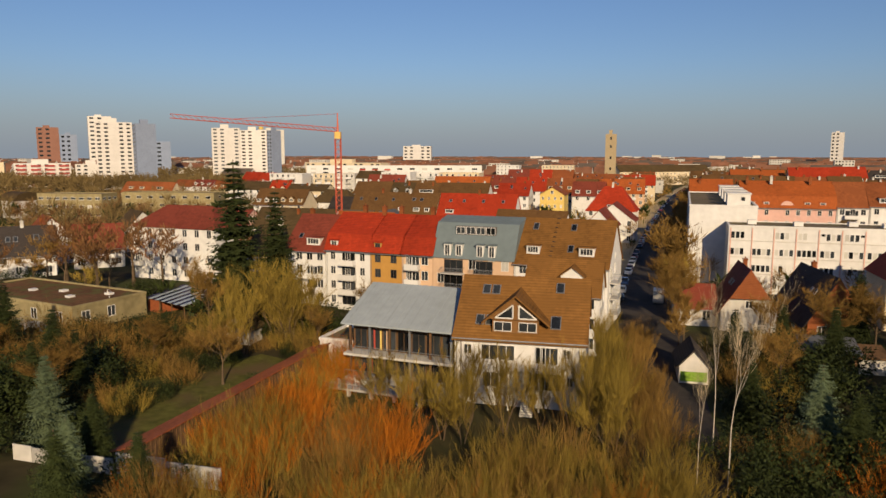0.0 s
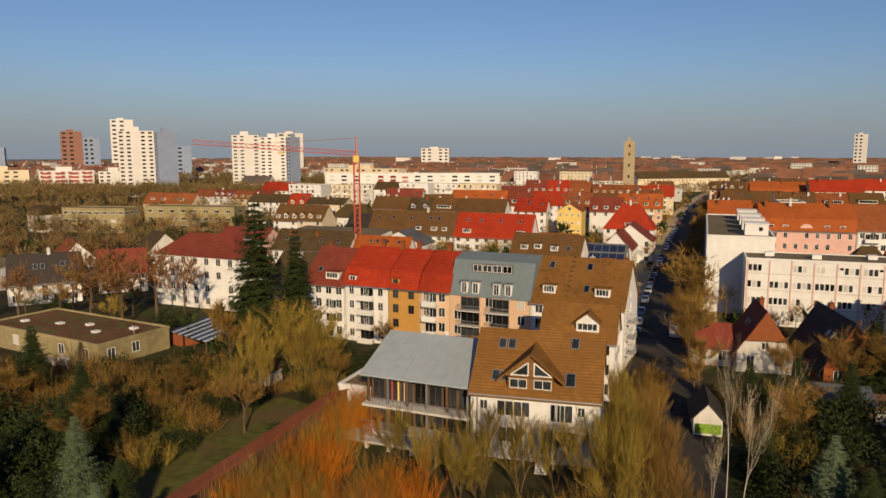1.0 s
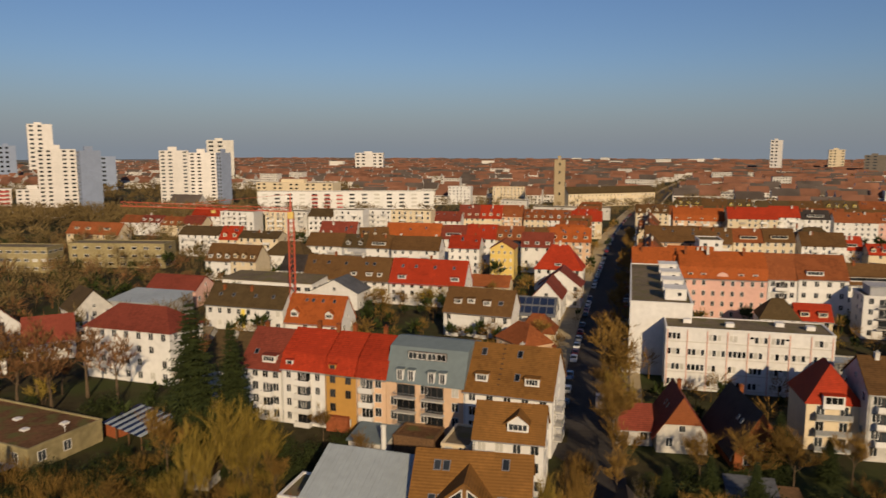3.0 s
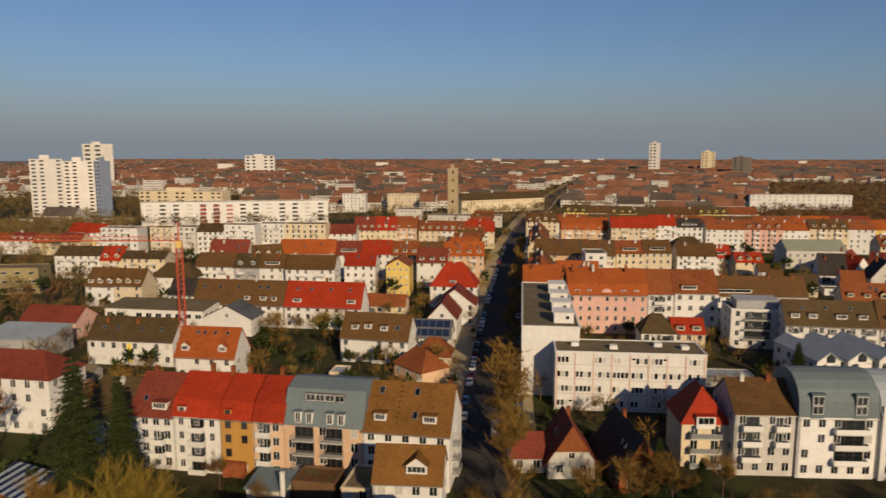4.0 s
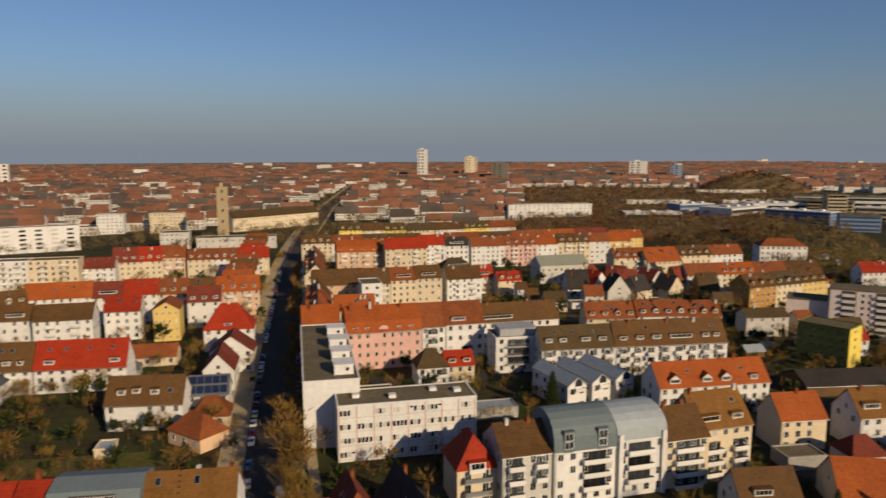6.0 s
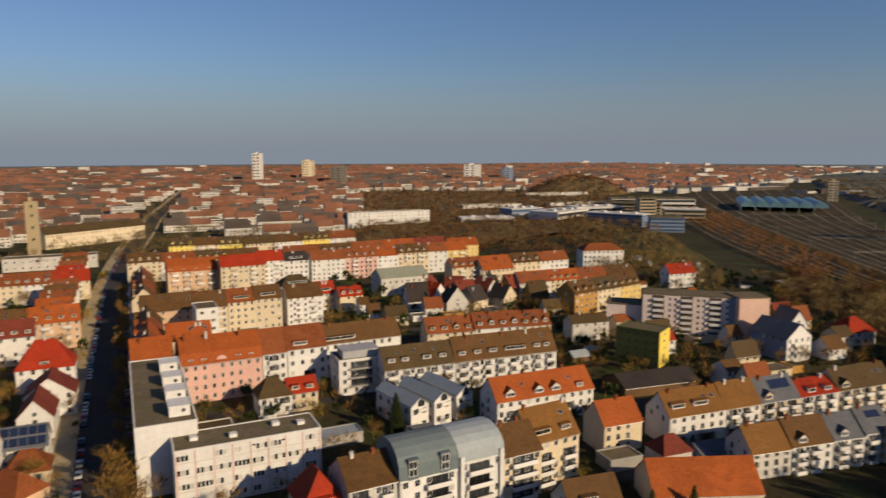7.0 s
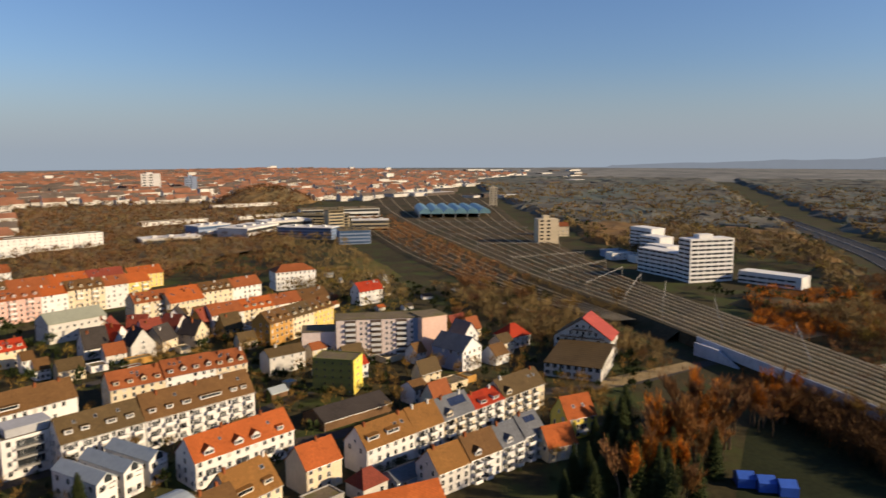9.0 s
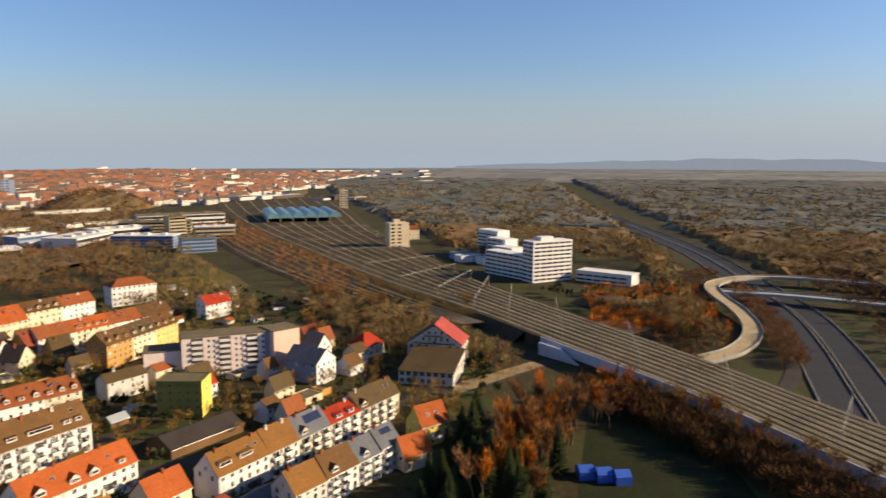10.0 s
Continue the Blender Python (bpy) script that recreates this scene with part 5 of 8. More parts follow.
fx = house(296, 66, -92, 25, 28, 6.0, 9.6, OFFWHITE, UMBER, roof="shed", label="glazed front wing with a dark sloping roof", name="annexe", category="annexe", cols=8, floors=2, frame=FRAME, win=(2.2, 2.0))
# more town between the terraces and the rails, rows in the grid
def row(x, y, rot, length, walls, roofs, d=11.5, eave=9.5, rise=6.5, seed=0, label="terraced house in a tiled-roof row", group="", every=15.0, floors=0, flat=0.0, **kw):
    """A row of adjoining houses from x, y along rot."""
    rng = random.Random(seed)
    s, a = 0.0, radians(rot)
    while s < length - 4:
        wd = min(every * rng.uniform(0.75, 1.3), length - s)
        e = eave * rng.uniform(0.88, 1.12)
        tl, wl = rng.choice(roofs), rng.choice(walls)
        fl = rng.random() < flat
        dm = tuple((wd * (i + 0.5) / 3, 0.12, 1.9, rng.choice(("flat", "gable"))) for i in range(3)) if rng.random() < 0.45 and not fl else ()
        house(x + s * math.cos(a), y + s * math.sin(a), rot, wd - 0.05, d, e, e if fl else e + rise * rng.uniform(0.85, 1.15), wl, GRAVEL if fl else tl, roof="flat" if fl else "gable", label="%s house with %s in a row" % (wl.name.split()[0], "a flat roof" if fl else tl.name),
              group=group, dormers=dm, chimneys=((wd * 0.3, d / 2),) if rng.random() < 0.6 and not fl else (), sides="", floors=floors, cols=max(3, int(wd / 4.2)), seed=seed, skip=0.18, **kw)
        s += wd


FARLIGHT = plaster("pale hall render", (0.72, 0.69, 0.64))
MIXW, REDS = (WHITE, WHITE, CREAM, OFFWHITE, WHITE, CREAM), (RED, ORANGE, RUST, DARKRED, RUST, BROWN)
# west of the street
terrace((-129, 470), (-108, 464), 17, 12.5, ((1, WHITE, RED, "balconies"), (1, WHITE, RED, "balconies")), group="row by the flat blocks")
terrace((-104, 441), (-83, 435), 18, 17, ((1, WHITE, GRAVEL, "flat"),), group="white flat blocks")
terrace((-77, 439), (-51, 431.5), 18, 17, ((1, CREAM, GRAVEL, "flat"), (1, OFFWHITE, GRAVEL, "flat")), group="white flat blocks")
terrace((-50.5, 433), (-35.5, 429), 19, 15, ((1, WHITE, UMBER, "balconies"),), group="white flat blocks")
terrace((-35, 430), (-17.5, 425), 20, 19, ((1, WHITE, GRAVEL, "flat"),), group="white flat blocks")
terrace((-16.7, 439), (22.9, 427), 19, 17.5, ((2, WHITE, GRAVEL, "flat"), (3, CREAM, GRAVEL, "flat")), group="white flat blocks")
terrace((-36, 352), (-18, 347), 19.5, 12, ((1, WHITE, DARKRED, "skylights"),), group="red-roofed row")
terrace((-17.5, 347), (-3.6, 349), 17, 12, ((1, CREAM, BROWN, "dormers"),), group="red-roofed row")
terrace((-3.4, 351.3), (92, 325.2), 18, 12.2, ((27, WHITE, ORANGE, "skylights"), (13, WHITE, DARKRED, "wide"), (14, WHITE, RED, "skylights"), (13, CREAM, RUST, "dormers"), (12, WHITE, BROWN, "dormers"), (19, PEACH, ORANGE, "dormers")), group="red-roofed row")
terrace((20, 437), (41, 431), 17, 12, ((1, WHITE, DARKRED, "skylights"),), group="dark red row")
terrace((41.5, 449), (67.6, 442), 19.5, 12, ((1, CREAM, DARKRED, "dormers"), (1, CREAM, RED, "dormers")), group="dark red row")
terrace((67.8, 446), (81, 442), 20, 13, ((1, PEACH, RUST, "mansard"),), group="dark red row")
terrace((81.1, 438.4), (108.5, 430.3), 17.5, 12, ((1, CREAM, RUST, "dormers"), (1, WHITE, RUST, "dormers")), group="dark red row")
terrace((109, 436), (128, 430), 16.5, 11, ((1, CREAM, RED, "skylights"),), group="dark red row")
terrace((-0.2, 306.5), (20, 300.6), 17, 12, ((1, WHITE, BROWN, "balconies"),), group="row behind the red house")
terrace((24.9, 311), (38, 307), 16.3, 11.5, ((1, WHITE, RED, "skylights"),), group="row behind the red house")
terrace((-38.3, 323), (-0.5, 311.8), 17, 12, ((3, WHITE, BROWN, "balconies"), (2, GREYWALL, UMBER, "dormers"), (2, WHITE, BROWN, "wide")), group="row behind the white house")
terrace((-86.3, 363), (-76, 360), 16.3, 10.5, ((1, CREAM, RED, "dormers"),), group="row by the crane")
terrace((-75.4, 355.4), (-55.3, 349.5), 14.3, 11.5, ((1, CREAM, UMBER, ""),), d=11, group="row by the crane")
terrace((-110, 377), (-88, 370.3), 15.5, 11.8, ((1, WHITE, UMBER, "balconies"), (1, WHITE, UMBER, "balconies")), group="row by the crane")
row(56, 309.4, -16.5, 14, (WHITE,), (DARKRED,), eave=11, rise=6, group="red-roofed row", seed=5)
row(-178, 470, -20, 62, (WHITE, CREAM), (DARKRED, RUST), eave=8, rise=4, group="low white row", seed=12)
row(-80, 300, -20, 24, (CREAM, WHITE), (BROWN,), eave=8, group="row by the crane", seed=14)
# the western kerb line of the street: gable ends and narrow fronts towards the pavement
for k, (y0, wl, tl) in enumerate(((352, CREAM, ORANGE), (369, WHITE, RUST), (386, CREAM, BROWN), (403, WHITE, RUST), (452, CREAM, RED), (469, WHITE, RUST), (486, PEACH, BROWN), (503, WHITE, RUST))):
    xl = 79.0 + (y0 - 300) * 0.351
    terrace((xl - 15, y0 + 4), (xl - 1.2, y0), 16.5, 11.5, ((1, wl, tl, "skylights"),), d=13, group="houses along the street", seed=k)
house(84.8, 566.0, -16.8, 20.8, 16, 14, 14, OFFWHITE, GRAVEL, roof="flat", cols=6, floors=4, label="pale grey hall with a flat roof", name="hall", category="hall", sides="")
house(96.4, 700.0, -16.9, 31, 12, 18, 18, CREAM, GRAVEL, roof="flat", cols=9, floors=6, label="cream six-storey flat block with balconies", name="apartment_block", category="apartment block", sides="")
house(53.1, 713.0, -16.9, 22.7, 12, 18, 18, WHITE, GRAVEL, roof="flat", cols=6, floors=6, label="white six-storey flat block", name="apartment_block", category="apartment block", sides="")
# east of the street: the rows that face the street stand end on to the rows behind
terrace((111.4, 300), (90.6, 243), 18.5, 13, ((1, CREAM, BROWN, "dormers"), (1, PEACH, RUST, "dormers"), (1, WHITE, ORANGE, "dormers"), (1, CREAM, RUST, "dormers")), d=11, group="eastern street front")
terrace((148.5, 405), (124.8, 339), 18.5, 13, ((1, CREAM, RUST, "dormers"), (1, WHITE, BROWN, "skylights"), (1, PEACH, RUST, "dormers"), (1, WHITE, RUST, "dormers"), (1, CREAM, BROWN, "dormers")), d=11, group="eastern street front")
terrace((104.5, 262.5), (120, 257), 17.5, 12, ((1, CREAM, ORANGE, "skylights"),), d=9, group="courtyard wings")
house(124.2, 279.0, -16.3, 9.0, 14, 17.6, 17.6, WHITE, GRAVEL, roof="flat", cols=2, floors=5, label="white flat-roofed stair block in the courtyard", name="apartment_house", category="apartment house", win=(1.6, 1.5))
terrace((112.5, 310.5), (147.5, 300.2), 20.3, 14, ((2, PEACH, BROWN, "skylights"), (1, CREAM, BROWN, "skylights")), d=12.5, group="red-roofed blocks")
terrace((148.5, 301.9), (172.5, 294.9), 20, 15, ((1, CREAM, RUST, "wide"), (1, CREAM, BROWN, "wide")), d=13, group="red-roofed blocks")
terrace((176, 296), (193, 291), 18.5, 13.5, ((1, WHITE, BROWN, "balconies"),), d=13, group="red-roofed blocks")
terrace((192.5, 329.4), (209.6, 324.4), 18, 13, ((1, WHITE, UMBER, "wide"),), d=12, roof="hip", group="courtyard houses")
terrace((204.6, 313), (214, 310.3), 14.5, 9, ((1, WHITE, RED, "wide"),), d=10, group="courtyard houses")
terrace((211.1, 301.8), (223.4, 298.2), 12, 8, ((1, CREAM, RED, "dormers"),), d=10, group="courtyard houses")
terrace((163.5, 407.5), (190.5, 399.5), 21, 14, ((1, PEACH, ORANGE, "mansard"), (1, PEACH, ORANGE, "mansard")), d=14, group="orange-roofed blocks")
terrace((188, 390.0), (213, 382.6), 22.5, 16.8, ((1, CREAM, RED, "balconies"),), d=13, group="orange-roofed blocks")
terrace((213, 391.0), (228, 386.6), 22, 16.5, ((1, WHITE, RED, "balconies"),), d=13, group="orange-roofed blocks")
terrace((228.2, 386.5), (243, 382), 21, 16.5, ((1, WHITE, DARK, "wide"),), d=13, group="orange-roofed blocks")
terrace((249.4, 388), (355, 352), 19.5, 14.6, ((3, WHITE, RUST, "skylights"), (3, PINK, RUST, "dormers"), (2, WHITE, ORANGE, "skylights"), (3, CREAM, BROWN, "dormers"), (2, WHITE, RUST, "skylights"), (2, YELLOW, ORANGE, "balconies")), d=13, group="long rust-roofed block")
terrace((255, 430), (372, 392), 18, 13, ((1, CREAM, RUST, "skylights"), (1, WHITE, BROWN, "dormers"), (1, CREAM, RUST, ""), (1, WHITE, ORANGE, "skylights"), (1, CREAM, DARKRED, "")), d=12, group="second rust-roofed block")
terrace((160, 462), (240, 438), 18, 13, ((1, CREAM, BROWN, "dormers"), (1, WHITE, RUST, ""), (1, LEMON, UMBER, "dormers"), (1, WHITE, BROWN, "")), d=12, group="brown-roofed blocks")
terrace((211, 521), (262, 506), 18.5, 13.5, ((1, LEMON, UMBER, "dormers"), (1, CREAM, BROWN, ""), (1, LEMON, UMBER, "dormers")), d=13, group="brown-roofed blocks")
terrace((264, 503), (350, 478), 18, 13, ((1, CREAM, UMBER, ""), (1, WHITE, BROWN, ""), (1, LEMON, UMBER, "dormers"), (1, WHITE, RUST, "")), d=12, group="brown-roofed blocks")
house(250.6, 314.0, -16, 30, 16, 10.5, 15.0, OFFWHITE, plaster("pale green roof sheet", (0.30, 0.31, 0.24)), roof="gable", cols=8, floors=2, label="hall under a pale grey-green roof", name="hall", category="hall")
house(414, 290.4, -36.1, 29.7, 15, 13.4, 17.8, WHITE, RUST, roof="hip", cols=9, floors=4, label="white block with a rust-red hipped roof", name="apartment_block", category="apartment block")
terrace((395, 216), (412, 208), 14, 9, ((1, WHITE, RED, "skylights"),), d=10, group="houses by the rail curve")
terrace((290, 212), (342, 206), 17.5, 12.3, ((2, OCHRE, BROWN, "dormers"), (2, CREAM, UMBER, "dormers"), (2, YELLOW, BROWN, "dormers")), d=12.5, group="brown-roofed long block")
terrace((300, 255), (372, 226), 16, 11, ((1, WHITE, RUST, ""), (1, CREAM, ORANGE, "dormers"), (1, WHITE, RUST, "skylights"), (1, OFFWHITE, BROWN, "")), d=12, group="rust-roofed far row")
terrace((305, 315), (385, 286), 16.5, 11.5, ((1, CREAM, RUST, "dormers"), (1, WHITE, ORANGE, ""), (1, CREAM, BROWN, "dormers"), (1, WHITE, RUST, "")), d=12.5, group="rust-roofed far row")
terrace((319, 302), (341, 296), 15.5, 10, ((1, CREAM, ORANGE, "skylights"),), d=12, group="rust-roofed far row")
terrace((380, 396), (404, 388), 15, 10, ((1, YELLOW, ORANGE, "skylights"),), d=12, group="rust-roofed far row")
krng = random.Random(6)
for k, (x, y) in enumerate(((224, 247), (238, 243), (252, 238), (266, 231), (280, 224), (232, 226), (247, 221), (262, 214), (276, 207), (243, 262), (258, 256), (274, 247))):
    house(x + 13, y + 27, -24 + krng.choice((0, 0, 28, -30)), krng.uniform(10, 13.5), krng.uniform(10, 13), krng.uniform(5.5, 7.5), krng.uniform(12.5, 15), krng.choice((OFFWHITE, CREAM, OCHRE, WHITE)), krng.choice((DARK, DARKRED, UMBER, DARKRED, RED, DARK)),
          roof="cross" if k % 2 else "gable", cols=3, floors=2, label="gabled house with a steep dark roof", group="houses with dark steep roofs", chimneys=((3, 4),))
row(250, 178, -26, 18, (CREAM, OFFWHITE), (UMBER,), d=9, eave=9, rise=3, group="brown-roofed far row", seed=54)
for x, y, rot, w_ in ((700, 700, -25, 90), (820, 640, -30, 110), (640, 560, -32, 60), (980, 820, -28, 120), (900, 600, -35, 80)):
    house(x, y, rot, w_, 18, 8, 8, FARLIGHT, GRAVEL, roof="flat", cols=10, floors=2, sides="", label="long pale commercial hall among the trees", name="hall", category="hall")
# long white slab with red loggias, tower with its low block
sl = house(-117, 613, -2.2, 150, 12, 19.2, 19.2, WHITE, GRAVEL, roof="flat", cols=None, label="long white six-storey slab with red loggias", name="apartment_block", category="apartment block")
for i in range(14):
    for f in range(5):
        part("window", window_mesh(4.6, 1.7, FRAME, 3, False, GLASS if i % 3 else BLIND), None, sl, pose(6 + i * 10.6, 0, 2.6 + f * 3.3))
        if 4 <= i <= 6:
            g = CACHE.setdefault("redbal", balcony_mesh(5.2, 1.0, material("loggia red paint", (0.5, 0.06, 0.05)), True))
            part("balcony", g, None, sl, pose(6 + i * 10.6, 0, 2.3 + f * 3.3))


def tower(x, y, rot, w, d, h, wall, label, strips=6, name="tower_block", floors=14):
    t = thing(name, label, "tower block", pose(x, y, 0, 0, 0, rot))
    g = Geo()
    g.box(0, 0, 0, w, d, h)
    g.box(w * 0.3, d * 0.3, h, w * 0.6, d * 0.7, h + 3.5)
    part("wall", g, wall, t)
    fh = h / floors
    g = Geo()
    for f in range(floors):
        for i in range(strips):
            if (i + 1) % 3:
                u, z = w * (i + 0.5) / strips, f * fh + fh * 0.3
                g.box(u - w / strips * 0.25, -0.06, z, u + w / strips * 0.25, 0.05, z + fh * 0.42)
    if g.f:
        tagged(part("glazing", g, GLASS, t), kind="stuff")
    else:
        for z in (0.35, 0.55, 0.75, 0.9):
            g = Geo()
            g.box(w * 0.42, -0.1, h * z, w * 0.58, 0.05, h * z + 2.2)
            part("window", g, GLASS, t)
    return t


tower(136, 602, -14, 9, 9, 46, plaster("sandstone render", (0.42, 0.33, 0.20)), "slim sandstone tower above the roofs", 0, "church_tower", 9)
house(165, 668, 16, 98, 14, 13, 19, CREAM, UMBER, label="long cream building with a dark roof", name="school", category="school", cols=24, floors=3, sides="")
house(110, 560, -18, 60, 16, 9, 9, OFFWHITE, GRAVEL, roof="flat", label="low flat building at the square", cols=12, floors=2, name="office_block", category="office block", sides="")
house(449, 623, -20, 95, 14, 17, 17, WHITE, GRAVEL, roof="flat", label="long white five-storey block", name="apartment_block", category="apartment block", cols=18, floors=5, sides="")
FARWHITE = plaster("far white render", (0.70, 0.66, 0.62))
tower(-751, 1524, 28, 46, 30, 108, FARWHITE, "tall white and grey residential tower", 3, floors=12)
tower(-283, 585, 25, 28, 16, 55, FARWHITE, "pinkish white residential tower block", 5, floors=17)
# The tower's shaded side, painted as a narrow blue-grey block of its own.
tower(-257.5, 597, -50, 9, 16, 54, BLUEGREY, "blue-shaded flank of the tower", 3, floors=16)
tower(-222, 690, 13, 26, 14, 54, FARWHITE, "white residential slab with balconies", 4, floors=16)
tower(-196.5, 696, 13, 25, 14, 52, FARWHITE, "white residential slab with balconies", 4, floors=16)
# Likewise the slab's end: its shade is this block's blue-grey colour.
tower(-172, 701.5, -35, 7, 12, 52, BLUEGREY, "blue-shaded end of the slab", 2, floors=15)
tower(-332, 1290, 12, 46, 22, 72, OFFWHITE, "distant pale pair of towers", 3, floors=10)
tower(-694, 1228, 28, 34, 22, 74, plaster("brick-red render", (0.30, 0.15, 0.11)), "red brick tower block", 3, floors=10)
tower(-662, 1243, 28, 26, 22, 62, BLUEGREY, "blue-grey office tower block", 3, floors=8)
tower(-835, 1200, 28, 50, 30, 46, BLUEGREY, "low blue-grey office block", 3, floors=6)
tower(-432, 970, 25, 60, 25, 46, BLUEGREY, "blue glass office block", 6, floors=8)
rw = tower(-372, 620, 27, 44, 14, 21, FARWHITE, "white apartment block with red balcony bands", 8, "apartment_block", 6)
LOGGIARED = plaster("red balcony paint", (0.42, 0.09, 0.08))
for f in range(6):
    for u in (2, 13, 24, 35):
        g = Geo()
        g.box(u, -1.1, 1.0 + f * 3.4, u + 7.5, -0.08, 2.5 + f * 3.4)
        part("balcony", g, LOGGIARED, rw)
tower(-410, 592, 27, 40, 14, 22, CREAM, "cream five-storey apartment block", 6, "apartment_block", 6)
tower(-330, 642, 27, 28, 14, 20, FARWHITE, "white five-storey apartment block", 5, "apartment_block", 6)
tower(-150, 780, -20, 90, 20, 20, CREAM, "long cream office block", 14, "apartment_block", 5)
tower(885, 1640, -30, 26, 26, 78, FARWHITE, "tall slim white tower block", 3, floors=10)
tower(1105, 1760, -30, 36, 30, 56, CREAM, "broad cream tower block", 4, floors=8)
tower(1010, 1480, -40, 40, 26, 44, plaster("dark tower render", (0.20, 0.17, 0.14)), "dark tower block with a lit side", 3, floors=7)
tower(1380, 1380, -45, 46, 26, 46, FARWHITE, "far white tower block", 3, floors=7)
tower(1480, 1330, -45, 30, 26, 36, BLUEGREY, "far blue-grey tower block", 3, floors=6)
tower(-100, 1800, -5, 70, 26, 48, FARWHITE, "wide white hospital block", 5, floors=6)

# ---- railway ----
LEFT_EDGE = smooth([(150, -152, 6), (218, -103, 6), (283, -61, 6), (351, -6, 6), (425, 50, 5), (531, 140, 3), (720, 285, 1.5), (877, 405, 1.0), (1100, 560, 1.0), (1500, 800, 1)], 5)
RIGHT_EDGE = smooth([(190, -170, 6), (258, -124, 6), (348, -66, 6), (440, 0, 6), (515, 50, 5), (600, 95, 3), (760, 180, 1.5), (930, 265, 1.0), (1200, 380, 1.0), (1600, 560, 1)], 5)
g = Geo()
for i in range(len(LEFT_EDGE) - 1):
    a, b, c, d = LEFT_EDGE[i], LEFT_EDGE[i + 1], RIGHT_EDGE[i + 1], RIGHT_EDGE[i]
    g.poly([a, d, c, b])
    for p, q, s in ((a, b, -1), (d, c, 1)):
        n = Vector(((q - p).y, -(q - p).x, 0)).normalized() * s
        k = 1.0 if i < 17 and s < 0 else 9.0
        f = lambda v: Vector((v.x, v.y, -0.2)) + n * k
        g.poly([p, q, f(q), f(p)] if s < 0 else [p, f(p), f(q), q])
thing("railway_embankment", "brown ballasted railway embankment", "embankment", geo=g, mats=BALLAST, kind="structure")
SLEEPER = material("sleepers", (0.27, 0.205, 0.10), 0.9, 0.3, 0.6, 0.2, vary=0.45, blotch=((0.10, 0.08, 0.04), 0.06))
TRACKS = 9
for k in range(TRACKS):
    s = (k + 0.6) / TRACKS
    line = [a.lerp(b, s) for a, b in zip(LEFT_EDGE, RIGHT_EDGE)]
    tr = thing("railway_track", "pair of shiny worn rails on pale sleepers", "railway track", None, "railway tracks")
    g = Geo()
    slab(g, line, -1.3, 1.3, 0.12, 0.15)
    part("sleeper_bed", g, SLEEPER, tr)
    for o in (-0.72, 0.72):
        g = Geo()
        slab(g, line, o - 0.17, o + 0.17, 0.32, 0.2)
        part("rail", g, RUSTY, tr)
wall = Geo()
line = LEFT_EDGE[2:17]
slab(wall, line, -1.7, -1.1, 1.2, 5.0)
thing("parapet_wall", "pale concrete parapet along the railway", "wall", geo=wall, mats=PALECONC, kind="structure")


def gantry(i, span):
    a, b = LEFT_EDGE[i], RIGHT_EDGE[i]
    t = thing("catenary_gantry", "grey lattice mast with a cross beam over the tracks", "mast", Matrix.Translation(a.lerp(b, 0.06)), "catenary gantries")
    v = (b - a) * span
    for s in (0.0, 1.0):
        g = Geo()
        p = v * s
        for o in (-0.25, 0.25):
            g.tube(p + Vector((o, 0, 0)), p + Vector((o * 0.4, 0, 9)), 0.1, 0.08, 4)
        for k in range(8):
            g.tube(p + Vector((-0.24 + 0.02 * k, 0, k * 1.1)), p + Vector((0.22 - 0.02 * k, 0, k * 1.1 + 1.1)), 0.05, 0.05, 3)
        part("mast", g, CONCRETE, t)
    g = Geo()
    for z in (7.2, 8.0):
        g.tube(Vector((0, 0, z)), v + Vector((0, 0, z)), 0.08, 0.08, 4)
    for k in range(14):
        g.tube(v * (k / 14) + Vector((0, 0, 7.2 + 0.8 * (k % 2))), v * ((k + 1) / 14) + Vector((0, 0, 8.0 - 0.8 * (k % 2))), 0.04, 0.04, 3)
    part("beam", g, CONCRETE, t)


for i in (6, 9, 12, 15, 18, 20, 22, 24, 26, 28, 30, 32, 34):
    gantry(i, 0.88)
# underpass and its road bridge walls
ab = thing("abutment", "grey concrete wing wall of the railway bridge", "wall", pose(338, -14, 0, 0, 0, 50))
g = Geo()
g.prism([(0, 0, 0), (26, 0, 0), (26, 0, 6.4), (12, 0, 6.0), (0, 0, 0.6)], (0, 1.0, 0))
g.box(12, -9, 0, 26, 0, 5.2)
part("wing_wall", g, PALECONC, ab)
# sidings beside the main line
SIDE_A = smooth([(860, 470, 0.9), (720, 368, 0.7), (610, 280, 0.7), (520, 195, 0.9), (450, 118, 1.4), (398, 52, 3)], 5)
SIDE_B = smooth([(850, 395, 0.9), (712, 288, 0.9), (606, 205, 1.2), (522, 142, 2), (452, 84, 3), (402, 40, 4)], 5)
g = Geo()
for i in range(len(SIDE_A) - 1):
    a, b, c, d = SIDE_A[i], SIDE_A[i + 1], SIDE_B[i + 1], SIDE_B[i]
    g.poly([a, b, c, d][::-1])
    n = Vector((-0.64, 0.77, 0)) * 5
    g.poly([a, b, Vector((b.x, b.y, -0.2)) + n, Vector((a.x, a.y, -0.2)) + n])
thing("siding_bed", "brown ballast bed of the freight sidings", "embankment", geo=g, mats=BALLAST, kind="structure")
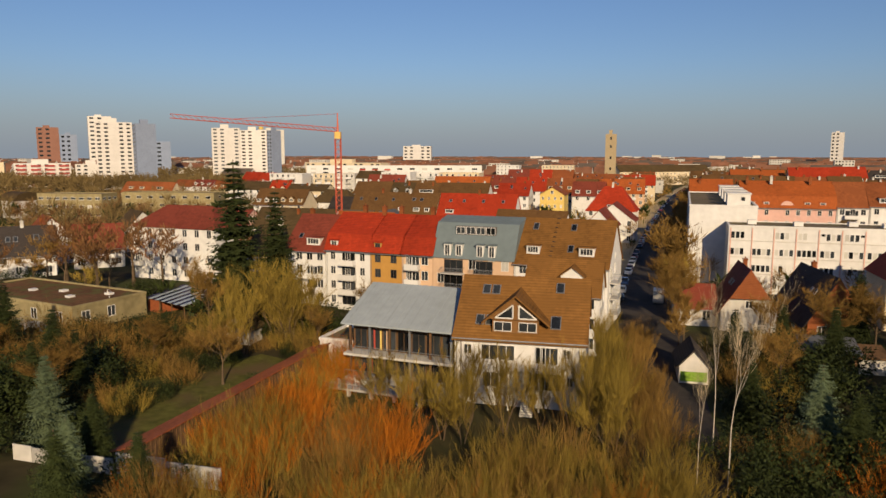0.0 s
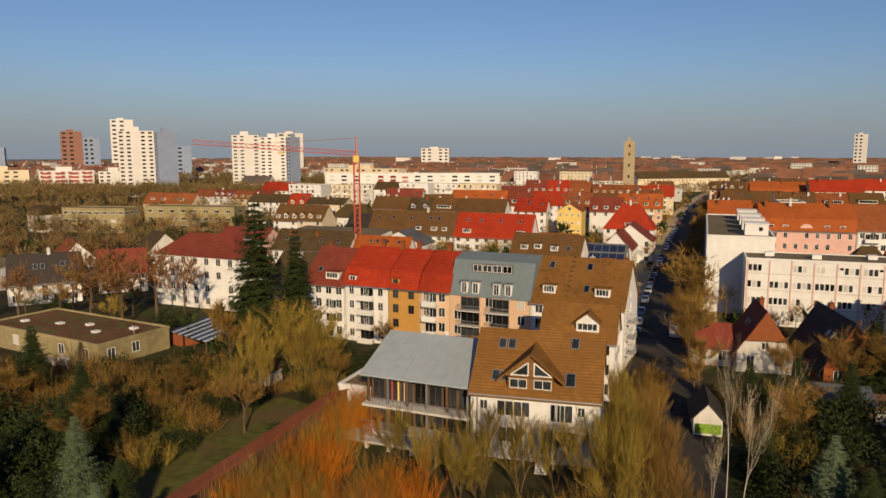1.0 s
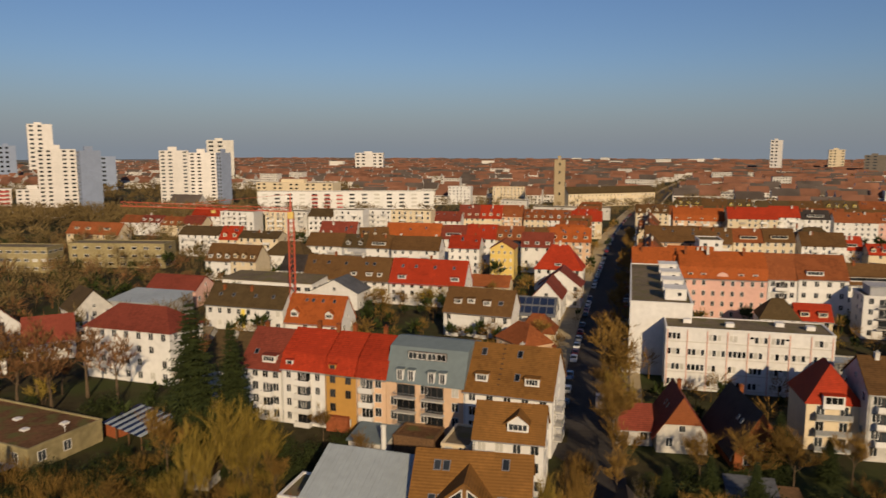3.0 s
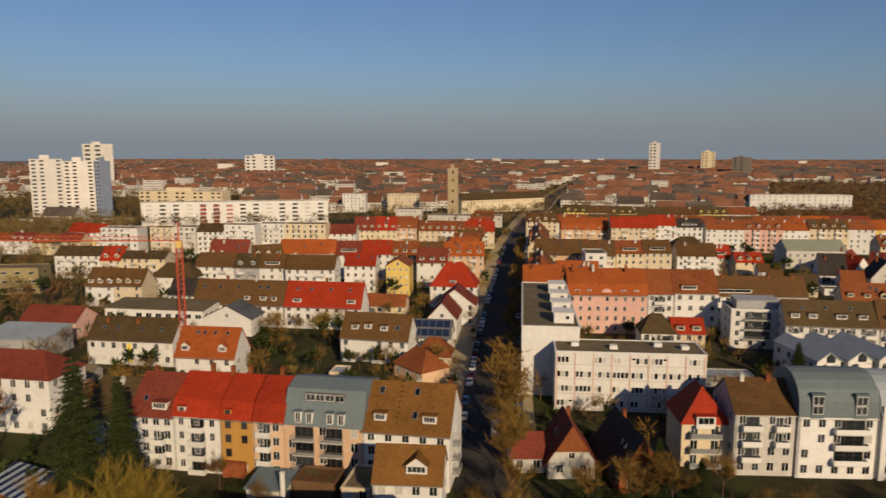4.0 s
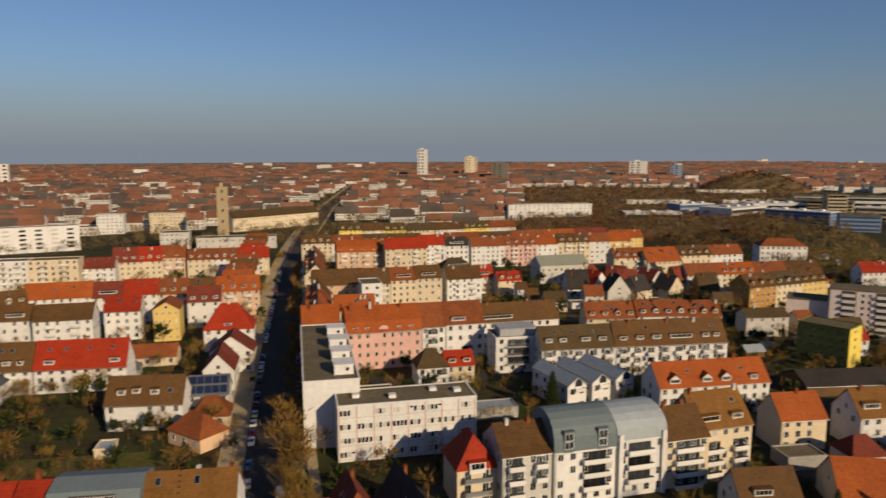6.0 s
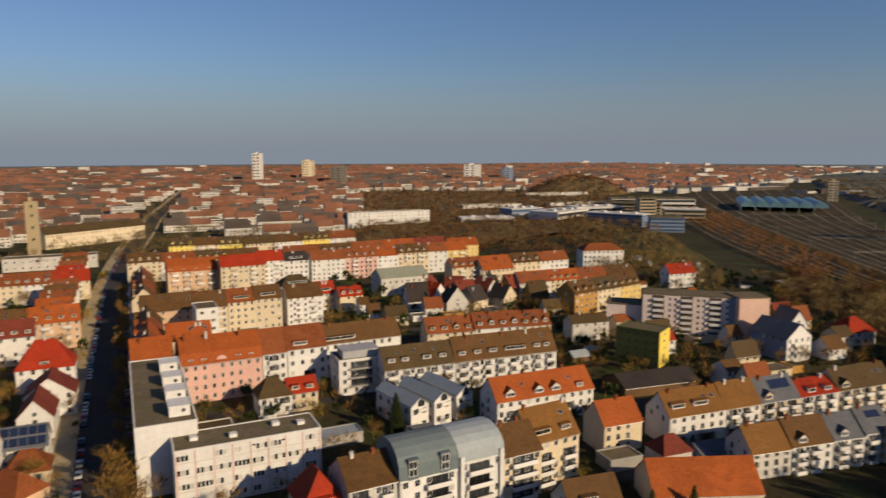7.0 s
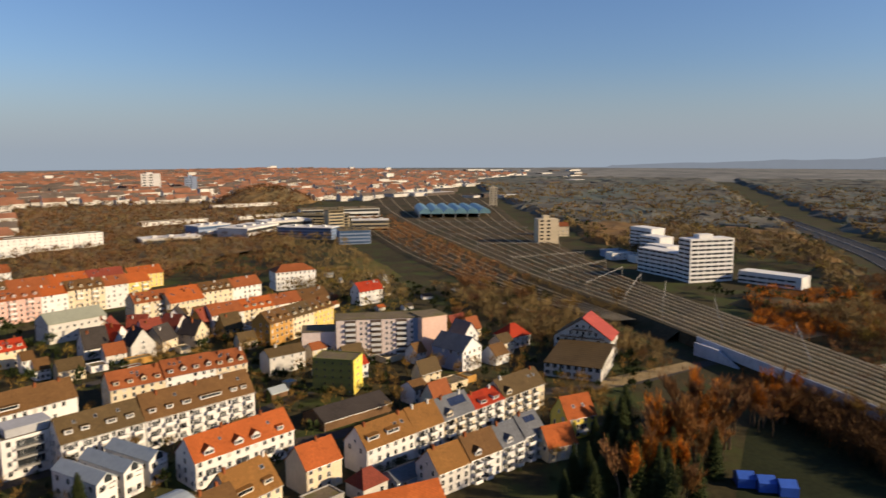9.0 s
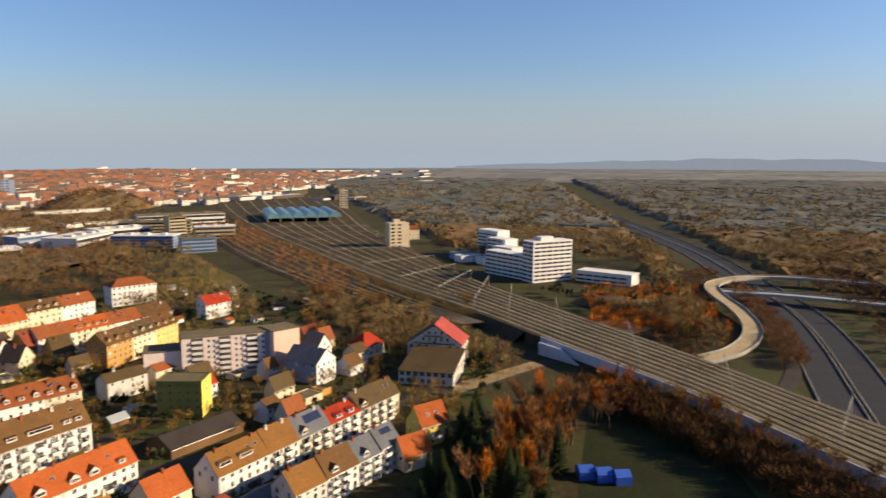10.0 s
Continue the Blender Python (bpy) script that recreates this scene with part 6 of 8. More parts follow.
for k in range(6):
    line = [a.lerp(b, (k + 0.5) / 6) for a, b in zip(SIDE_A, SIDE_B)]
    tr = thing("railway_track", "freight siding with worn rails", "railway track", None, "railway sidings")
    g = Geo()
    slab(g, line, -1.2, 1.2, 0.12, 0.15)
    part("sleeper_bed", g, SLEEPER, tr)
    for o in (-0.72, 0.72):
        g = Geo()
        slab(g, line, o - 0.15, o + 0.15, 0.32, 0.2)
        part("rail", g, RUSTY, tr)
# Sandy clearing, and a pale strip that paints sunlight on the underpass road.
for pts, lb in (([(403, -42), (425, -20), (452, -42), (428, -64)], "sandy clearing beside the tracks"), ([(288, 37), (297, 44), (341, 9), (335, 3)], "pale strip for the sunlit underpass road")):
    g = Geo()
    g.prism([(x, y, -0.3) for x, y in pts], (0, 0, 0.35))
    thing("pavement", lb, "pavement", geo=g, mats=material("sandy ground", (0.34, 0.25, 0.13), 0.95, 0.35, 0.5, 0.2), kind="structure")
# station hall with a row of glass barrels
st = thing("station_hall", "blue-roofed station hall of parallel vaults", "station", pose(965, 425, 0, 0, 0, -62))
for k in range(6):
    g = Geo()
    n = 8
    g.prism([(0 + k * 18 + 9 - 9 * math.cos(math.pi * i / n), 0, 7 + 8 * math.sin(math.pi * i / n)) for i in range(n + 1)], (0, 120, 0))
    part("vault", g, material("blue glazed vault", (0.16, 0.30, 0.36), 0.35, 0.2, 0.1, 0), st)
    g = Geo()
    g.box(k * 18, 0, 0, k * 18 + 0.8, 120, 7)
    part("arcade", g, CONCRETE, st)
# office tower and wings by the line
of = thing("office_tower", "white office tower with horizontal window bands", "office tower", pose(555, 20, 0, 0, 0, -52))
g = Geo()
g.box(0, 0, 0, 38, 15, 33)
g.box(10, 4, 33, 22, 11, 36)
part("wall", g, WHITE, of)
for f in range(10):
    for i in range(6):
        part("window", window_mesh(5.4, 1.5, STEEL, 4, False), None, of, pose(3.9 + i * 6.05, 0, 1.6 + f * 3.2))
    for i in range(2):
        part("window", window_mesh(6.4, 1.5, STEEL, 4, False), None, of, pose(0, 11.4 - i * 7.4, 1.6 + f * 3.2, 0, 0, -90))
for x, y, rot, wd, dd, hh, lb in ((585, 88, -124 + 180 - 4, 4, 4, 4, ""), (566, 26, 48, 50, 14, 20, "stepped white office wing"), (640, 44, 48, 26, 16, 16, "white terraced office wing"), (664, 52, 48, 26, 16, 21, "white terraced office wing"), (690, 62, 48, 30, 16, 26, "white terraced office wing"), (574, -14, -115, 46, 16, 9, "low glazed office wing")):
    if lb:
        ww = thing("office_wing", lb, "office wing", pose(x, y, 0, 0, 0, rot))
        g = Geo()
        sgn = 1 if rot > 0 else -1
        g.box(0, -dd if rot > 0 else 0, 0, wd, 0 if rot > 0 else dd, hh)
        part("wall", g, WHITE, ww)
        for f in range(int(hh / 3.3)):
            for i in range(int(wd / 7)):
                part("window", window_mesh(6.2, 1.5, STEEL, 4, False), None, ww, pose(wd - 3.6 - i * 7, 0, 1.3 + f * 3.3, 0, 0, 180) if rot > 0 else pose(3.6 + i * 7, 0, 1.3 + f * 3.3))
tower(735, 183, -60, 22, 18, 27, CREAM, "tan signal-box tower block", 3, floors=7)
tower(1235, 405, -70, 14, 14, 34, CREAM, "slim yellow signal tower", 2, floors=8)
house(810, 190, -60, 24, 14, 12, 16, CREAM, RUST, label="old plastered rail building", cols=5, floors=3, sides="")
BLUEGLASS = material("dark blue glazing", (0.05, 0.10, 0.19), 0.3, 0.25, 0.3, 0, coarse=0.05)
SANDWALL = plaster("sand-coloured render", (0.48, 0.39, 0.25))


def works(x, y, rot, w, d, h, wall, roof_mat, label, bands=3, glass=None):
    """A big flat-roofed works or office building with window bands on its front and side."""
    t = thing("office_block", label, "office block", pose(x, y, 0, 0, 0, rot))
    g = Geo()
    g.box(0, 0, 0, w, d, h)
    part("wall", g, wall, t)
    g = Geo()
    g.box(-0.6, -0.6, h, w + 0.6, d + 0.6, h + 0.7)
    for k in range(3):
        u = w * (0.2 + 0.28 * k)
        g.box(u, d * 0.35, h + 0.7, u + w * 0.08, d * 0.6, h + 2.6)
    part("roof", g, roof_mat, t)
    for f in range(bands):
        z = h * (f + 0.3) / bands
        g = Geo()
        g.box(0.8, -0.15, z, w - 0.8, 0.1, z + h / bands * 0.5)
        for i in range(int(w / 5)):
            g.box(0.8 + i * 5, -0.3, z, 1.2 + i * 5, -0.14, z + h / bands * 0.5)
        part("window_band", g, glass or GLASS, t)
        g = Geo()
        g.box(w - 0.1, 0.8, z, w + 0.15, d - 0.8, z + h / bands * 0.5)
        part("window_band", g, glass or GLASS, t)
    return t


works(648, 494, 4, 66, 40, 13, WHITE, FARLIGHT, "white hall under a pale sloping roof", 2)
works(706, 510, -30, 60, 34, 15, FARLIGHT, FARLIGHT, "large pale hall beside the glazed offices", 2)
works(678, 476, -79, 66, 24, 13, BLUEGREY, FARLIGHT, "long blue-glazed office building", 4, BLUEGLASS)
works(656, 381, -53, 34, 24, 15, BLUEGREY, GRAVEL, "blue-glazed cube of offices", 4, BLUEGLASS)
works(640, 556, -15, 44, 26, 14, BLUEGREY, FARLIGHT, "blue-grey office building with window bands", 3, BLUEGLASS)
works(790, 545, -64, 86, 30, 15, SANDWALL, GRAVEL, "long sand-coloured office range with window bands", 4)
works(752, 452, -40, 20, 18, 27, SANDWALL, GRAVEL, "sand-coloured stair tower of the offices", 7)
works(770, 430, -60, 46, 20, 14, SANDWALL, FARLIGHT, "low sand-coloured annexe beside the offices", 3)
works(900, 590, -50, 120, 34, 13, FARLIGHT, GRAVEL, "long pale goods hall by the sidings", 2)
works(560, 560, -35, 60, 26, 8, OFFWHITE, FARLIGHT, "low white hall among the trees", 1)
for i, (x, y) in enumerate(((650, 92), (668, 100), (640, 70))):
    house(x, y, -50, 22, 12, 6, 6, (WHITE, BLUEGREY, WHITE)[i], SHEET, roof="flat", cols=4, floors=2, label="small depot with a flat roof", name="depot", category="depot", sides="")

# ---- motorway and ramps ----
MWAY = smooth([(150, -105, -0.2), (240, -118, -0.2), (320, -131, -0.2), (400, -144, -0.2), (480, -152, -0.2), (560, -150, -0.2), (720, -142, -0.2), (840, -126, -0.2), (1200, -60, -0.2)], 5)
for a, b in ((-16, -2), (2, 16)):
    g = Geo()
    slab(g, MWAY, a, b, 0.3, 0.3)
    thing("motorway", "grey motorway carriageway", "road", geo=g, mats=material("worn motorway asphalt", (0.042, 0.044, 0.05), 0.85, 0.2, 0.3, 0.05), kind="structure")
for o in (-16.6, -1.2, 0.9, 16.2):
    g = Geo()
    slab(g, MWAY, o, o + 0.3, 1.0, 0.8)
    thing("crash_barrier", "pale metal crash barrier along the motorway", "barrier", geo=g, mats=CONCRETE)
RAMP = smooth([(346, -60, 1.0), (354, -72, 1.1), (362, -82, 1.4), (373, -93, 1.9), (396, -106, 2.8), (426, -113, 4), (461, -113, 5.2), (498, -109, 6.2), (530, -110, 6.7), (553, -121, 7), (576, -148, 7), (580, -178, 7), (571, -210, 7), (545, -290, 6)], 5)
g = Geo()
slab(g, RAMP, -5, 5, 0.0, 1.2)
rm = thing("ramp_bridge", "curved concrete flyover ramp", "bridge", kind="structure")
part("deck", g, CONCRETE, rm)
g = Geo()
slab(g, RAMP, -4.4, 4.4, 0.02, 0.03)
part("carriageway", g, PAVING, rm)
for o in (-5.2, 4.9):
    g = Geo()
    slab(g, RAMP, o, o + 0.3, 0.95, 1.4)
    part("parapet", g, CONCRETE, rm)
for i in range(4, len(RAMP) - 2, 4):
    g = Geo()
    p = RAMP[i]
    if p.z > 3.0:
        g.tube((p.x, p.y, -0.2), (p.x, p.y, p.z - 1.2), 0.9, 0.9, 8)
        part("pier", g, CONCRETE, rm)
RAMP2 = smooth([(300, -95, 0), (360, -118, 0.3), (430, -128, 0.3), (500, -126, 0.3), (560, -118, 0.3)], 5)
g = Geo()
slab(g, RAMP2, -3.5, 3.5, 0.1, 0.3)
thing("slip_road", "narrow slip road beside the motorway", "road", geo=g, mats=ASPHALT, kind="structure")
OVER = smooth([(520, -110, 5.5), (512, -150, 6), (500, -185, 6), (480, -240, 5)], 5)
g = Geo()
slab(g, OVER, -6, 6, 0, 1.0)
for o in (-6.2, 5.9):
    slab(g, OVER, o, o + 0.3, 0.9, 1.2)
thing("overpass", "concrete road bridge over the motorway", "bridge", geo=g, mats=CONCRETE, kind="structure")
# far plain, a flat backdrop with haze painted into its material
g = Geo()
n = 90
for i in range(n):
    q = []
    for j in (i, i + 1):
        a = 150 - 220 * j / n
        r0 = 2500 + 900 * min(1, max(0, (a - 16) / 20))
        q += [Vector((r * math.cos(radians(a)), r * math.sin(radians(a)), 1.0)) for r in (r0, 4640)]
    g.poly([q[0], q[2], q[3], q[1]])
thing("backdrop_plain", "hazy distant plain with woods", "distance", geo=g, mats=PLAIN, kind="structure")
# far hills, their haze put into the material as a glow
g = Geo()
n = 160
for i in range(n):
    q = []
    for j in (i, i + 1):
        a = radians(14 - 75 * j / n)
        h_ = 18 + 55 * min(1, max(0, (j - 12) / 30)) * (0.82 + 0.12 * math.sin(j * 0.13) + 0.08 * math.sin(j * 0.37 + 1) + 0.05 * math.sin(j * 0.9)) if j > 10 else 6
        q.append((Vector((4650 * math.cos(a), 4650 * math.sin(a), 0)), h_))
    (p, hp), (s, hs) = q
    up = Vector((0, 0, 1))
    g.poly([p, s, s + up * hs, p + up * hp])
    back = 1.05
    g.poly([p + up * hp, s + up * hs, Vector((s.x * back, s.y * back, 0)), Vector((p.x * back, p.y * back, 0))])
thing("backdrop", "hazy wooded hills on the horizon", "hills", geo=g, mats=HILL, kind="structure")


# ---- sheds and garages in the courtyards ----
orng = random.Random(21)
for k in range(64):
    x, y = orng.uniform(-60, 240), orng.uniform(140, 330)
    w_, d_ = orng.uniform(4, 10), orng.uniform(3.5, 6)
    a = radians(-20)
    if all(free(x + math.cos(a) * i * w_ / 2 - math.sin(a) * j * d_ / 2, y + math.sin(a) * i * w_ / 2 + math.cos(a) * j * d_ / 2, 1.0) for i in range(3) for j in range(3)):
        house(x, y, -20, w_, d_, 2.5, 2.5 if k % 2 else 4.2, orng.choice((OFFWHITE, CONCRETE, WOOD, CREAM)), orng.choice((GRAVEL, UMBER, RUST, SLATE, SHEET, RUST)), roof="flat" if k % 2 else "gable", cols=None, name="outbuilding", category="outbuilding",
              label=("flat-roofed garage in a courtyard" if k % 2 else "small pitched-roof shed in a courtyard"), group="courtyard outbuildings")
for k in range(46):
    x, y = orng.uniform(370, 505), orng.uniform(165, 300)
    w_, d_ = orng.uniform(3, 7), orng.uniform(3, 5)
    if free(x, y, 4) and y > 0.9 * x - 205:
        house(x, y, orng.uniform(-50, 10), w_, d_, 2.3, 3.6, orng.choice((OFFWHITE, WHITE, WOOD, BLUEGREY, CREAM)), orng.choice((RUST, SLATE, SHEET, ORANGE, DARK)), cols=None, name="garden_shed", category="shed", label="small allotment shed with a pitched roof", group="allotment sheds")
for k in range(110):
    x, y = orng.uniform(195, 350), orng.uniform(85, 285)
    w_, d_ = orng.uniform(5, 12), orng.uniform(5, 9)
    a = radians(-24)
    if all(free(x + math.cos(a) * i * w_ / 2 - math.sin(a) * j * d_ / 2, y + math.sin(a) * i * w_ / 2 + math.cos(a) * j * d_ / 2, 1.5) for i in range(3) for j in range(3)):
        low = k % 3 == 0
        house(x, y, -24, w_, d_, 2.6 if low else orng.uniform(4.5, 7), 2.6 if low else orng.uniform(8.5, 11), orng.choice((OFFWHITE, CREAM, WHITE, WHITE, OCHRE)), GRAVEL if low else orng.choice((UMBER, RUST, DARKRED, BROWN, RED)), roof="flat" if low else "gable",
              cols=None if low else 3, name="outbuilding" if low else "house", category="outbuilding" if low else "house", label="flat-roofed garage in a courtyard" if low else "small courtyard house with a tiled roof", group="courtyard outbuildings" if low else "small courtyard houses", sides="r")
# ---- trees ----
def strip(g, p, v, wd, rng, m=0):
    """One thin twig: a narrow triangle from p along v."""
    s = v.cross(Vector((rng.uniform(-1, 1), rng.uniform(-1, 1), rng.uniform(-1, 1)))).normalized() * wd
    g.poly([p - s, p + s, p + v], m)


def bare_meshes(seed, h, spread, twigs=900, upright=0.5, wd=0.045, trunk=0.3, stems=1, low=0.25, fine=4):
    """Trunk with forking limbs, and a crown of fine twigs."""
    rng = random.Random(seed)
    t, c = Geo(), Geo()
    tips = []

    def limb(p, v, length, r, depth):
        n = 3 if depth < 2 else 2
        for k in range(n):
            q = p + v * (length / n)
            if depth < fine:
                t.tube(p, q, r, r * 0.8, 5 if depth < 2 else 3)
            p, r = q, r * 0.8
            v = (v + Vector((rng.uniform(-1, 1), rng.uniform(-1, 1), rng.uniform(-0.3, 0.6))) * 0.22).normalized()
            if depth > 1:
                tips.append((p.copy(), v.copy(), length))
            if depth < 4 and (k or depth):
                for _ in range(2 if depth < 3 else 1):
                    a = rng.uniform(0, 2 * math.pi)
                    side = Vector((math.cos(a), math.sin(a), rng.uniform(-0.1, 0.8) * upright * 2)).normalized()
                    limb(p.copy(), (v * (0.4 + upright) + side * spread * rng.uniform(0.8, 1.5)).normalized(), length * rng.uniform(0.5, 0.8), r * 0.6, depth + 1)
    for k in range(stems):
        a = 2 * math.pi * k / stems
        lean = 0.0 if stems == 1 else 0.28
        p = Vector((0.3 * math.cos(a), 0.3 * math.sin(a), 0)) if stems > 1 else Vector((0, 0, 0))
        base = h * low if stems == 1 else 0.05
        v = Vector((lean * math.cos(a), lean * math.sin(a), 1)).normalized()
        if base > 0.2:
            t.tube(p, p + v * base, trunk, trunk * 0.85, 7)
        limb(p + v * base, v, h * 0.42, trunk * (0.8 if stems == 1 else 0.45), 0 if stems == 1 else 1)
    rng.shuffle(tips)
    for i in range(twigs):
        p, v, ln = tips[i % len(tips)]
        w = (v * 0.9 + Vector((rng.uniform(-1, 1), rng.uniform(-1, 1), rng.uniform(-0.4, 0.9) + upright * 0.5)) * 0.75).normalized() * rng.uniform(0.6, 1.5) * h * 0.11
        q = p - v * rng.uniform(0, ln * 0.4)
        strip(c, q, w, wd * rng.uniform(0.5, 1.1), rng)
    return t, c


def shrub_mesh(seed, h, r, n=46, wd=0.03):
    """A leafless shrub: leaning stems of uneven height that fork into sprays of fine twigs."""
    rng = random.Random(seed)
    g = Geo()
    for _ in range(n):
        a, k = rng.uniform(0, 6.283), rng.random() ** 0.55
        foot = Vector((math.cos(a) * r * k * 0.75, math.sin(a) * r * k * 0.75, 0))
        hh = h * (1 - 0.45 * k * k) * rng.choice((0.45, 0.65, 0.8, 0.95, 1.1)) * rng.uniform(0.85, 1.1)
        v = Vector((math.cos(a) * 0.5 * k + rng.uniform(-0.3, 0.3), math.sin(a) * 0.5 * k + rng.uniform(-0.3, 0.3), 1)).normalized()
        p = foot
        for step in range(4):
            q = p + v * (hh / 4)
            strip(g, p, (q - p) * 1.25, wd * (1.5 - 0.25 * step), rng)
            v = (v + Vector((rng.uniform(-1, 1), rng.uniform(-1, 1), 0.3)) * 0.16).normalized()
            for _ in range(1 if step == 0 else 7):
                o = p.lerp(q, rng.random())
                w = (v * 1.1 + Vector((rng.uniform(-1, 1), rng.uniform(-1, 1), rng.uniform(0, 0.8))) * 0.7).normalized() * hh * rng.uniform(0.15, 0.36)
                strip(g, o, w, wd * rng.uniform(0.5, 0.9), rng)
                strip(g, o + w * 0.5, (w + Vector((rng.uniform(-1, 1), rng.uniform(-1, 1), rng.uniform(-0.3, 0.8))) * hh * 0.12) * 0.6, wd * 0.5, rng)
            p = q
    return g


def conifer_meshes(seed, h, r, whorls=34):
    rng = random.Random(seed)
    t, c = Geo(), Geo()
    t.tube((0, 0, 0), (0, 0, h * 0.97), r * 0.09, 0.03, 6)
    for k in range(whorls):
        z = h * (0.06 + 0.92 * (k + rng.uniform(-0.3, 0.3)) / whorls)
        ln = r * (1 - k / whorls) ** 0.85 * rng.uniform(0.72, 1.12) + 0.2
        n = 9 if k < whorls * 0.6 else 6
        for i in range(n):
            a = 2 * math.pi * (i + rng.random() * 0.7) / n
            d = Vector((math.cos(a), math.sin(a), rng.uniform(-0.5, -0.15)))
            s = Vector((-math.sin(a), math.cos(a), 0))
            m = 7
            for j in range(m):
                f = (j + 0.6) / m
                p = Vector((0, 0, z)) + d * ln * f + Vector((0, 0, 0.28 * ln * f * f))
                w = ln * 0.34 * (1.05 - f) + 0.12
                for sg in (-1, 1):
                    v = (s * sg * 1.0 + d * 0.8 + Vector((0, 0, rng.uniform(-0.5, 0.1)))) * w * rng.uniform(0.7, 1.2)
                    q = v.cross(Vector((0, 0, 1))).normalized() * w * 0.22
                    c.poly([p - q, p + q, p + v])
                    if j % 2 == 0:
                        c.poly([p, p + v * 0.5 + Vector((0, 0, -0.35 * w)), p + v + q])
    return t, c


def leafy_mesh(seed, rx, ry, h, n=1000, leaf=0.34):
    """An evergreen bush or hedge: many small leaves over lumps."""
    rng = random.Random(seed)
    g = Geo()
    lumps = [(Vector((rng.uniform(-0.6, 0.6) * rx, rng.uniform(-0.6, 0.6) * ry, rng.uniform(0.3, 0.7) * h)), rng.uniform(0.28, 0.5)) for _ in range(9)]
    for _ in range(n):
        c, s = rng.choice(lumps)
        d = Vector((rng.gauss(0, 1), rng.gauss(0, 1), rng.gauss(0, 1) * 0.9)).normalized() * rng.uniform(0.75, 1.05)
        p = c + Vector((d.x * rx * s, d.y * ry * s, d.z * h * s))
        p.z = max(p.z, 0.05)
        a = Vector((rng.uniform(-1, 1), rng.uniform(-1, 1), rng.uniform(-1, 1))).normalized() * leaf
        b = a.cross(d).normalized() * leaf * 0.8
        g.poly([p - a * 0.5, p + b * 0.5, p + a * 0.6 + d * 0.1])
    return g


PROTO = {}


def tree_proto(key, label, t, c, bark, twig, name="tree", category="tree"):
    root = thing(name, label, category, pose(0, 0, 0))
    part("trunk", t, bark, root)
    part("crown", c, twig, root)
    PROTO[key] = root


for k in range(3):
    tree_proto(("brown", k), "bare brown winter tree", *bare_meshes(10 + k, 10, 0.72, 4200, 0.55, wd=0.02, trunk=0.2, low=0.14), BARK, TWIG_BROWN)
    tree_proto(("olive", k), "bare olive-tinged winter tree", *bare_meshes(20 + k, 10, 0.6, 4200, 0.85, stems=3, wd=0.02, trunk=0.22), BARK, TWIG_OLIVE)
    tree_proto(("brown far", k), "bare brown winter tree", *bare_meshes(10 + k, 10, 0.8, 620, 0.45, wd=0.10, fine=2), BARK, TWIG_BROWN)
    tree_proto(("olive far", k), "bare olive-tinged winter tree", *bare_meshes(20 + k, 10, 0.75, 620, 0.6, stems=3, wd=0.10, fine=2), BARK, TWIG_OLIVE)
    tree_proto(("russet far", k), "bare russet winter tree", *bare_meshes(30 + k, 10, 0.7, 620, 0.55, wd=0.10, fine=2), BARK, TWIG_RED)
    tree_proto(("russet", k), "bare russet winter tree", *bare_meshes(30 + k, 10, 0.7, 3200, 0.55, wd=0.026, trunk=0.2, low=0.16), BARK, TWIG_RED)
    tree_proto(("orange", k), "tree with orange-brown winter twigs", *bare_meshes(50 + k, 10, 0.5, 1400, 0.9, wd=0.055), BARK, TWIG_ORANGE)
for k in range(2):
    tree_proto(("birch", k), "slender birch with pale bark", *bare_meshes(40 + k, 10, 0.34, 520, 0.75, 0.012, 0.085, 1, 0.3, fine=2), BIRCH, TWIG_PALE)
    tree_proto(("fir", k), "tall dark green fir", *conifer_meshes(60 + k, 10, 2.6), BARK, NEEDLE)
    tree_proto(("bluefir", k), "small blue-green garden spruce", *conifer_meshes(70 + k, 10, 3.4), BARK, BLUENEEDLE)
for k in range(3):
    tree_proto(("larch", k), "slender orange-brown tree in winter", *bare_meshes(77 + k, 10, 0.42, 800, 1.0, wd=0.075, fine=2, low=0.12), BARK, (LARCH, TWIG_RED, TWIG_ORANGE)[k])
tree_proto(("cypress", 0), "dark slender garden conifer", *conifer_meshes(75, 10, 1.6, 26), BARK, NEEDLE)
for k in range(3):
    for nm, mt in (("orange", TWIG_ORANGE), ("olive", TWIG_OLIVE), ("brown", TWIG_BROWN)):
        root = thing("shrub", "dense %s leafless winter shrub" % nm, "shrub", pose(0, 0, 0), geo=shrub_mesh(80 + k, 5, 3.0, 84, 0.017), mats=mt)
        PROTO[("s" + nm, k)] = root
    root = thing("bush", "dense dark evergreen bush", "bush", pose(0, 0, 0), geo=leafy_mesh(90 + k, 3, 3, 4), mats=LEAF)
    PROTO[("bush", k)] = root
USED = set()
SPOTS, REST = [], []      # bushes of their own, and the rest that is joined
trng = random.Random(77)


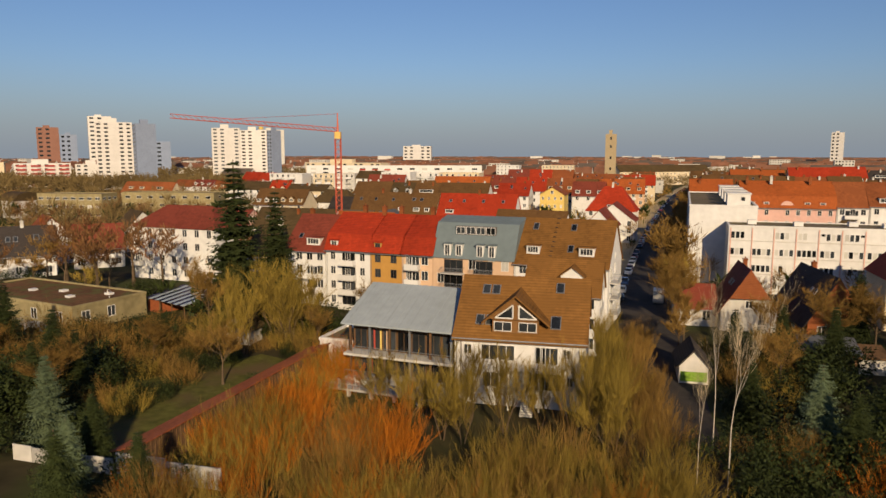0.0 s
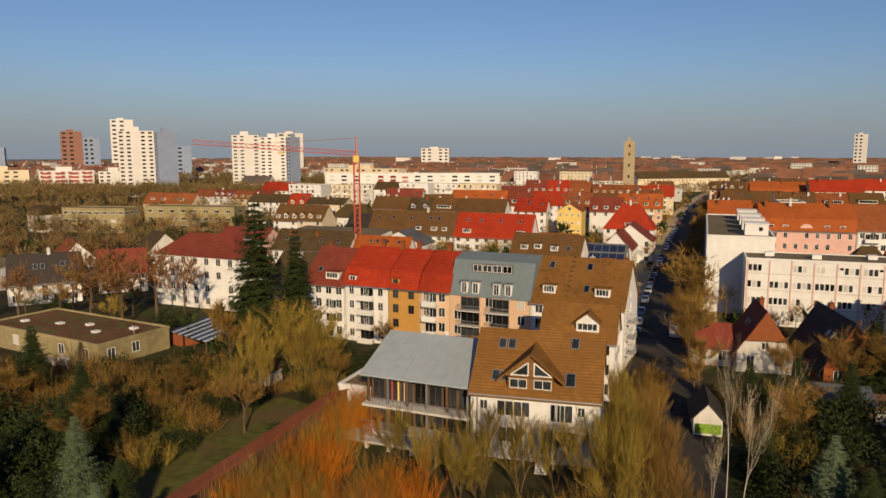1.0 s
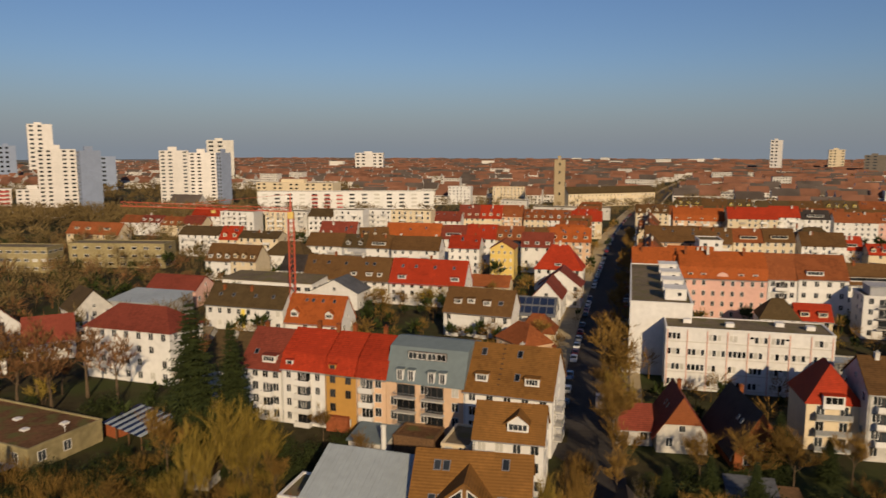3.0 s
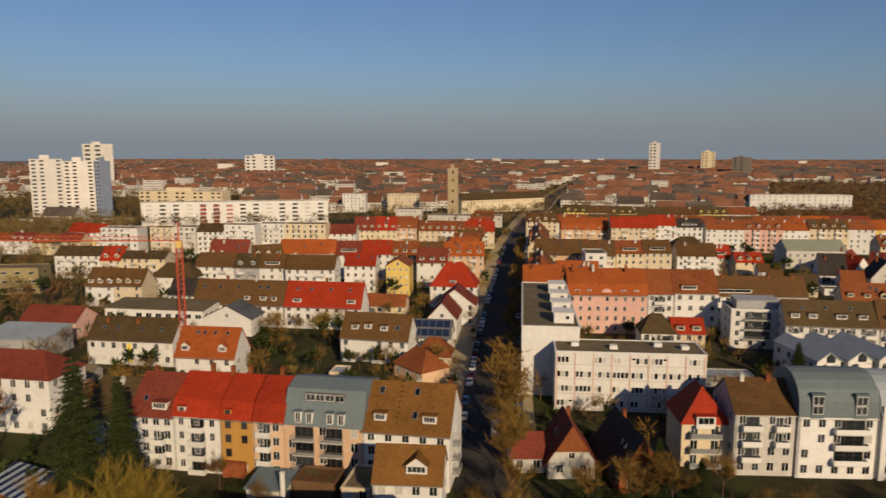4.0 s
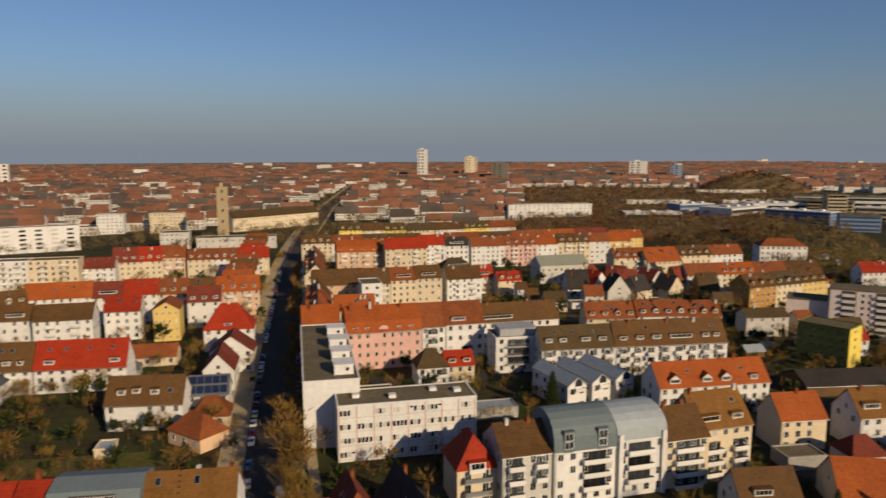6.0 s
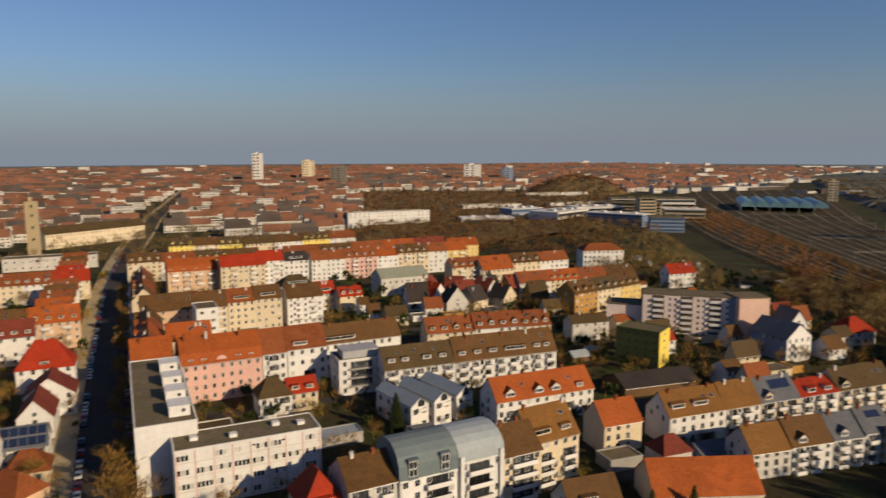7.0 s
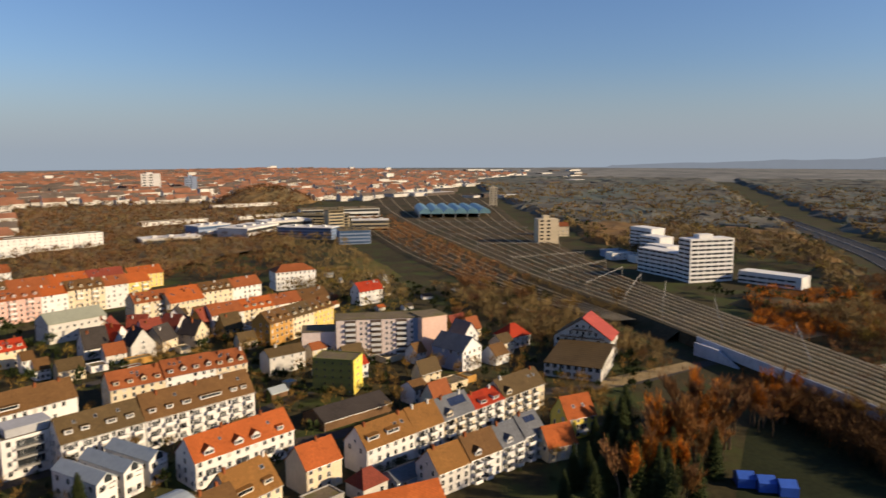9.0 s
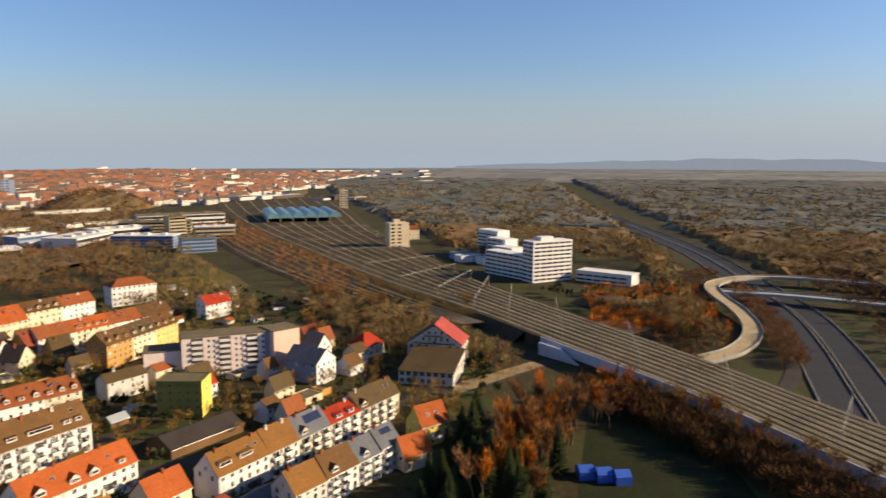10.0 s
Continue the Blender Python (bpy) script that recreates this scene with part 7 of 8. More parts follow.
def plant(kind, x, y, s=1.0, k=None, z=0.0, wide=1.0, group=""):
    """One plant of that kind, s times its model's size (models are 10 m trees, 5 m shrubs, 4 m bushes)."""
    if kind in ("brown", "olive", "russet") and math.hypot(x, y) > 150:
        kind += " far"
    if kind == "bush":
        if len(SPOTS) >= 280:
            REST.append(pose(x, y, z, 0, 0, trng.uniform(0, 360)) @ Matrix.Diagonal((s * wide, s * wide, s, 1)))
            return None
        SPOTS.append((x, y))
    ks = [q for q in PROTO if q[0] == kind]
    key = ks[trng.randrange(len(ks))] if k is None else (kind, k)
    m = pose(x, y, z, 0, 0, trng.uniform(0, 360))
    src = PROTO[key]
    if key in USED:
        ob = copy_thing(src, m)
    else:
        USED.add(key)
        ob = src
        ob.matrix_basis = m
    ob.scale = (s * wide, s * wide, s)
    if group:
        ob["group"] = group
    return ob


# firs and trees round the gardens
plant("fir", -35.1, 119.6, 2.95, 0, wide=1.0)
plant("fir", -29.6, 125.0, 2.4, 1, wide=0.9)
plant("bluefir", -41, 71, 0.95, 0)
plant("bluefir", -33.5, 60.5, 0.7, 1)
plant("bluefir", 36.9, 66.8, 0.98, 1)
plant("fir", 62, 104, 1.3, 0)
plant("birch", 24.9, 58.8, 1.42, 0, wide=0.6)
plant("birch", 27.2, 68.4, 1.32, 1, wide=0.55)
plant("birch", 23.0, 61.0, 0.9, 1, wide=0.6)
for x, y, s in ((-29.5, 103, 0.95), (-25, 109, 1.1), (-33, 99, 0.8), (-22, 113, 1.1), (-37, 110, 1.15)):
    plant("olive" if s < 1.12 else "brown", x, y, s, wide=0.9)
for i in range(16):
    plant("bush", -52 + i * 1.9 + trng.uniform(-1, 1), 104 + i * 0.9 + trng.uniform(-2, 2), trng.uniform(0.6, 1.1), wide=1.2, group="dark hedge in the western gardens")
for i in range(14):
    plant("bush", -46 + i * 1.1, 80 + i * 1.8, trng.uniform(0.3, 0.45), group="low green hedge across the lawn")
for x, y, s in ((47, 96, 0.95), (52, 92, 1.0), (55, 100, 0.9), (49, 104, 0.8)):
    plant("fir" if s > 0.92 else "brown", x, y, s, wide=1.1)
for x, y, s in ((38, 58, 0.9), (42, 55, 1.0), (46, 58, 0.85), (40, 52, 1.0), (48, 53, 0.9)):
    plant("sorange", x, y, s, wide=1.3)
for x, y, s in ((-28.5, 89, 0.7), (-41, 98, 0.55)):
    plant("brown", x, y, s, wide=1.4)
for x, y, s in ((3, 76, 0.9), (6.5, 73, 0.95), (13.5, 69, 1.05), (10.5, 74, 0.8), (16.5, 72, 0.95), (0, 71, 0.75), (16, 65, 0.9), (-4, 74, 0.75), (-7, 80, 0.7), (2, 70, 0.8), (-2, 78, 0.55), (44.5, 134, 1.0)):
    plant("olive", x, y, s, wide=0.9)
for x, y, s in ((17.6, 70, 1.0), (18.4, 74, 1.1), (18.8, 78, 1.15), (19.4, 82, 1.1), (16.6, 66, 0.9), (20.2, 87, 1.0), (17.0, 76, 0.9), (21, 92, 0.9)):
    plant("olive", x, y, s, wide=0.5, group="upright hedge trees by the street")
for x, y, s in ((46.5, 144, 1.25), (50, 156, 1.2), (54, 168, 1.15), (41, 122, 1.05)):
    plant("brown", x, y, s, wide=1.15)
for x, y, s in ((39.5, 119, 0.95), (37.5, 108, 0.85), (42, 130, 0.8), (34, 100, 0.7), (45, 141, 0.85), (50, 152, 0.8)):
    plant("brown", x, y, s, wide=1.1)
for x, y, s in ((-78, 158, 1.3), (-68, 154, 1.25), (-88, 164, 1.2), (-60, 150, 1.15), (-97, 150, 1.0), (-72, 146, 1.1)):
    plant("russet", x, y, s, wide=1.1)
for x, y, s in ((-14, 116, 1.2), (-19, 118, 1.3), (-24, 121, 1.2), (-10, 122, 0.9), (-17, 112, 0.9), (66, 86, 1.7), (70, 80, 1.8), (60, 82, 1.5), (64, 76, 1.6)):
    plant("bush", x, y, s)
for x, y, s in ((-60, 96, 1.1), (-52, 100, 1.2), (-46, 104, 1.0), (-56, 90, 0.9), (-70, 104, 1.0), (-45, 112, 0.8)):
    plant("sbrown", x, y, s, wide=1.6)
    plant("bush", x + 3, y - 3, s * 0.6, wide=1.4)
for x, y in ((42, 74), (46, 70), (50, 76), (40, 60), (46, 62), (34, 78), (52, 66)):
    plant("bush", x, y, 0.9, wide=1.3)
for x, y, s in ((-52, 84, 1.5), (-58, 78, 1.6), (-64, 88, 1.5), (-50, 74, 1.3), (-70, 80, 1.6), (-46, 90, 1.1), (-78, 92, 1.5), (-62, 70, 1.4)):
    plant("bush", x, y, s, wide=1.3)
for i in range(26):
    x, y = trng.uniform(-66, -39), trng.uniform(66, 100)
    if x < -0.55 * y + 2 and free(x, y, 2):
        plant("fir" if i % 3 == 0 else "bush", x, y, trng.uniform(0.75, 1.25) if i % 3 == 0 else trng.uniform(1.0, 1.7), wide=1.2, group="dark evergreens in the western gardens")
for i in range(34):
    x, y = trng.uniform(30, 64), trng.uniform(60, 98)
    if x > 0.18 * y + 14 and free(x, y, 2.5):
        plant("fir" if i % 5 == 0 else "bush", x, y, trng.uniform(0.6, 1.0) if i % 5 == 0 else trng.uniform(0.9, 1.6), wide=1.25, group="dark evergreens in the eastern gardens")
for x, y, s in ((-49, 66, 1.1), (-56, 64, 1.2), (-66, 72, 1.3), (-47, 79, 0.9)):
    plant("fir", x, y, s)
for x, y, s in ((-84, 114, 0.5), (-78, 110, 0.6), (-72, 108, 0.6), (-66, 105, 0.7), (-54, 112, 0.7), (-50, 116, 0.7), (-60, 104, 0.8), (-48, 113, 0.7)):
    plant("bush", x, y, s, wide=1.4)
plant("fir", 128.6, 152.5, 1.3, 0, wide=1.1)
for x, y, s in ((172, 82, 1.3), (177, 79, 1.4), (183, 78, 1.2), (180, 86, 1.1), (168, 88, 1.0), (187, 84, 1.0)):
    if free(x, y, 2):
        plant("bush", x, y, s, wide=1.2)
for i in range(120):
    x, y = trng.uniform(-52, -20), trng.uniform(78, 124)
    lawn = -33 + (y - 64) * 0.34
    if free(x, y, 1.5) and not (lawn - 7 < x < lawn + 2 and y < 100):
        plant(("sbrown", "bush", "solive", "bush")[i % 4], x, y, trng.uniform(0.35, 0.8), wide=1.3, group="garden undergrowth")
for i in range(60):
    x, y = trng.uniform(-74, -40), trng.uniform(84, 113)
    if free(x, y, 2):
        plant("bush" if i % 3 else "sbrown", x, y, trng.uniform(0.6, 1.1), wide=1.35, group="garden undergrowth")
for i in range(40):
    x, y = trng.uniform(30, 44), trng.uniform(78, 112)
    if free(x, y, 1.5):
        plant(("sbrown", "solive", "bush")[i % 3], x, y, trng.uniform(0.4, 0.9), wide=1.3, group="garden undergrowth")
# shrubbery under the camera's start
for i in range(135):
    x, y = trng.uniform(-24, 20), trng.uniform(40, 72)
    if y > 60 + 0.35 * x and x > -4:
        y -= 12
    u = trng.random()
    kind = ("sorange" if u < 0.4 else "solive" if u < 0.62 else "sbrown") if x < -6 else ("sorange" if u < 0.15 else "solive" if u < 0.6 else "sbrown" if u < 0.88 else "bush")
    plant(kind, x, y, trng.uniform(0.5, 1.2) * (0.6 if kind == "bush" else 1), wide=trng.uniform(0.8, 1.2), group="shrubbery at the park edge")
for i in range(30):
    f = trng.random()
    plant("sorange" if i % 3 else "solive", -19 + 6 * f + trng.uniform(-3, 3), 66 + 26 * f + trng.uniform(-2, 2), trng.uniform(0.55, 1.15), group="shrubbery at the park edge")
for i in range(70):
    plant("bush" if i % 5 else "sbrown", trng.uniform(25, 66), trng.uniform(40, 68), trng.uniform(0.5, 1.1), wide=1.2, group="dark shrubbery at the park edge")
for i in range(60):
    x, y = trng.uniform(-75, -24), trng.uniform(40, 78)
    if free(x, y, 2):
        plant(("bush", "bush", "bush", "bush", "bush", "fir")[i % 6], x, y, trng.uniform(0.5, 1.0), wide=1.2, group="dark shrubbery at the park edge")
for i in range(30):
    plant("sbrown", 27.5 + trng.uniform(-2, 2) - i * 0.35 + 3, 112 - i * 1.6, trng.uniform(0.5, 0.9), group="hedge by the street")
# street trees
for i in range(44):
    y_ = 128 + i * 7.2
    if y_ > 430:
        break
    x_ = street_x(y_) + (4.6 if i % 3 else 7.4) + trng.uniform(-0.8, 0.8)
    plant("brown" if i % 4 else "olive", x_, y_, trng.uniform(0.55, 0.95), wide=0.9, group="street trees")
# trees in courtyards and by the rails
def scatter(n, x0, x1, y0, y1, kinds, lo, hi, group, wide=1.0, gap=1.5, ok=None):
    """Plants at random in a rectangle, outside the buildings."""
    for _ in range(n):
        x, y = trng.uniform(x0, x1), trng.uniform(y0, y1)
        kind, s = trng.choice(kinds), trng.uniform(lo, hi)
        if free(x, y, gap) and (ok is None or ok(x, y)):
            plant(kind, x, y, s, wide=wide * trng.uniform(0.85, 1.2), group=group)


scatter(56, -115, -22, 64, 108, ("bush", "bush", "bush", "bush", "bush", "brown"), 0.45, 0.8, "western garden plants", 1.25, ok=lambda x, y: y > 70 + 0.1 * x + 10 and not (-36 < x < -20 and y < 100))
scatter(34, -125, -30, 134, 168, ("brown", "russet", "bush", "bush", "bush", "olive"), 0.6, 1.1, "western garden plants", 1.1)
plant("olive", -27, 112, 1.4, 0, wide=1.0)
plant("olive", -31.5, 106, 1.2, 1, wide=0.9)
plant("olive", -23.5, 107, 1.0, 2, wide=0.9)
scatter(26, -20, 24, 104, 128, ("bush", "brown", "bush"), 0.4, 0.7, "back garden plants")
scatter(50, 32, 78, 62, 112, ("bush", "bush", "bush", "bush", "brown", "fir"), 0.55, 1.0, "eastern garden plants", 1.2)
scatter(34, 70, 160, 60, 112, ("bush", "brown", "brown", "fir", "olive"), 0.5, 0.9, "gardens south of the row", 1.1)
scatter(30, -60, 50, 150, 255, ("brown", "olive", "bush", "brown"), 0.4, 0.75, "courtyard trees", 1.1)
scatter(34, 60, 240, 120, 210, ("brown", "bush", "bush", "olive", "fir"), 0.35, 0.7, "courtyard trees")
scatter(24, 170, 260, 35, 120, ("bush", "brown", "bush"), 0.35, 0.6, "terrace garden plants")
for i in range(46):
    f, q = trng.random(), trng.random()
    x, y = 185 + 75 * f, 10 - 14 * f + (q - 0.5) * 22
    if free(x, y, 3):
        plant("larch" if i % 5 else "fir", x, y, trng.uniform(1.1, 1.9), wide=0.95, group="larches by the field")
for i in range(26):
    f = trng.random()
    plant("larch" if i % 3 else "russet", 262 + 30 * f + trng.uniform(-6, 6), -18 - 14 * f + trng.uniform(-6, 6), trng.uniform(0.8, 1.4), group="larches by the field")
for i in range(22):
    f = trng.random()
    plant("larch" if i % 3 == 0 else "bush", 205 + 75 * f + trng.uniform(-4, 4), -92 + 32 * f + trng.uniform(0, 16), trng.uniform(0.7, 1.15), group="trees below the railway")
for i in range(18):
    f = trng.random()
    plant("fir" if i % 3 else "bush", 196 + 60 * f + trng.uniform(-4, 4), 20 + 12 * f + trng.uniform(-6, 6), trng.uniform(0.9, 1.7), wide=1.1, group="dark conifers by the terrace")
for i in range(26):
    f = trng.random()
    plant("larch", 200 + 66 * f + trng.uniform(-5, 5), 6 - 8 * f + trng.uniform(-9, 9), trng.uniform(0.9, 1.6), wide=1.0, group="larches by the field")
for i in range(14):
    plant("fir", 190 + trng.uniform(-22, 40), 22 + trng.uniform(-16, 14), trng.uniform(1.0, 1.7), group="dark conifers by the terrace")
for i in range(14):
    plant(trng.choice(("brown", "russet", "brown")), trng.uniform(330, 470), trng.uniform(40, 175), trng.uniform(0.9, 1.4), wide=1.3, group="trees along the cutting")
for i in range(16):
    p = RIGHT_EDGE[8].lerp(LEFT_EDGE[8], 0)
    plant("brown", 200 + i * 6 + trng.uniform(-3, 3), -118 + i * 4 + trng.uniform(10, 16), trng.uniform(0.7, 1.1), group="trees along the cutting")
g = Geo()
for i in range(3):
    x0, y0, z0 = i * 5.2, -i * 2.2, 2.8
    g.box(x0, y0, 0, x0 + 5, y0 + 6, z0)
    g.prism([(x0, y0, z0), (x0, y0 + 6, z0), (x0, y0 + 3, z0 + 1.4)], (5, 0, 0))
thing("tent", "three blue tarpaulin tents on the dark field", "tent", pose(213, -13, 0, 0, 0, -75), geo=g, mats=BLUEPAINT)


def woods(name, label, n, place, mat, seed, size=(7, 12)):
    """Woodland too far to count: ragged tufts of twig fans, one mesh."""
    rng = random.Random(seed)
    g = Geo()
    for _ in range(n):
        x, y, z = place(rng)
        h = rng.uniform(*size)
        r = h * rng.uniform(0.35, 0.5)
        far = math.hypot(x, y)
        n_, thin = (70, 0.06) if mat is LEAF else (30, 0.09) if mat is NEEDLE else (90, 0.012) if far < 480 else (44, 0.02) if far < 900 else (14, 0.06)
        for k in range(n_):
            d = Vector((rng.gauss(0, 1), rng.gauss(0, 1), rng.gauss(0, 0.9))).normalized()
            p = Vector((x, y, z + h * 0.6)) + Vector((d.x * r * 0.6, d.y * r * 0.6, d.z * h * 0.28)) * rng.uniform(0.3, 1.0)
            v = Vector((d.x * r * 0.5 + rng.uniform(-0.2, 0.2) * r, d.y * r * 0.5 + rng.uniform(-0.2, 0.2) * r, d.z * h * 0.16 + h * 0.13)) * rng.uniform(0.6, 1.1)
            s = v.cross(Vector((rng.uniform(-1, 1), rng.uniform(-1, 1), rng.uniform(-1, 1)))).normalized() * h * thin
            g.poly([p - s, p + s, p + v])
        if far < 480:
            g.tube((x, y, z), (x, y, z + h * 0.55), h * 0.018, h * 0.01, 3)
    thing(name, label, "woods", geo=g, mats=mat, kind="stuff")


def beyond_rail(rng, dark=False):
    while True:
        f = rng.random()
        x = 330 + 1750 * f ** 1.5
        y = rng.uniform(-0.75 * x, 0.42 * x - 60)
        line = (x - 348) * 0.72 - 80 if x < 560 else (x - 560) * 0.47 + 60
        mw = -0.18 * (x - 240) - 118 if x < 480 else -155 + (x - 480) * 0.085
        patch = noise.noise(Vector((x * 0.011, y * 0.011, 4.0))) + 0.5 * noise.noise(Vector((x * 0.03, y * 0.03, 1.0)))
        if (patch < -0.12) == dark and y < line - 26 and abs(y - mw) > 34 and not (520 < x < 660 and -70 < y < 130) and not (330 < x < 620 and -225 < y < -90):
            return x, y, 0


CANOPY = material("brown woodland crowns", (0.16, 0.115, 0.055), 0.95, 0.55, 0.16, 0.6, coarse=0.025, blotch=((0.17, 0.10, 0.04), 0.012))
# Far wood: haze greys the base colour, pine green comes in blotches.
PINES = material("grey-brown pine and beech wood", (0.155, 0.145, 0.115), 0.95, 0.5, 0.10, 0.5, coarse=0.012, blotch=((0.085, 0.10, 0.085), 0.006))


def canopy(label, x0, x1, y0, y1, step, inside, seed, low=3.0, high=10.0, mat=CANOPY):
    """The closed, lumpy top of a leafless wood, dipping to the ground at its edge."""
    g = Geo()
    nx, ny = int((x1 - x0) / step), int((y1 - y0) / step)
    rng = random.Random(seed)
    at = {}
    for i in range(nx + 1):
        for j in range(ny + 1):
            x, y = x0 + (i + rng.uniform(-0.42, 0.42)) * step, y0 + (j + rng.uniform(-0.42, 0.42)) * step
            if inside(x, y):
                lump = 0.5 + 0.5 * noise.noise(Vector((x * 0.045, y * 0.045, seed)))
                gap = noise.noise(Vector((x * 0.009, y * 0.009, seed + 3.0)))
                z = low + (high - low) * lump * rng.uniform(0.6, 1.15) if gap > -0.48 else rng.uniform(-1.0, 1.5)
            else:
                z = -1.0
            at[i, j] = len(g.v)
            g.v.append((x, y, z))
    for i in range(nx):
        for j in range(ny):
            q = (at[i, j], at[i + 1, j], at[i + 1, j + 1], at[i, j + 1])
            if max(g.v[k][2] for k in q) > -0.9:
                g.f += [(q[0], q[1], q[2]), (q[0], q[2], q[3])]
                g.m += [0, 0]
    thing("woods", label, "woods", geo=g, mats=mat, kind="stuff")


def wooded(x, y):
    """Whether that spot beyond the railway is woodland."""
    line = (x - 348) * 0.72 - 80 if x < 560 else (x - 560) * 0.47 + 60
    mw = -0.18 * (x - 240) - 118 if x < 480 else -155 + (x - 480) * 0.085
    return y < line - 34 and y > -0.8 * x and abs(y - mw) > 42 and not (500 < x < 760 and -75 < y < 150) and not (330 < x < 640 and -235 < y < -85)


canopy("closed brown wood beyond the railway", 420, 980, -800, 260, 13, lambda x, y: wooded(x, y) and x < 960, 1)
canopy("distant mixed wood beyond the railway", 930, 2700, -1900, 800, 18, lambda x, y: wooded(x, y) and x > 945, 5, 4.0, 12.0, PINES)
canopy("closed brown wood belt behind the eastern rows", 330, 1180, 420, 1180, 13, lambda x, y: radians(37) < math.atan2(x, y) < radians(56) and 600 < math.hypot(x, y) < 1430, 2, 1.0, 7.0)


def mound():
    """A wooded hillock above the roofs."""
    g, n, rings = Geo(), 30, 7
    rng = random.Random(12)
    for k in range(rings + 1):
        for i in range(n):
            a, r = 2 * math.pi * i / n, 95 * (1 - k / rings) + 2
            g.v.append((1170 + r * 1.15 * math.cos(a) + rng.uniform(-4, 4), 850 + r * math.sin(a) + rng.uniform(-4, 4), 30 * math.sin(math.pi / 2 * k / rings) + rng.uniform(-1.5, 2.5) - (2 if k == 0 else 0)))
    for k in range(rings):
        for i in range(n):
            j = (i + 1) % n
            g.f.append((k * n + i, k * n + j, k * n + n + j, k * n + n + i))
            g.m.append(0)
    thing("hillock", "dark wooded hillock above the roofs", "hill", geo=g, mats=CANOPY, kind="structure")


mound()
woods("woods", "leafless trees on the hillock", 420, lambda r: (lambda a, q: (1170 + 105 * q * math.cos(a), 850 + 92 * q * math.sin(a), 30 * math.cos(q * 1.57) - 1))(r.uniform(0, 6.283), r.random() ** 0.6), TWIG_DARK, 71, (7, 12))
woods("woods", "brown leafless woodland beyond the railway", 5000, beyond_rail, TWIG_WOOD, 1, (9, 16))
woods("woods", "russet leafless trees beyond the railway", 2200, beyond_rail, TWIG_RED, 2, (8, 14))
woods("woods", "olive patches of woodland beyond the railway", 1500, beyond_rail, TWIG_OLIVE, 3, (8, 13))
woods("woods", "dark pine patches beyond the railway", 1100, lambda r: beyond_rail(r, True), NEEDLE, 41, (5, 11))
woods("woods", "leafless trees round the tower blocks", 900, lambda r: (r.uniform(-420, -110), r.uniform(470, 600), 0), TWIG_WOOD, 4, (9, 16))
woods("woods", "leafless trees behind the tower blocks", 600, lambda r: (r.uniform(-520, -60), r.uniform(720, 990), 0), TWIG_WOOD, 15, (9, 15))
woods("woods", "leafless trees among the western gardens", 320, lambda r: (lambda t: (-115 - 160 * t, 170 + r.uniform(0, 420), 0))(r.random()), TWIG_WOOD, 5, (7, 12))
woods("woods", "brown trees between offices and rails", 460, lambda r: (lambda i, f, q: (lambda p: (p.x - q * 0.6, p.y + q * 0.8, 0))(LEFT_EDGE[i].lerp(LEFT_EDGE[i + 1], f)))(r.randrange(24, 37), r.random(), r.uniform(8, 60)), TWIG_RED, 81, (6, 11))
woods("woods", "leafless trees along the rail curve", 900, lambda r: (lambda t: (400 + 520 * t, 172 + 410 * t + r.uniform(0, 110), 0))(r.random()), TWIG_WOOD, 6, (6, 12))
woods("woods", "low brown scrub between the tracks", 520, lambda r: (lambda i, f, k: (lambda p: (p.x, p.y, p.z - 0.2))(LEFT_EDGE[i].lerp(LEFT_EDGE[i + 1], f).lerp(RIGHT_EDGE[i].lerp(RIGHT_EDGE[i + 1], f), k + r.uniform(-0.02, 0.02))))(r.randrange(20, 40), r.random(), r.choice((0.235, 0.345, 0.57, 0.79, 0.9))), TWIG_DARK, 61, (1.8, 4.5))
woods("woods", "scrub between sidings and main line", 300, lambda r: (lambda i, f: (lambda p: (p.x + r.uniform(-4, 4), p.y + r.uniform(-2, 6), p.z - 0.5))(SIDE_B[i].lerp(SIDE_B[i + 1], f)))(r.randrange(4, 24), r.random()), TWIG_WOOD, 62, (3, 7))
woods("woods", "brown scrub between blocks and railway", 420, lambda r: (lambda t, q: (330 + 130 * t, 12 + 100 * t + q * (60 + 20 * t), 0))(r.random(), r.random()), TWIG_WOOD, 11, (5, 11))
woods("woods", "russet scrub between blocks and railway", 200, lambda r: (lambda t, q: (318 + 140 * t, 4 + 105 * t + q * (60 + 20 * t), 0))(r.random(), r.random()), TWIG_RED, 12, (4, 9))
woods("woods", "olive allotment hedges beyond the blocks", 330, lambda r: (lambda x, y: (x, y if y > 0.9 * x - 190 else y + 90, 0))(r.uniform(340, 500), r.uniform(170, 320)), TWIG_OLIVE, 13, (3, 7))
# The embankment's shade is put into these trees' dark twigs.
woods("woods", "shade-darkened brown trees on the slope below the railway", 520, lambda r: (lambda t, q: (200 + 98 * t, -104 + 67 * t + q * 26, 0))(r.random(), r.random()), TWIG_DARK, 14, (5, 11))
woods("woods", "brown trees between ramp and motorway", 420, lambda r: (lambda t: (350 + 230 * t, -114 - 14 * t - 6 * math.sin(t * 3.1) + r.uniform(-9, 5), 0))(r.random()), TWIG_RED, 16, (4, 9))
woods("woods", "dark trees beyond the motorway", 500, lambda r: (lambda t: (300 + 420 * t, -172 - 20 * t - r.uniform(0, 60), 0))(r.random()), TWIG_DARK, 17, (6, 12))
woods("woods", "orange-brown trees inside the ramp", 300, lambda r: (r.uniform(400, 530), r.uniform(-98, -20), 0), TWIG_ORANGE, 18, (6, 11))
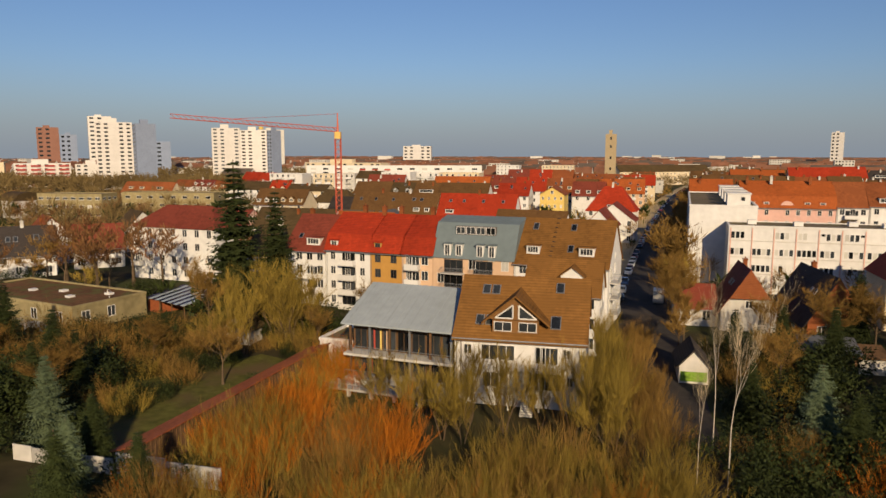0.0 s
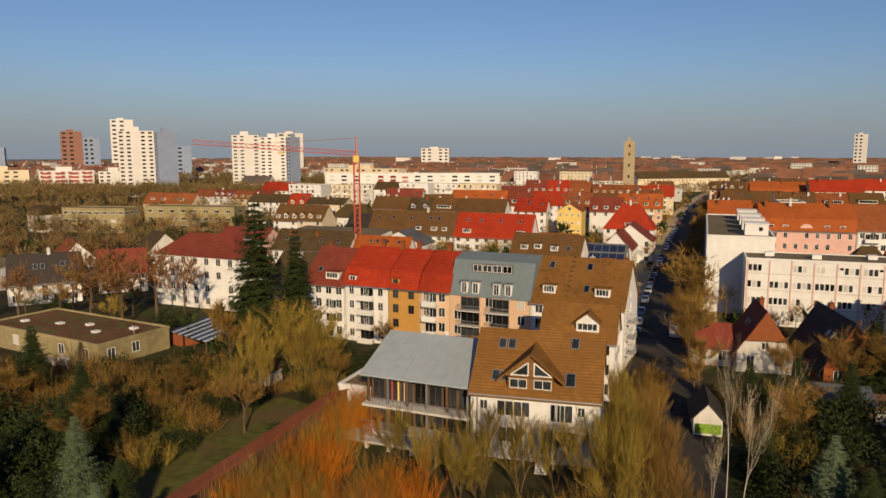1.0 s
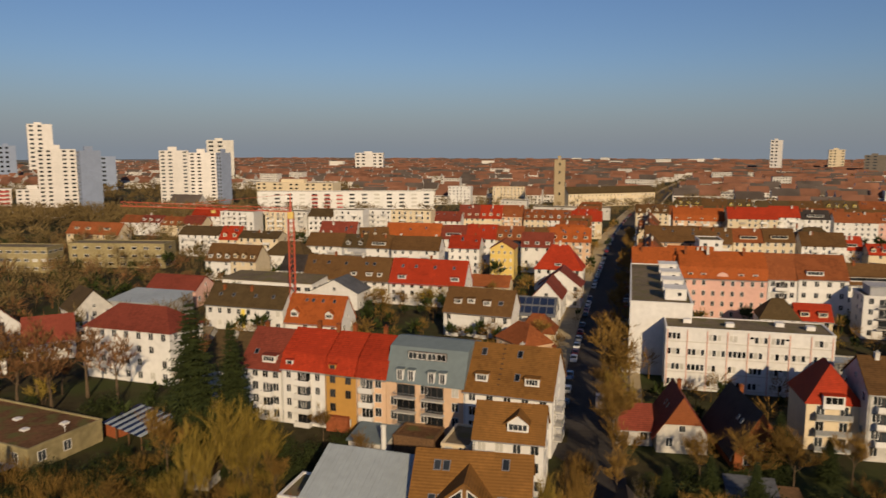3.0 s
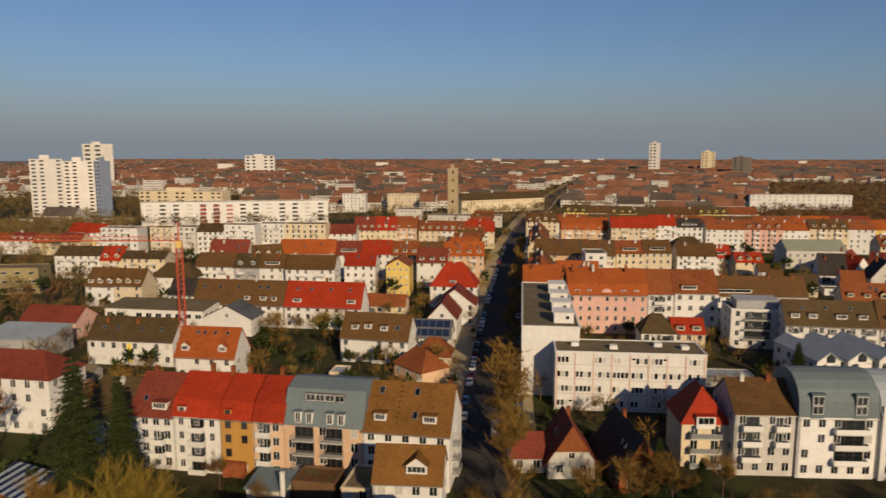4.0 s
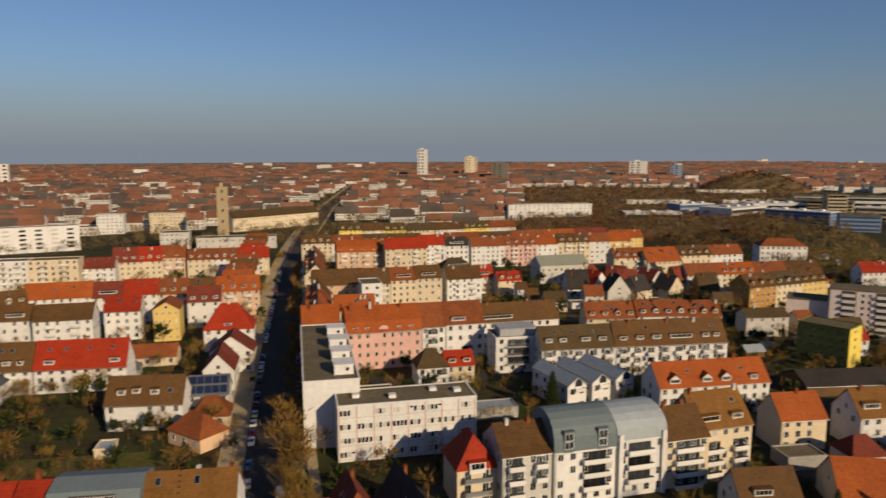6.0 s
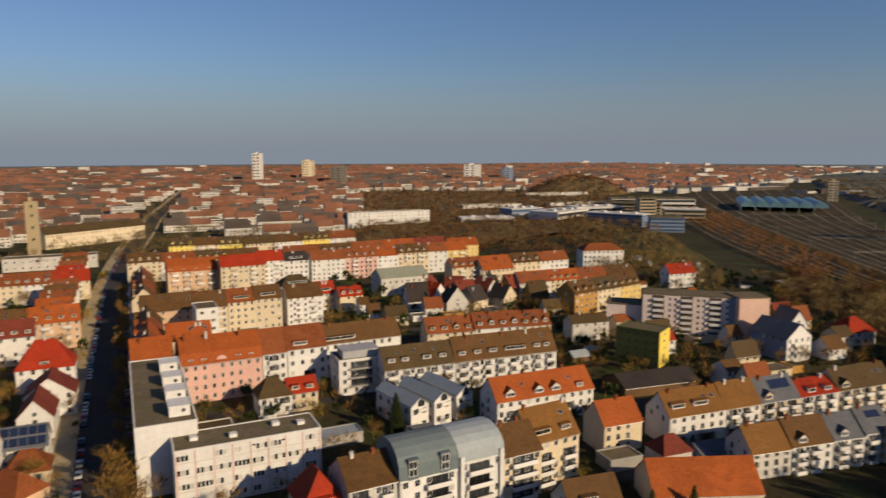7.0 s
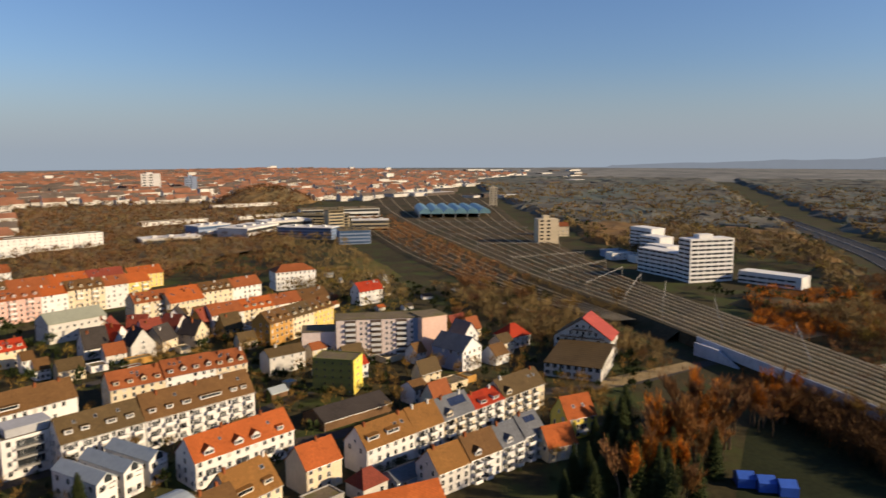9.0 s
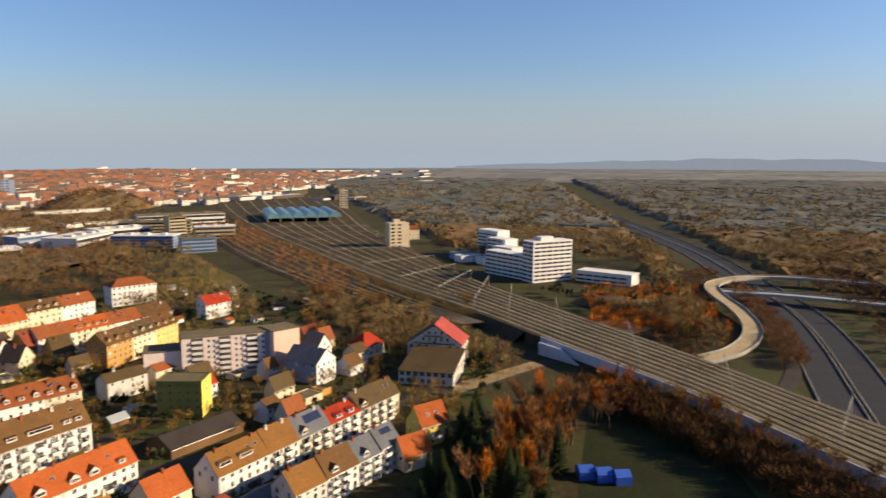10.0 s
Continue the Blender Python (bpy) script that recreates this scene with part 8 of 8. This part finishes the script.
woods("woods", "shrubs on the verges beside the motorway", 500, lambda r: (lambda t: (300 + 330 * t, -60 - 70 * t + r.uniform(-5, 25), 0))(r.random()), TWIG_RED, 7, (4, 8))

def clear(x0, x1, y0, y1):
    """Random spots outside the buildings."""
    def spot(r):
        while True:
            x, y = r.uniform(x0, x1), r.uniform(y0, y1)
            if free(x, y, 2.5):
                return x, y, 0
    return spot


woods("woods", "leafless courtyard trees between the rows", 230, clear(-60, 230, 255, 480), TWIG_BROWN, 21, (5, 10))
woods("woods", "low trees in the near courtyards", 130, clear(55, 245, 118, 235), TWIG_BROWN, 33, (4, 8))
woods("woods", "low trees in the western courtyards", 110, clear(-60, 45, 145, 260), TWIG_BROWN, 34, (4, 8))
woods("woods", "evergreens in the near courtyards", 120, clear(-55, 245, 118, 240), LEAF, 35, (3, 7))
woods("woods", "olive courtyard trees between the rows", 90, clear(-60, 240, 230, 480), TWIG_OLIVE, 22, (5, 9))
woods("woods", "evergreen courtyard trees between the rows", 240, clear(-60, 300, 200, 480), LEAF, 23, (4, 9))
woods("woods", "leafless trees of the western gardens", 330, clear(-280, -60, 180, 440), TWIG_WOOD, 24, (6, 12))
woods("woods", "dark evergreens of the western gardens", 160, clear(-260, -60, 150, 420), LEAF, 63, (4, 9))
woods("woods", "russet trees of the western gardens", 120, clear(-260, -60, 160, 420), TWIG_RED, 25, (6, 11))
woods("woods", "leafless trees round the blocks", 260, clear(235, 350, 20, 290), TWIG_BROWN, 26, (4, 9))
woods("woods", "dark evergreens among the allotments", 160, clear(335, 480, 100, 300), LEAF, 31, (3, 7))
# Dark undergrowth added in place of the slope's shade.
woods("woods", "dark undergrowth below the railway", 260, lambda r: (lambda t, q: (225 + 72 * t, -86 + 52 * t + q * 14, 0))(r.random(), r.random()), LEAF, 32, (2.5, 6))
woods("woods", "evergreens round the blocks", 190, clear(225, 350, 20, 290), LEAF, 27, (3, 7))

woods("woods", "brown woodland belt behind the eastern rows", 1500, lambda r: (lambda a, d: (d * math.sin(a), d * math.cos(a), 0))(radians(r.uniform(36, 57)), r.uniform(545, 1450)), TWIG_RED, 51, (7, 13))
woods("woods", "dark woodland belt behind the eastern rows", 700, lambda r: (lambda a, d: (d * math.sin(a), d * math.cos(a), 0))(radians(r.uniform(36, 56)), r.uniform(560, 1450)), TWIG_DARK, 52, (6, 12))
# ---- the town out to the horizon ----
def far_town():
    """Rows of small houses in the street grid, too many and too far to count."""
    rng = random.Random(9)
    g, ga = Geo(), radians(-20)
    eu, ev = Vector((math.cos(ga), math.sin(ga), 0)), Vector((-math.sin(ga), math.cos(ga), 0))
    v = 505.0
    while v < 3600:
        step = 34 if v < 1400 else 48
        u = -1500.0 - v * 0.2
        while u < 2600:
            wd = rng.uniform(14, 30) * (1 if v < 1400 else 1.5)
            p = eu * u + ev * (v + rng.uniform(-4, 4))
            u += wd + (rng.uniform(6, 30) if rng.random() < 0.3 else 0.3)
            edge = (0.47 * p.x + 130 if p.x < 1000 else 600 + 0.12 * (p.x - 1000)) if p.x > 300 else -1e9
            if p.y < edge + 30 + 90 * noise.noise(Vector((p.x * 0.006, p.y * 0.006, 0))) or p.length > 4300:
                continue
            if -150 < p.x < 300 and p.y < 705:
                continue
            if -520 < p.x < -60 and 620 < p.y < 1000:
                continue
            sx = street_x(p.y + wd * 0.15)
            if p.x - 12 < sx < p.x + wd + 16 and p.y < 1500:
                continue
            if p.y < 560 and p.x > -140 and p.x < 420:
                continue
            if math.atan2(p.x, p.y) > radians(36) and 540 < p.length < 1450:
                continue
            if rng.random() < 0.12:
                continue
            d, e = rng.uniform(11, 15), rng.uniform(6.5, 10.5)
            if v > 1400:
                e *= 0.85
            tall = rng.random() < (0.02 if v < 1500 else 0.007)
            if tall:
                e = rng.uniform(16, 24)
            flat = tall or rng.random() < 0.24
            m = rng.choice((0, 0, 3))
            a, b = p, p + eu * wd
            z = Vector((0, 0, e))
            back = ev * d
            g.poly([a, b, b + z, a + z], m), g.poly([b, b + back, b + back + z, b + z], m), g.poly([a + back, a, a + z, a + back + z], m)
            if flat:
                g.poly([a + z, b + z, b + back + z, a + back + z], 2)
            else:
                rz = Vector((0, 0, e + rng.uniform(5.5, 8)))
                h2 = ev * (d / 2)
                rm_ = 1 if rng.random() < 0.62 else 2
                g.poly([a + z, b + z, b + h2 + rz, a + h2 + rz], rm_), g.poly([b + back + z, a + back + z, a + h2 + rz, b + h2 + rz], rm_)
                g.poly([b + z, b + back + z, b + h2 + rz], m), g.poly([a + back + z, a + z, a + h2 + rz], m)
            if v < 1500:
                n = int(wd / 3.4)
                fl = int(e / 3)
                o = -ev * 0.06
                for f in range(fl):
                    for i in range(n):
                        c0 = a + eu * ((i + 0.3) * wd / n) + Vector((0, 0, f * e / fl + 0.9)) + o
                        g.poly([c0, c0 + eu * 1.4, c0 + eu * 1.4 + Vector((0, 0, 1.4)), c0 + Vector((0, 0, 1.4))], 4)
        v += step * rng.uniform(0.85, 1.15)
    for _ in range(70):
        a, r = radians(rng.uniform(11, 27)), rng.uniform(1500, 3900)
        p, e, wd, d = Vector((r * math.cos(a), r * math.sin(a), 0)), rng.uniform(5, 9), rng.uniform(30, 110), rng.uniform(16, 40)
        q = [p, p + eu * wd, p + eu * wd + ev * d, p + ev * d]
        up = Vector((0, 0, e))
        for k in range(4):
            g.poly([q[k], q[(k + 1) % 4], q[(k + 1) % 4] + up, q[k] + up], rng.choice((2, 3, 3)))
        g.poly([v_ + up for v_ in q], rng.choice((2, 2, 3)))
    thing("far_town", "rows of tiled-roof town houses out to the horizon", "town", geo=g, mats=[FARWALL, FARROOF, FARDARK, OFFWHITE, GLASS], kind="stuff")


far_town()
woods("woods", "trees between the far town rows", 8000, lambda r: (lambda a, d: (d * math.sin(a), d * math.cos(a), 0) if d * math.cos(a) > 0.5 * d * math.sin(a) + 120 else (-400, 900, 0))(r.uniform(-0.75, 1.1), 560 + 2700 * r.random() ** 1.3), TWIG_WOOD, 8, (8, 14))


# ---- crane ----
def crane():
    t = thing("tower_crane", "red tower crane with a long jib", "crane", pose(-31, 212, 0, 0, 0, 0))
    g = Geo()
    for x in (-0.8, 0.8):
        for y in (-0.8, 0.8):
            g.tube((x, y, 0), (x, y, 36), 0.13, 0.13, 4)
    for k in range(24):
        z = k * 1.5
        for a, b in (((-0.8, -0.8), (0.8, -0.8)), ((0.8, -0.8), (0.8, 0.8)), ((0.8, 0.8), (-0.8, 0.8)), ((-0.8, 0.8), (-0.8, -0.8))):
            g.tube((*a, z), (*b, z + 1.5), 0.07, 0.07, 3)
    part("mast", g, CRANE, t)
    g = Geo()
    g.tube((0, 0, 36), (0, 0, 41.5), 0.35, 0.15, 5)
    part("apex", g, CRANE, t)
    j = Vector((-0.94, -0.34, 0.07))
    g = Geo()
    L = 46
    s = Vector((j.y, -j.x, 0)).normalized() * 0.6
    up = Vector((0, 0, 1.1))
    o = Vector((0, 0, 36))
    for a in (s, -s, up):
        g.tube(o + a, o + j * L + a, 0.11, 0.09, 4)
    for k in range(30):
        p, q = o + j * (L * k / 30), o + j * (L * (k + 1) / 30)
        g.tube(p + s, q + up, 0.06, 0.06, 3), g.tube(p - s, q + up, 0.06, 0.06, 3)
    g.tube(o + Vector((0, 0, 5.2)), o + j * 30 + up, 0.06, 0.06, 3)
    part("jib", g, CRANE, t)
    g = Geo()
    g.box(-0.9, -0.9, 34, 0.9, 0.9, 36)
    part("cab", g, YELLOW, t)
    g = Geo()
    g.tube(o + j * 22 - up * 0.3, o + j * 22 - up * 1.0, 0.7, 0.7, 6)
    part("trolley", g, YELLOW, t)


crane()


# ---- cars ----
def far_car(mat, label):
    """A car seen from far off, in one mesh."""
    g = Geo()
    g.prism([(-2.1, -0.85, 0.3), (2.1, -0.85, 0.3), (2.1, -0.85, 0.8), (1.1, -0.85, 0.95), (-2.0, -0.85, 0.95)], (0, 1.7, 0))
    g.prism([(-1.8, -0.72, 0.95), (0.95, -0.72, 0.95), (0.35, -0.72, 1.45), (-1.3, -0.72, 1.45)], (0, 1.44, 0), 1, 1)
    g.box(-1.25, -0.7, 1.45, 0.32, 0.7, 1.49, 0)
    for x in (-1.3, 1.3):
        g.tube((x, -0.88, 0.32), (x, 0.88, 0.32), 0.32, 0.32, 8, 2)
    return thing("car", label, "car", pose(0, 0, 0), geo=g, mats=[mat, GLASS, DARKFRAME])


def car(mat, label):
    root = thing("car", label, "car", pose(0, 0, 0))
    g = Geo()
    g.prism([(-2.1, -0.85, 0.3), (2.1, -0.85, 0.3), (2.1, -0.85, 0.8), (1.1, -0.85, 0.95), (-2.0, -0.85, 0.95)], (0, 1.7, 0))
    g.prism([(-1.8, -0.72, 0.95), (0.95, -0.72, 0.95), (0.35, -0.72, 1.45), (-1.3, -0.72, 1.45)], (0, 1.44, 0), 1, 1)
    g.box(-1.25, -0.7, 1.45, 0.32, 0.7, 1.49, 0)
    part("body", g, [mat, GLASS], root)
    for x in (-1.3, 1.3):
        for y in (-0.86, 0.66):
            g = Geo()
            g.tube((x, y, 0.32), (x, y + 0.2, 0.32), 0.32, 0.32, 10)
            g.poly([(x + 0.3 * math.cos(a * 0.785), y, 0.32 + 0.3 * math.sin(a * 0.785)) for a in range(8)])
            part("wheel", g, DARKFRAME, root)
    return root


paints = [(material("black car paint", (0.02, 0.02, 0.022), 0.25, 0.05, 1, 0), "black car parked at the kerb"), (material("silver car paint", (0.35, 0.36, 0.38), 0.3, 0.05, 1, 0, 0.5), "silver car parked at the kerb"),
          (material("blue car paint", (0.03, 0.06, 0.16), 0.25, 0.05, 1, 0), "dark blue car parked at the kerb"), (material("white car paint", (0.7, 0.7, 0.7), 0.3, 0.05, 1, 0), "white car parked at the kerb"), (material("red car paint", (0.3, 0.02, 0.02), 0.3, 0.05, 1, 0), "red car parked at the kerb")]
cars = [car(m, l) for m, l in paints]
far_cars = [far_car(m, l.replace("at the kerb", "in the distance")) for m, l in paints]
for i, ob in enumerate(far_cars):
    ob.matrix_basis = pose(429 - i * 3.2, 118 - i * 3.6, 0.03, 0, 0, -40)
    ob["group"] = "cars parked by the sidings"
crng = random.Random(3)
line = STREET
n = 0
for side, o in ((1, -6.4), (-1, 6.4)):
    off = offset(STREET, o)
    for i in range(16, 40):
        a, b = off[i], off[i + 1]
        k = max(1, int((b - a).length / 5.6))
        for j in range(k):
            if crng.random() < 0.2:
                continue
            p = a.lerp(b, (j + 0.5) / k)
            h = math.degrees(math.atan2(b.y - a.y, b.x - a.x))
            m = pose(p.x, p.y, 0.03, 0, 0, h + (180 if crng.random() < 0.5 else 0))
            if n < 5:
                cars[n].matrix_basis = m
                cars[n]["group"] = "cars parked along the street"
            else:
                copy_thing(crng.choice(cars if p.y < 230 else far_cars), m)["group"] = "cars parked along the street"
            n += 1
for i in range(24):
    copy_thing(crng.choice(far_cars), pose(432 + (i % 12) * 3.0, 128 + (i % 12) * 3.4 + (i // 12) * 9, 0.03, 0, 0, -40))["group"] = "cars parked by the sidings"
g = Geo()
g.box(-2.6, -1, 0.4, 1.0, 1, 2.7)
g.prism([(1.02, -1, 0.4), (2.6, -1, 0.4), (2.6, -1, 1.2), (1.9, -1, 2.0), (1.02, -1, 2.1)], (0, 2, 0))
for x in (-1.6, 1.7):
    g.tube((x, -1.02, 0.4), (x, 1.02, 0.4), 0.4, 0.4, 10)
thing("van", "white delivery van parked in the street", "van", pose(43.5, 141, 0.03, 0, 0, 72), geo=g, mats=FRAME)

g = Geo()
for k, m in enumerate(REST):
    src, base = PROTO["bush", k % 3].data, len(g.v)
    g.v.extend(tuple(m @ v.co) for v in src.vertices)
    g.f.extend(tuple(base + i for i in p.vertices) for p in src.polygons)
    g.m.extend(0 for _ in src.polygons)
thing("bushes", "dark evergreen undergrowth in the gardens and yards", "bush", geo=g, mats=LEAF, kind="stuff")

for key, root in PROTO.items():
    if key not in USED:
        for ob in list(root.children) + [root]:
            bpy.data.objects.remove(ob)
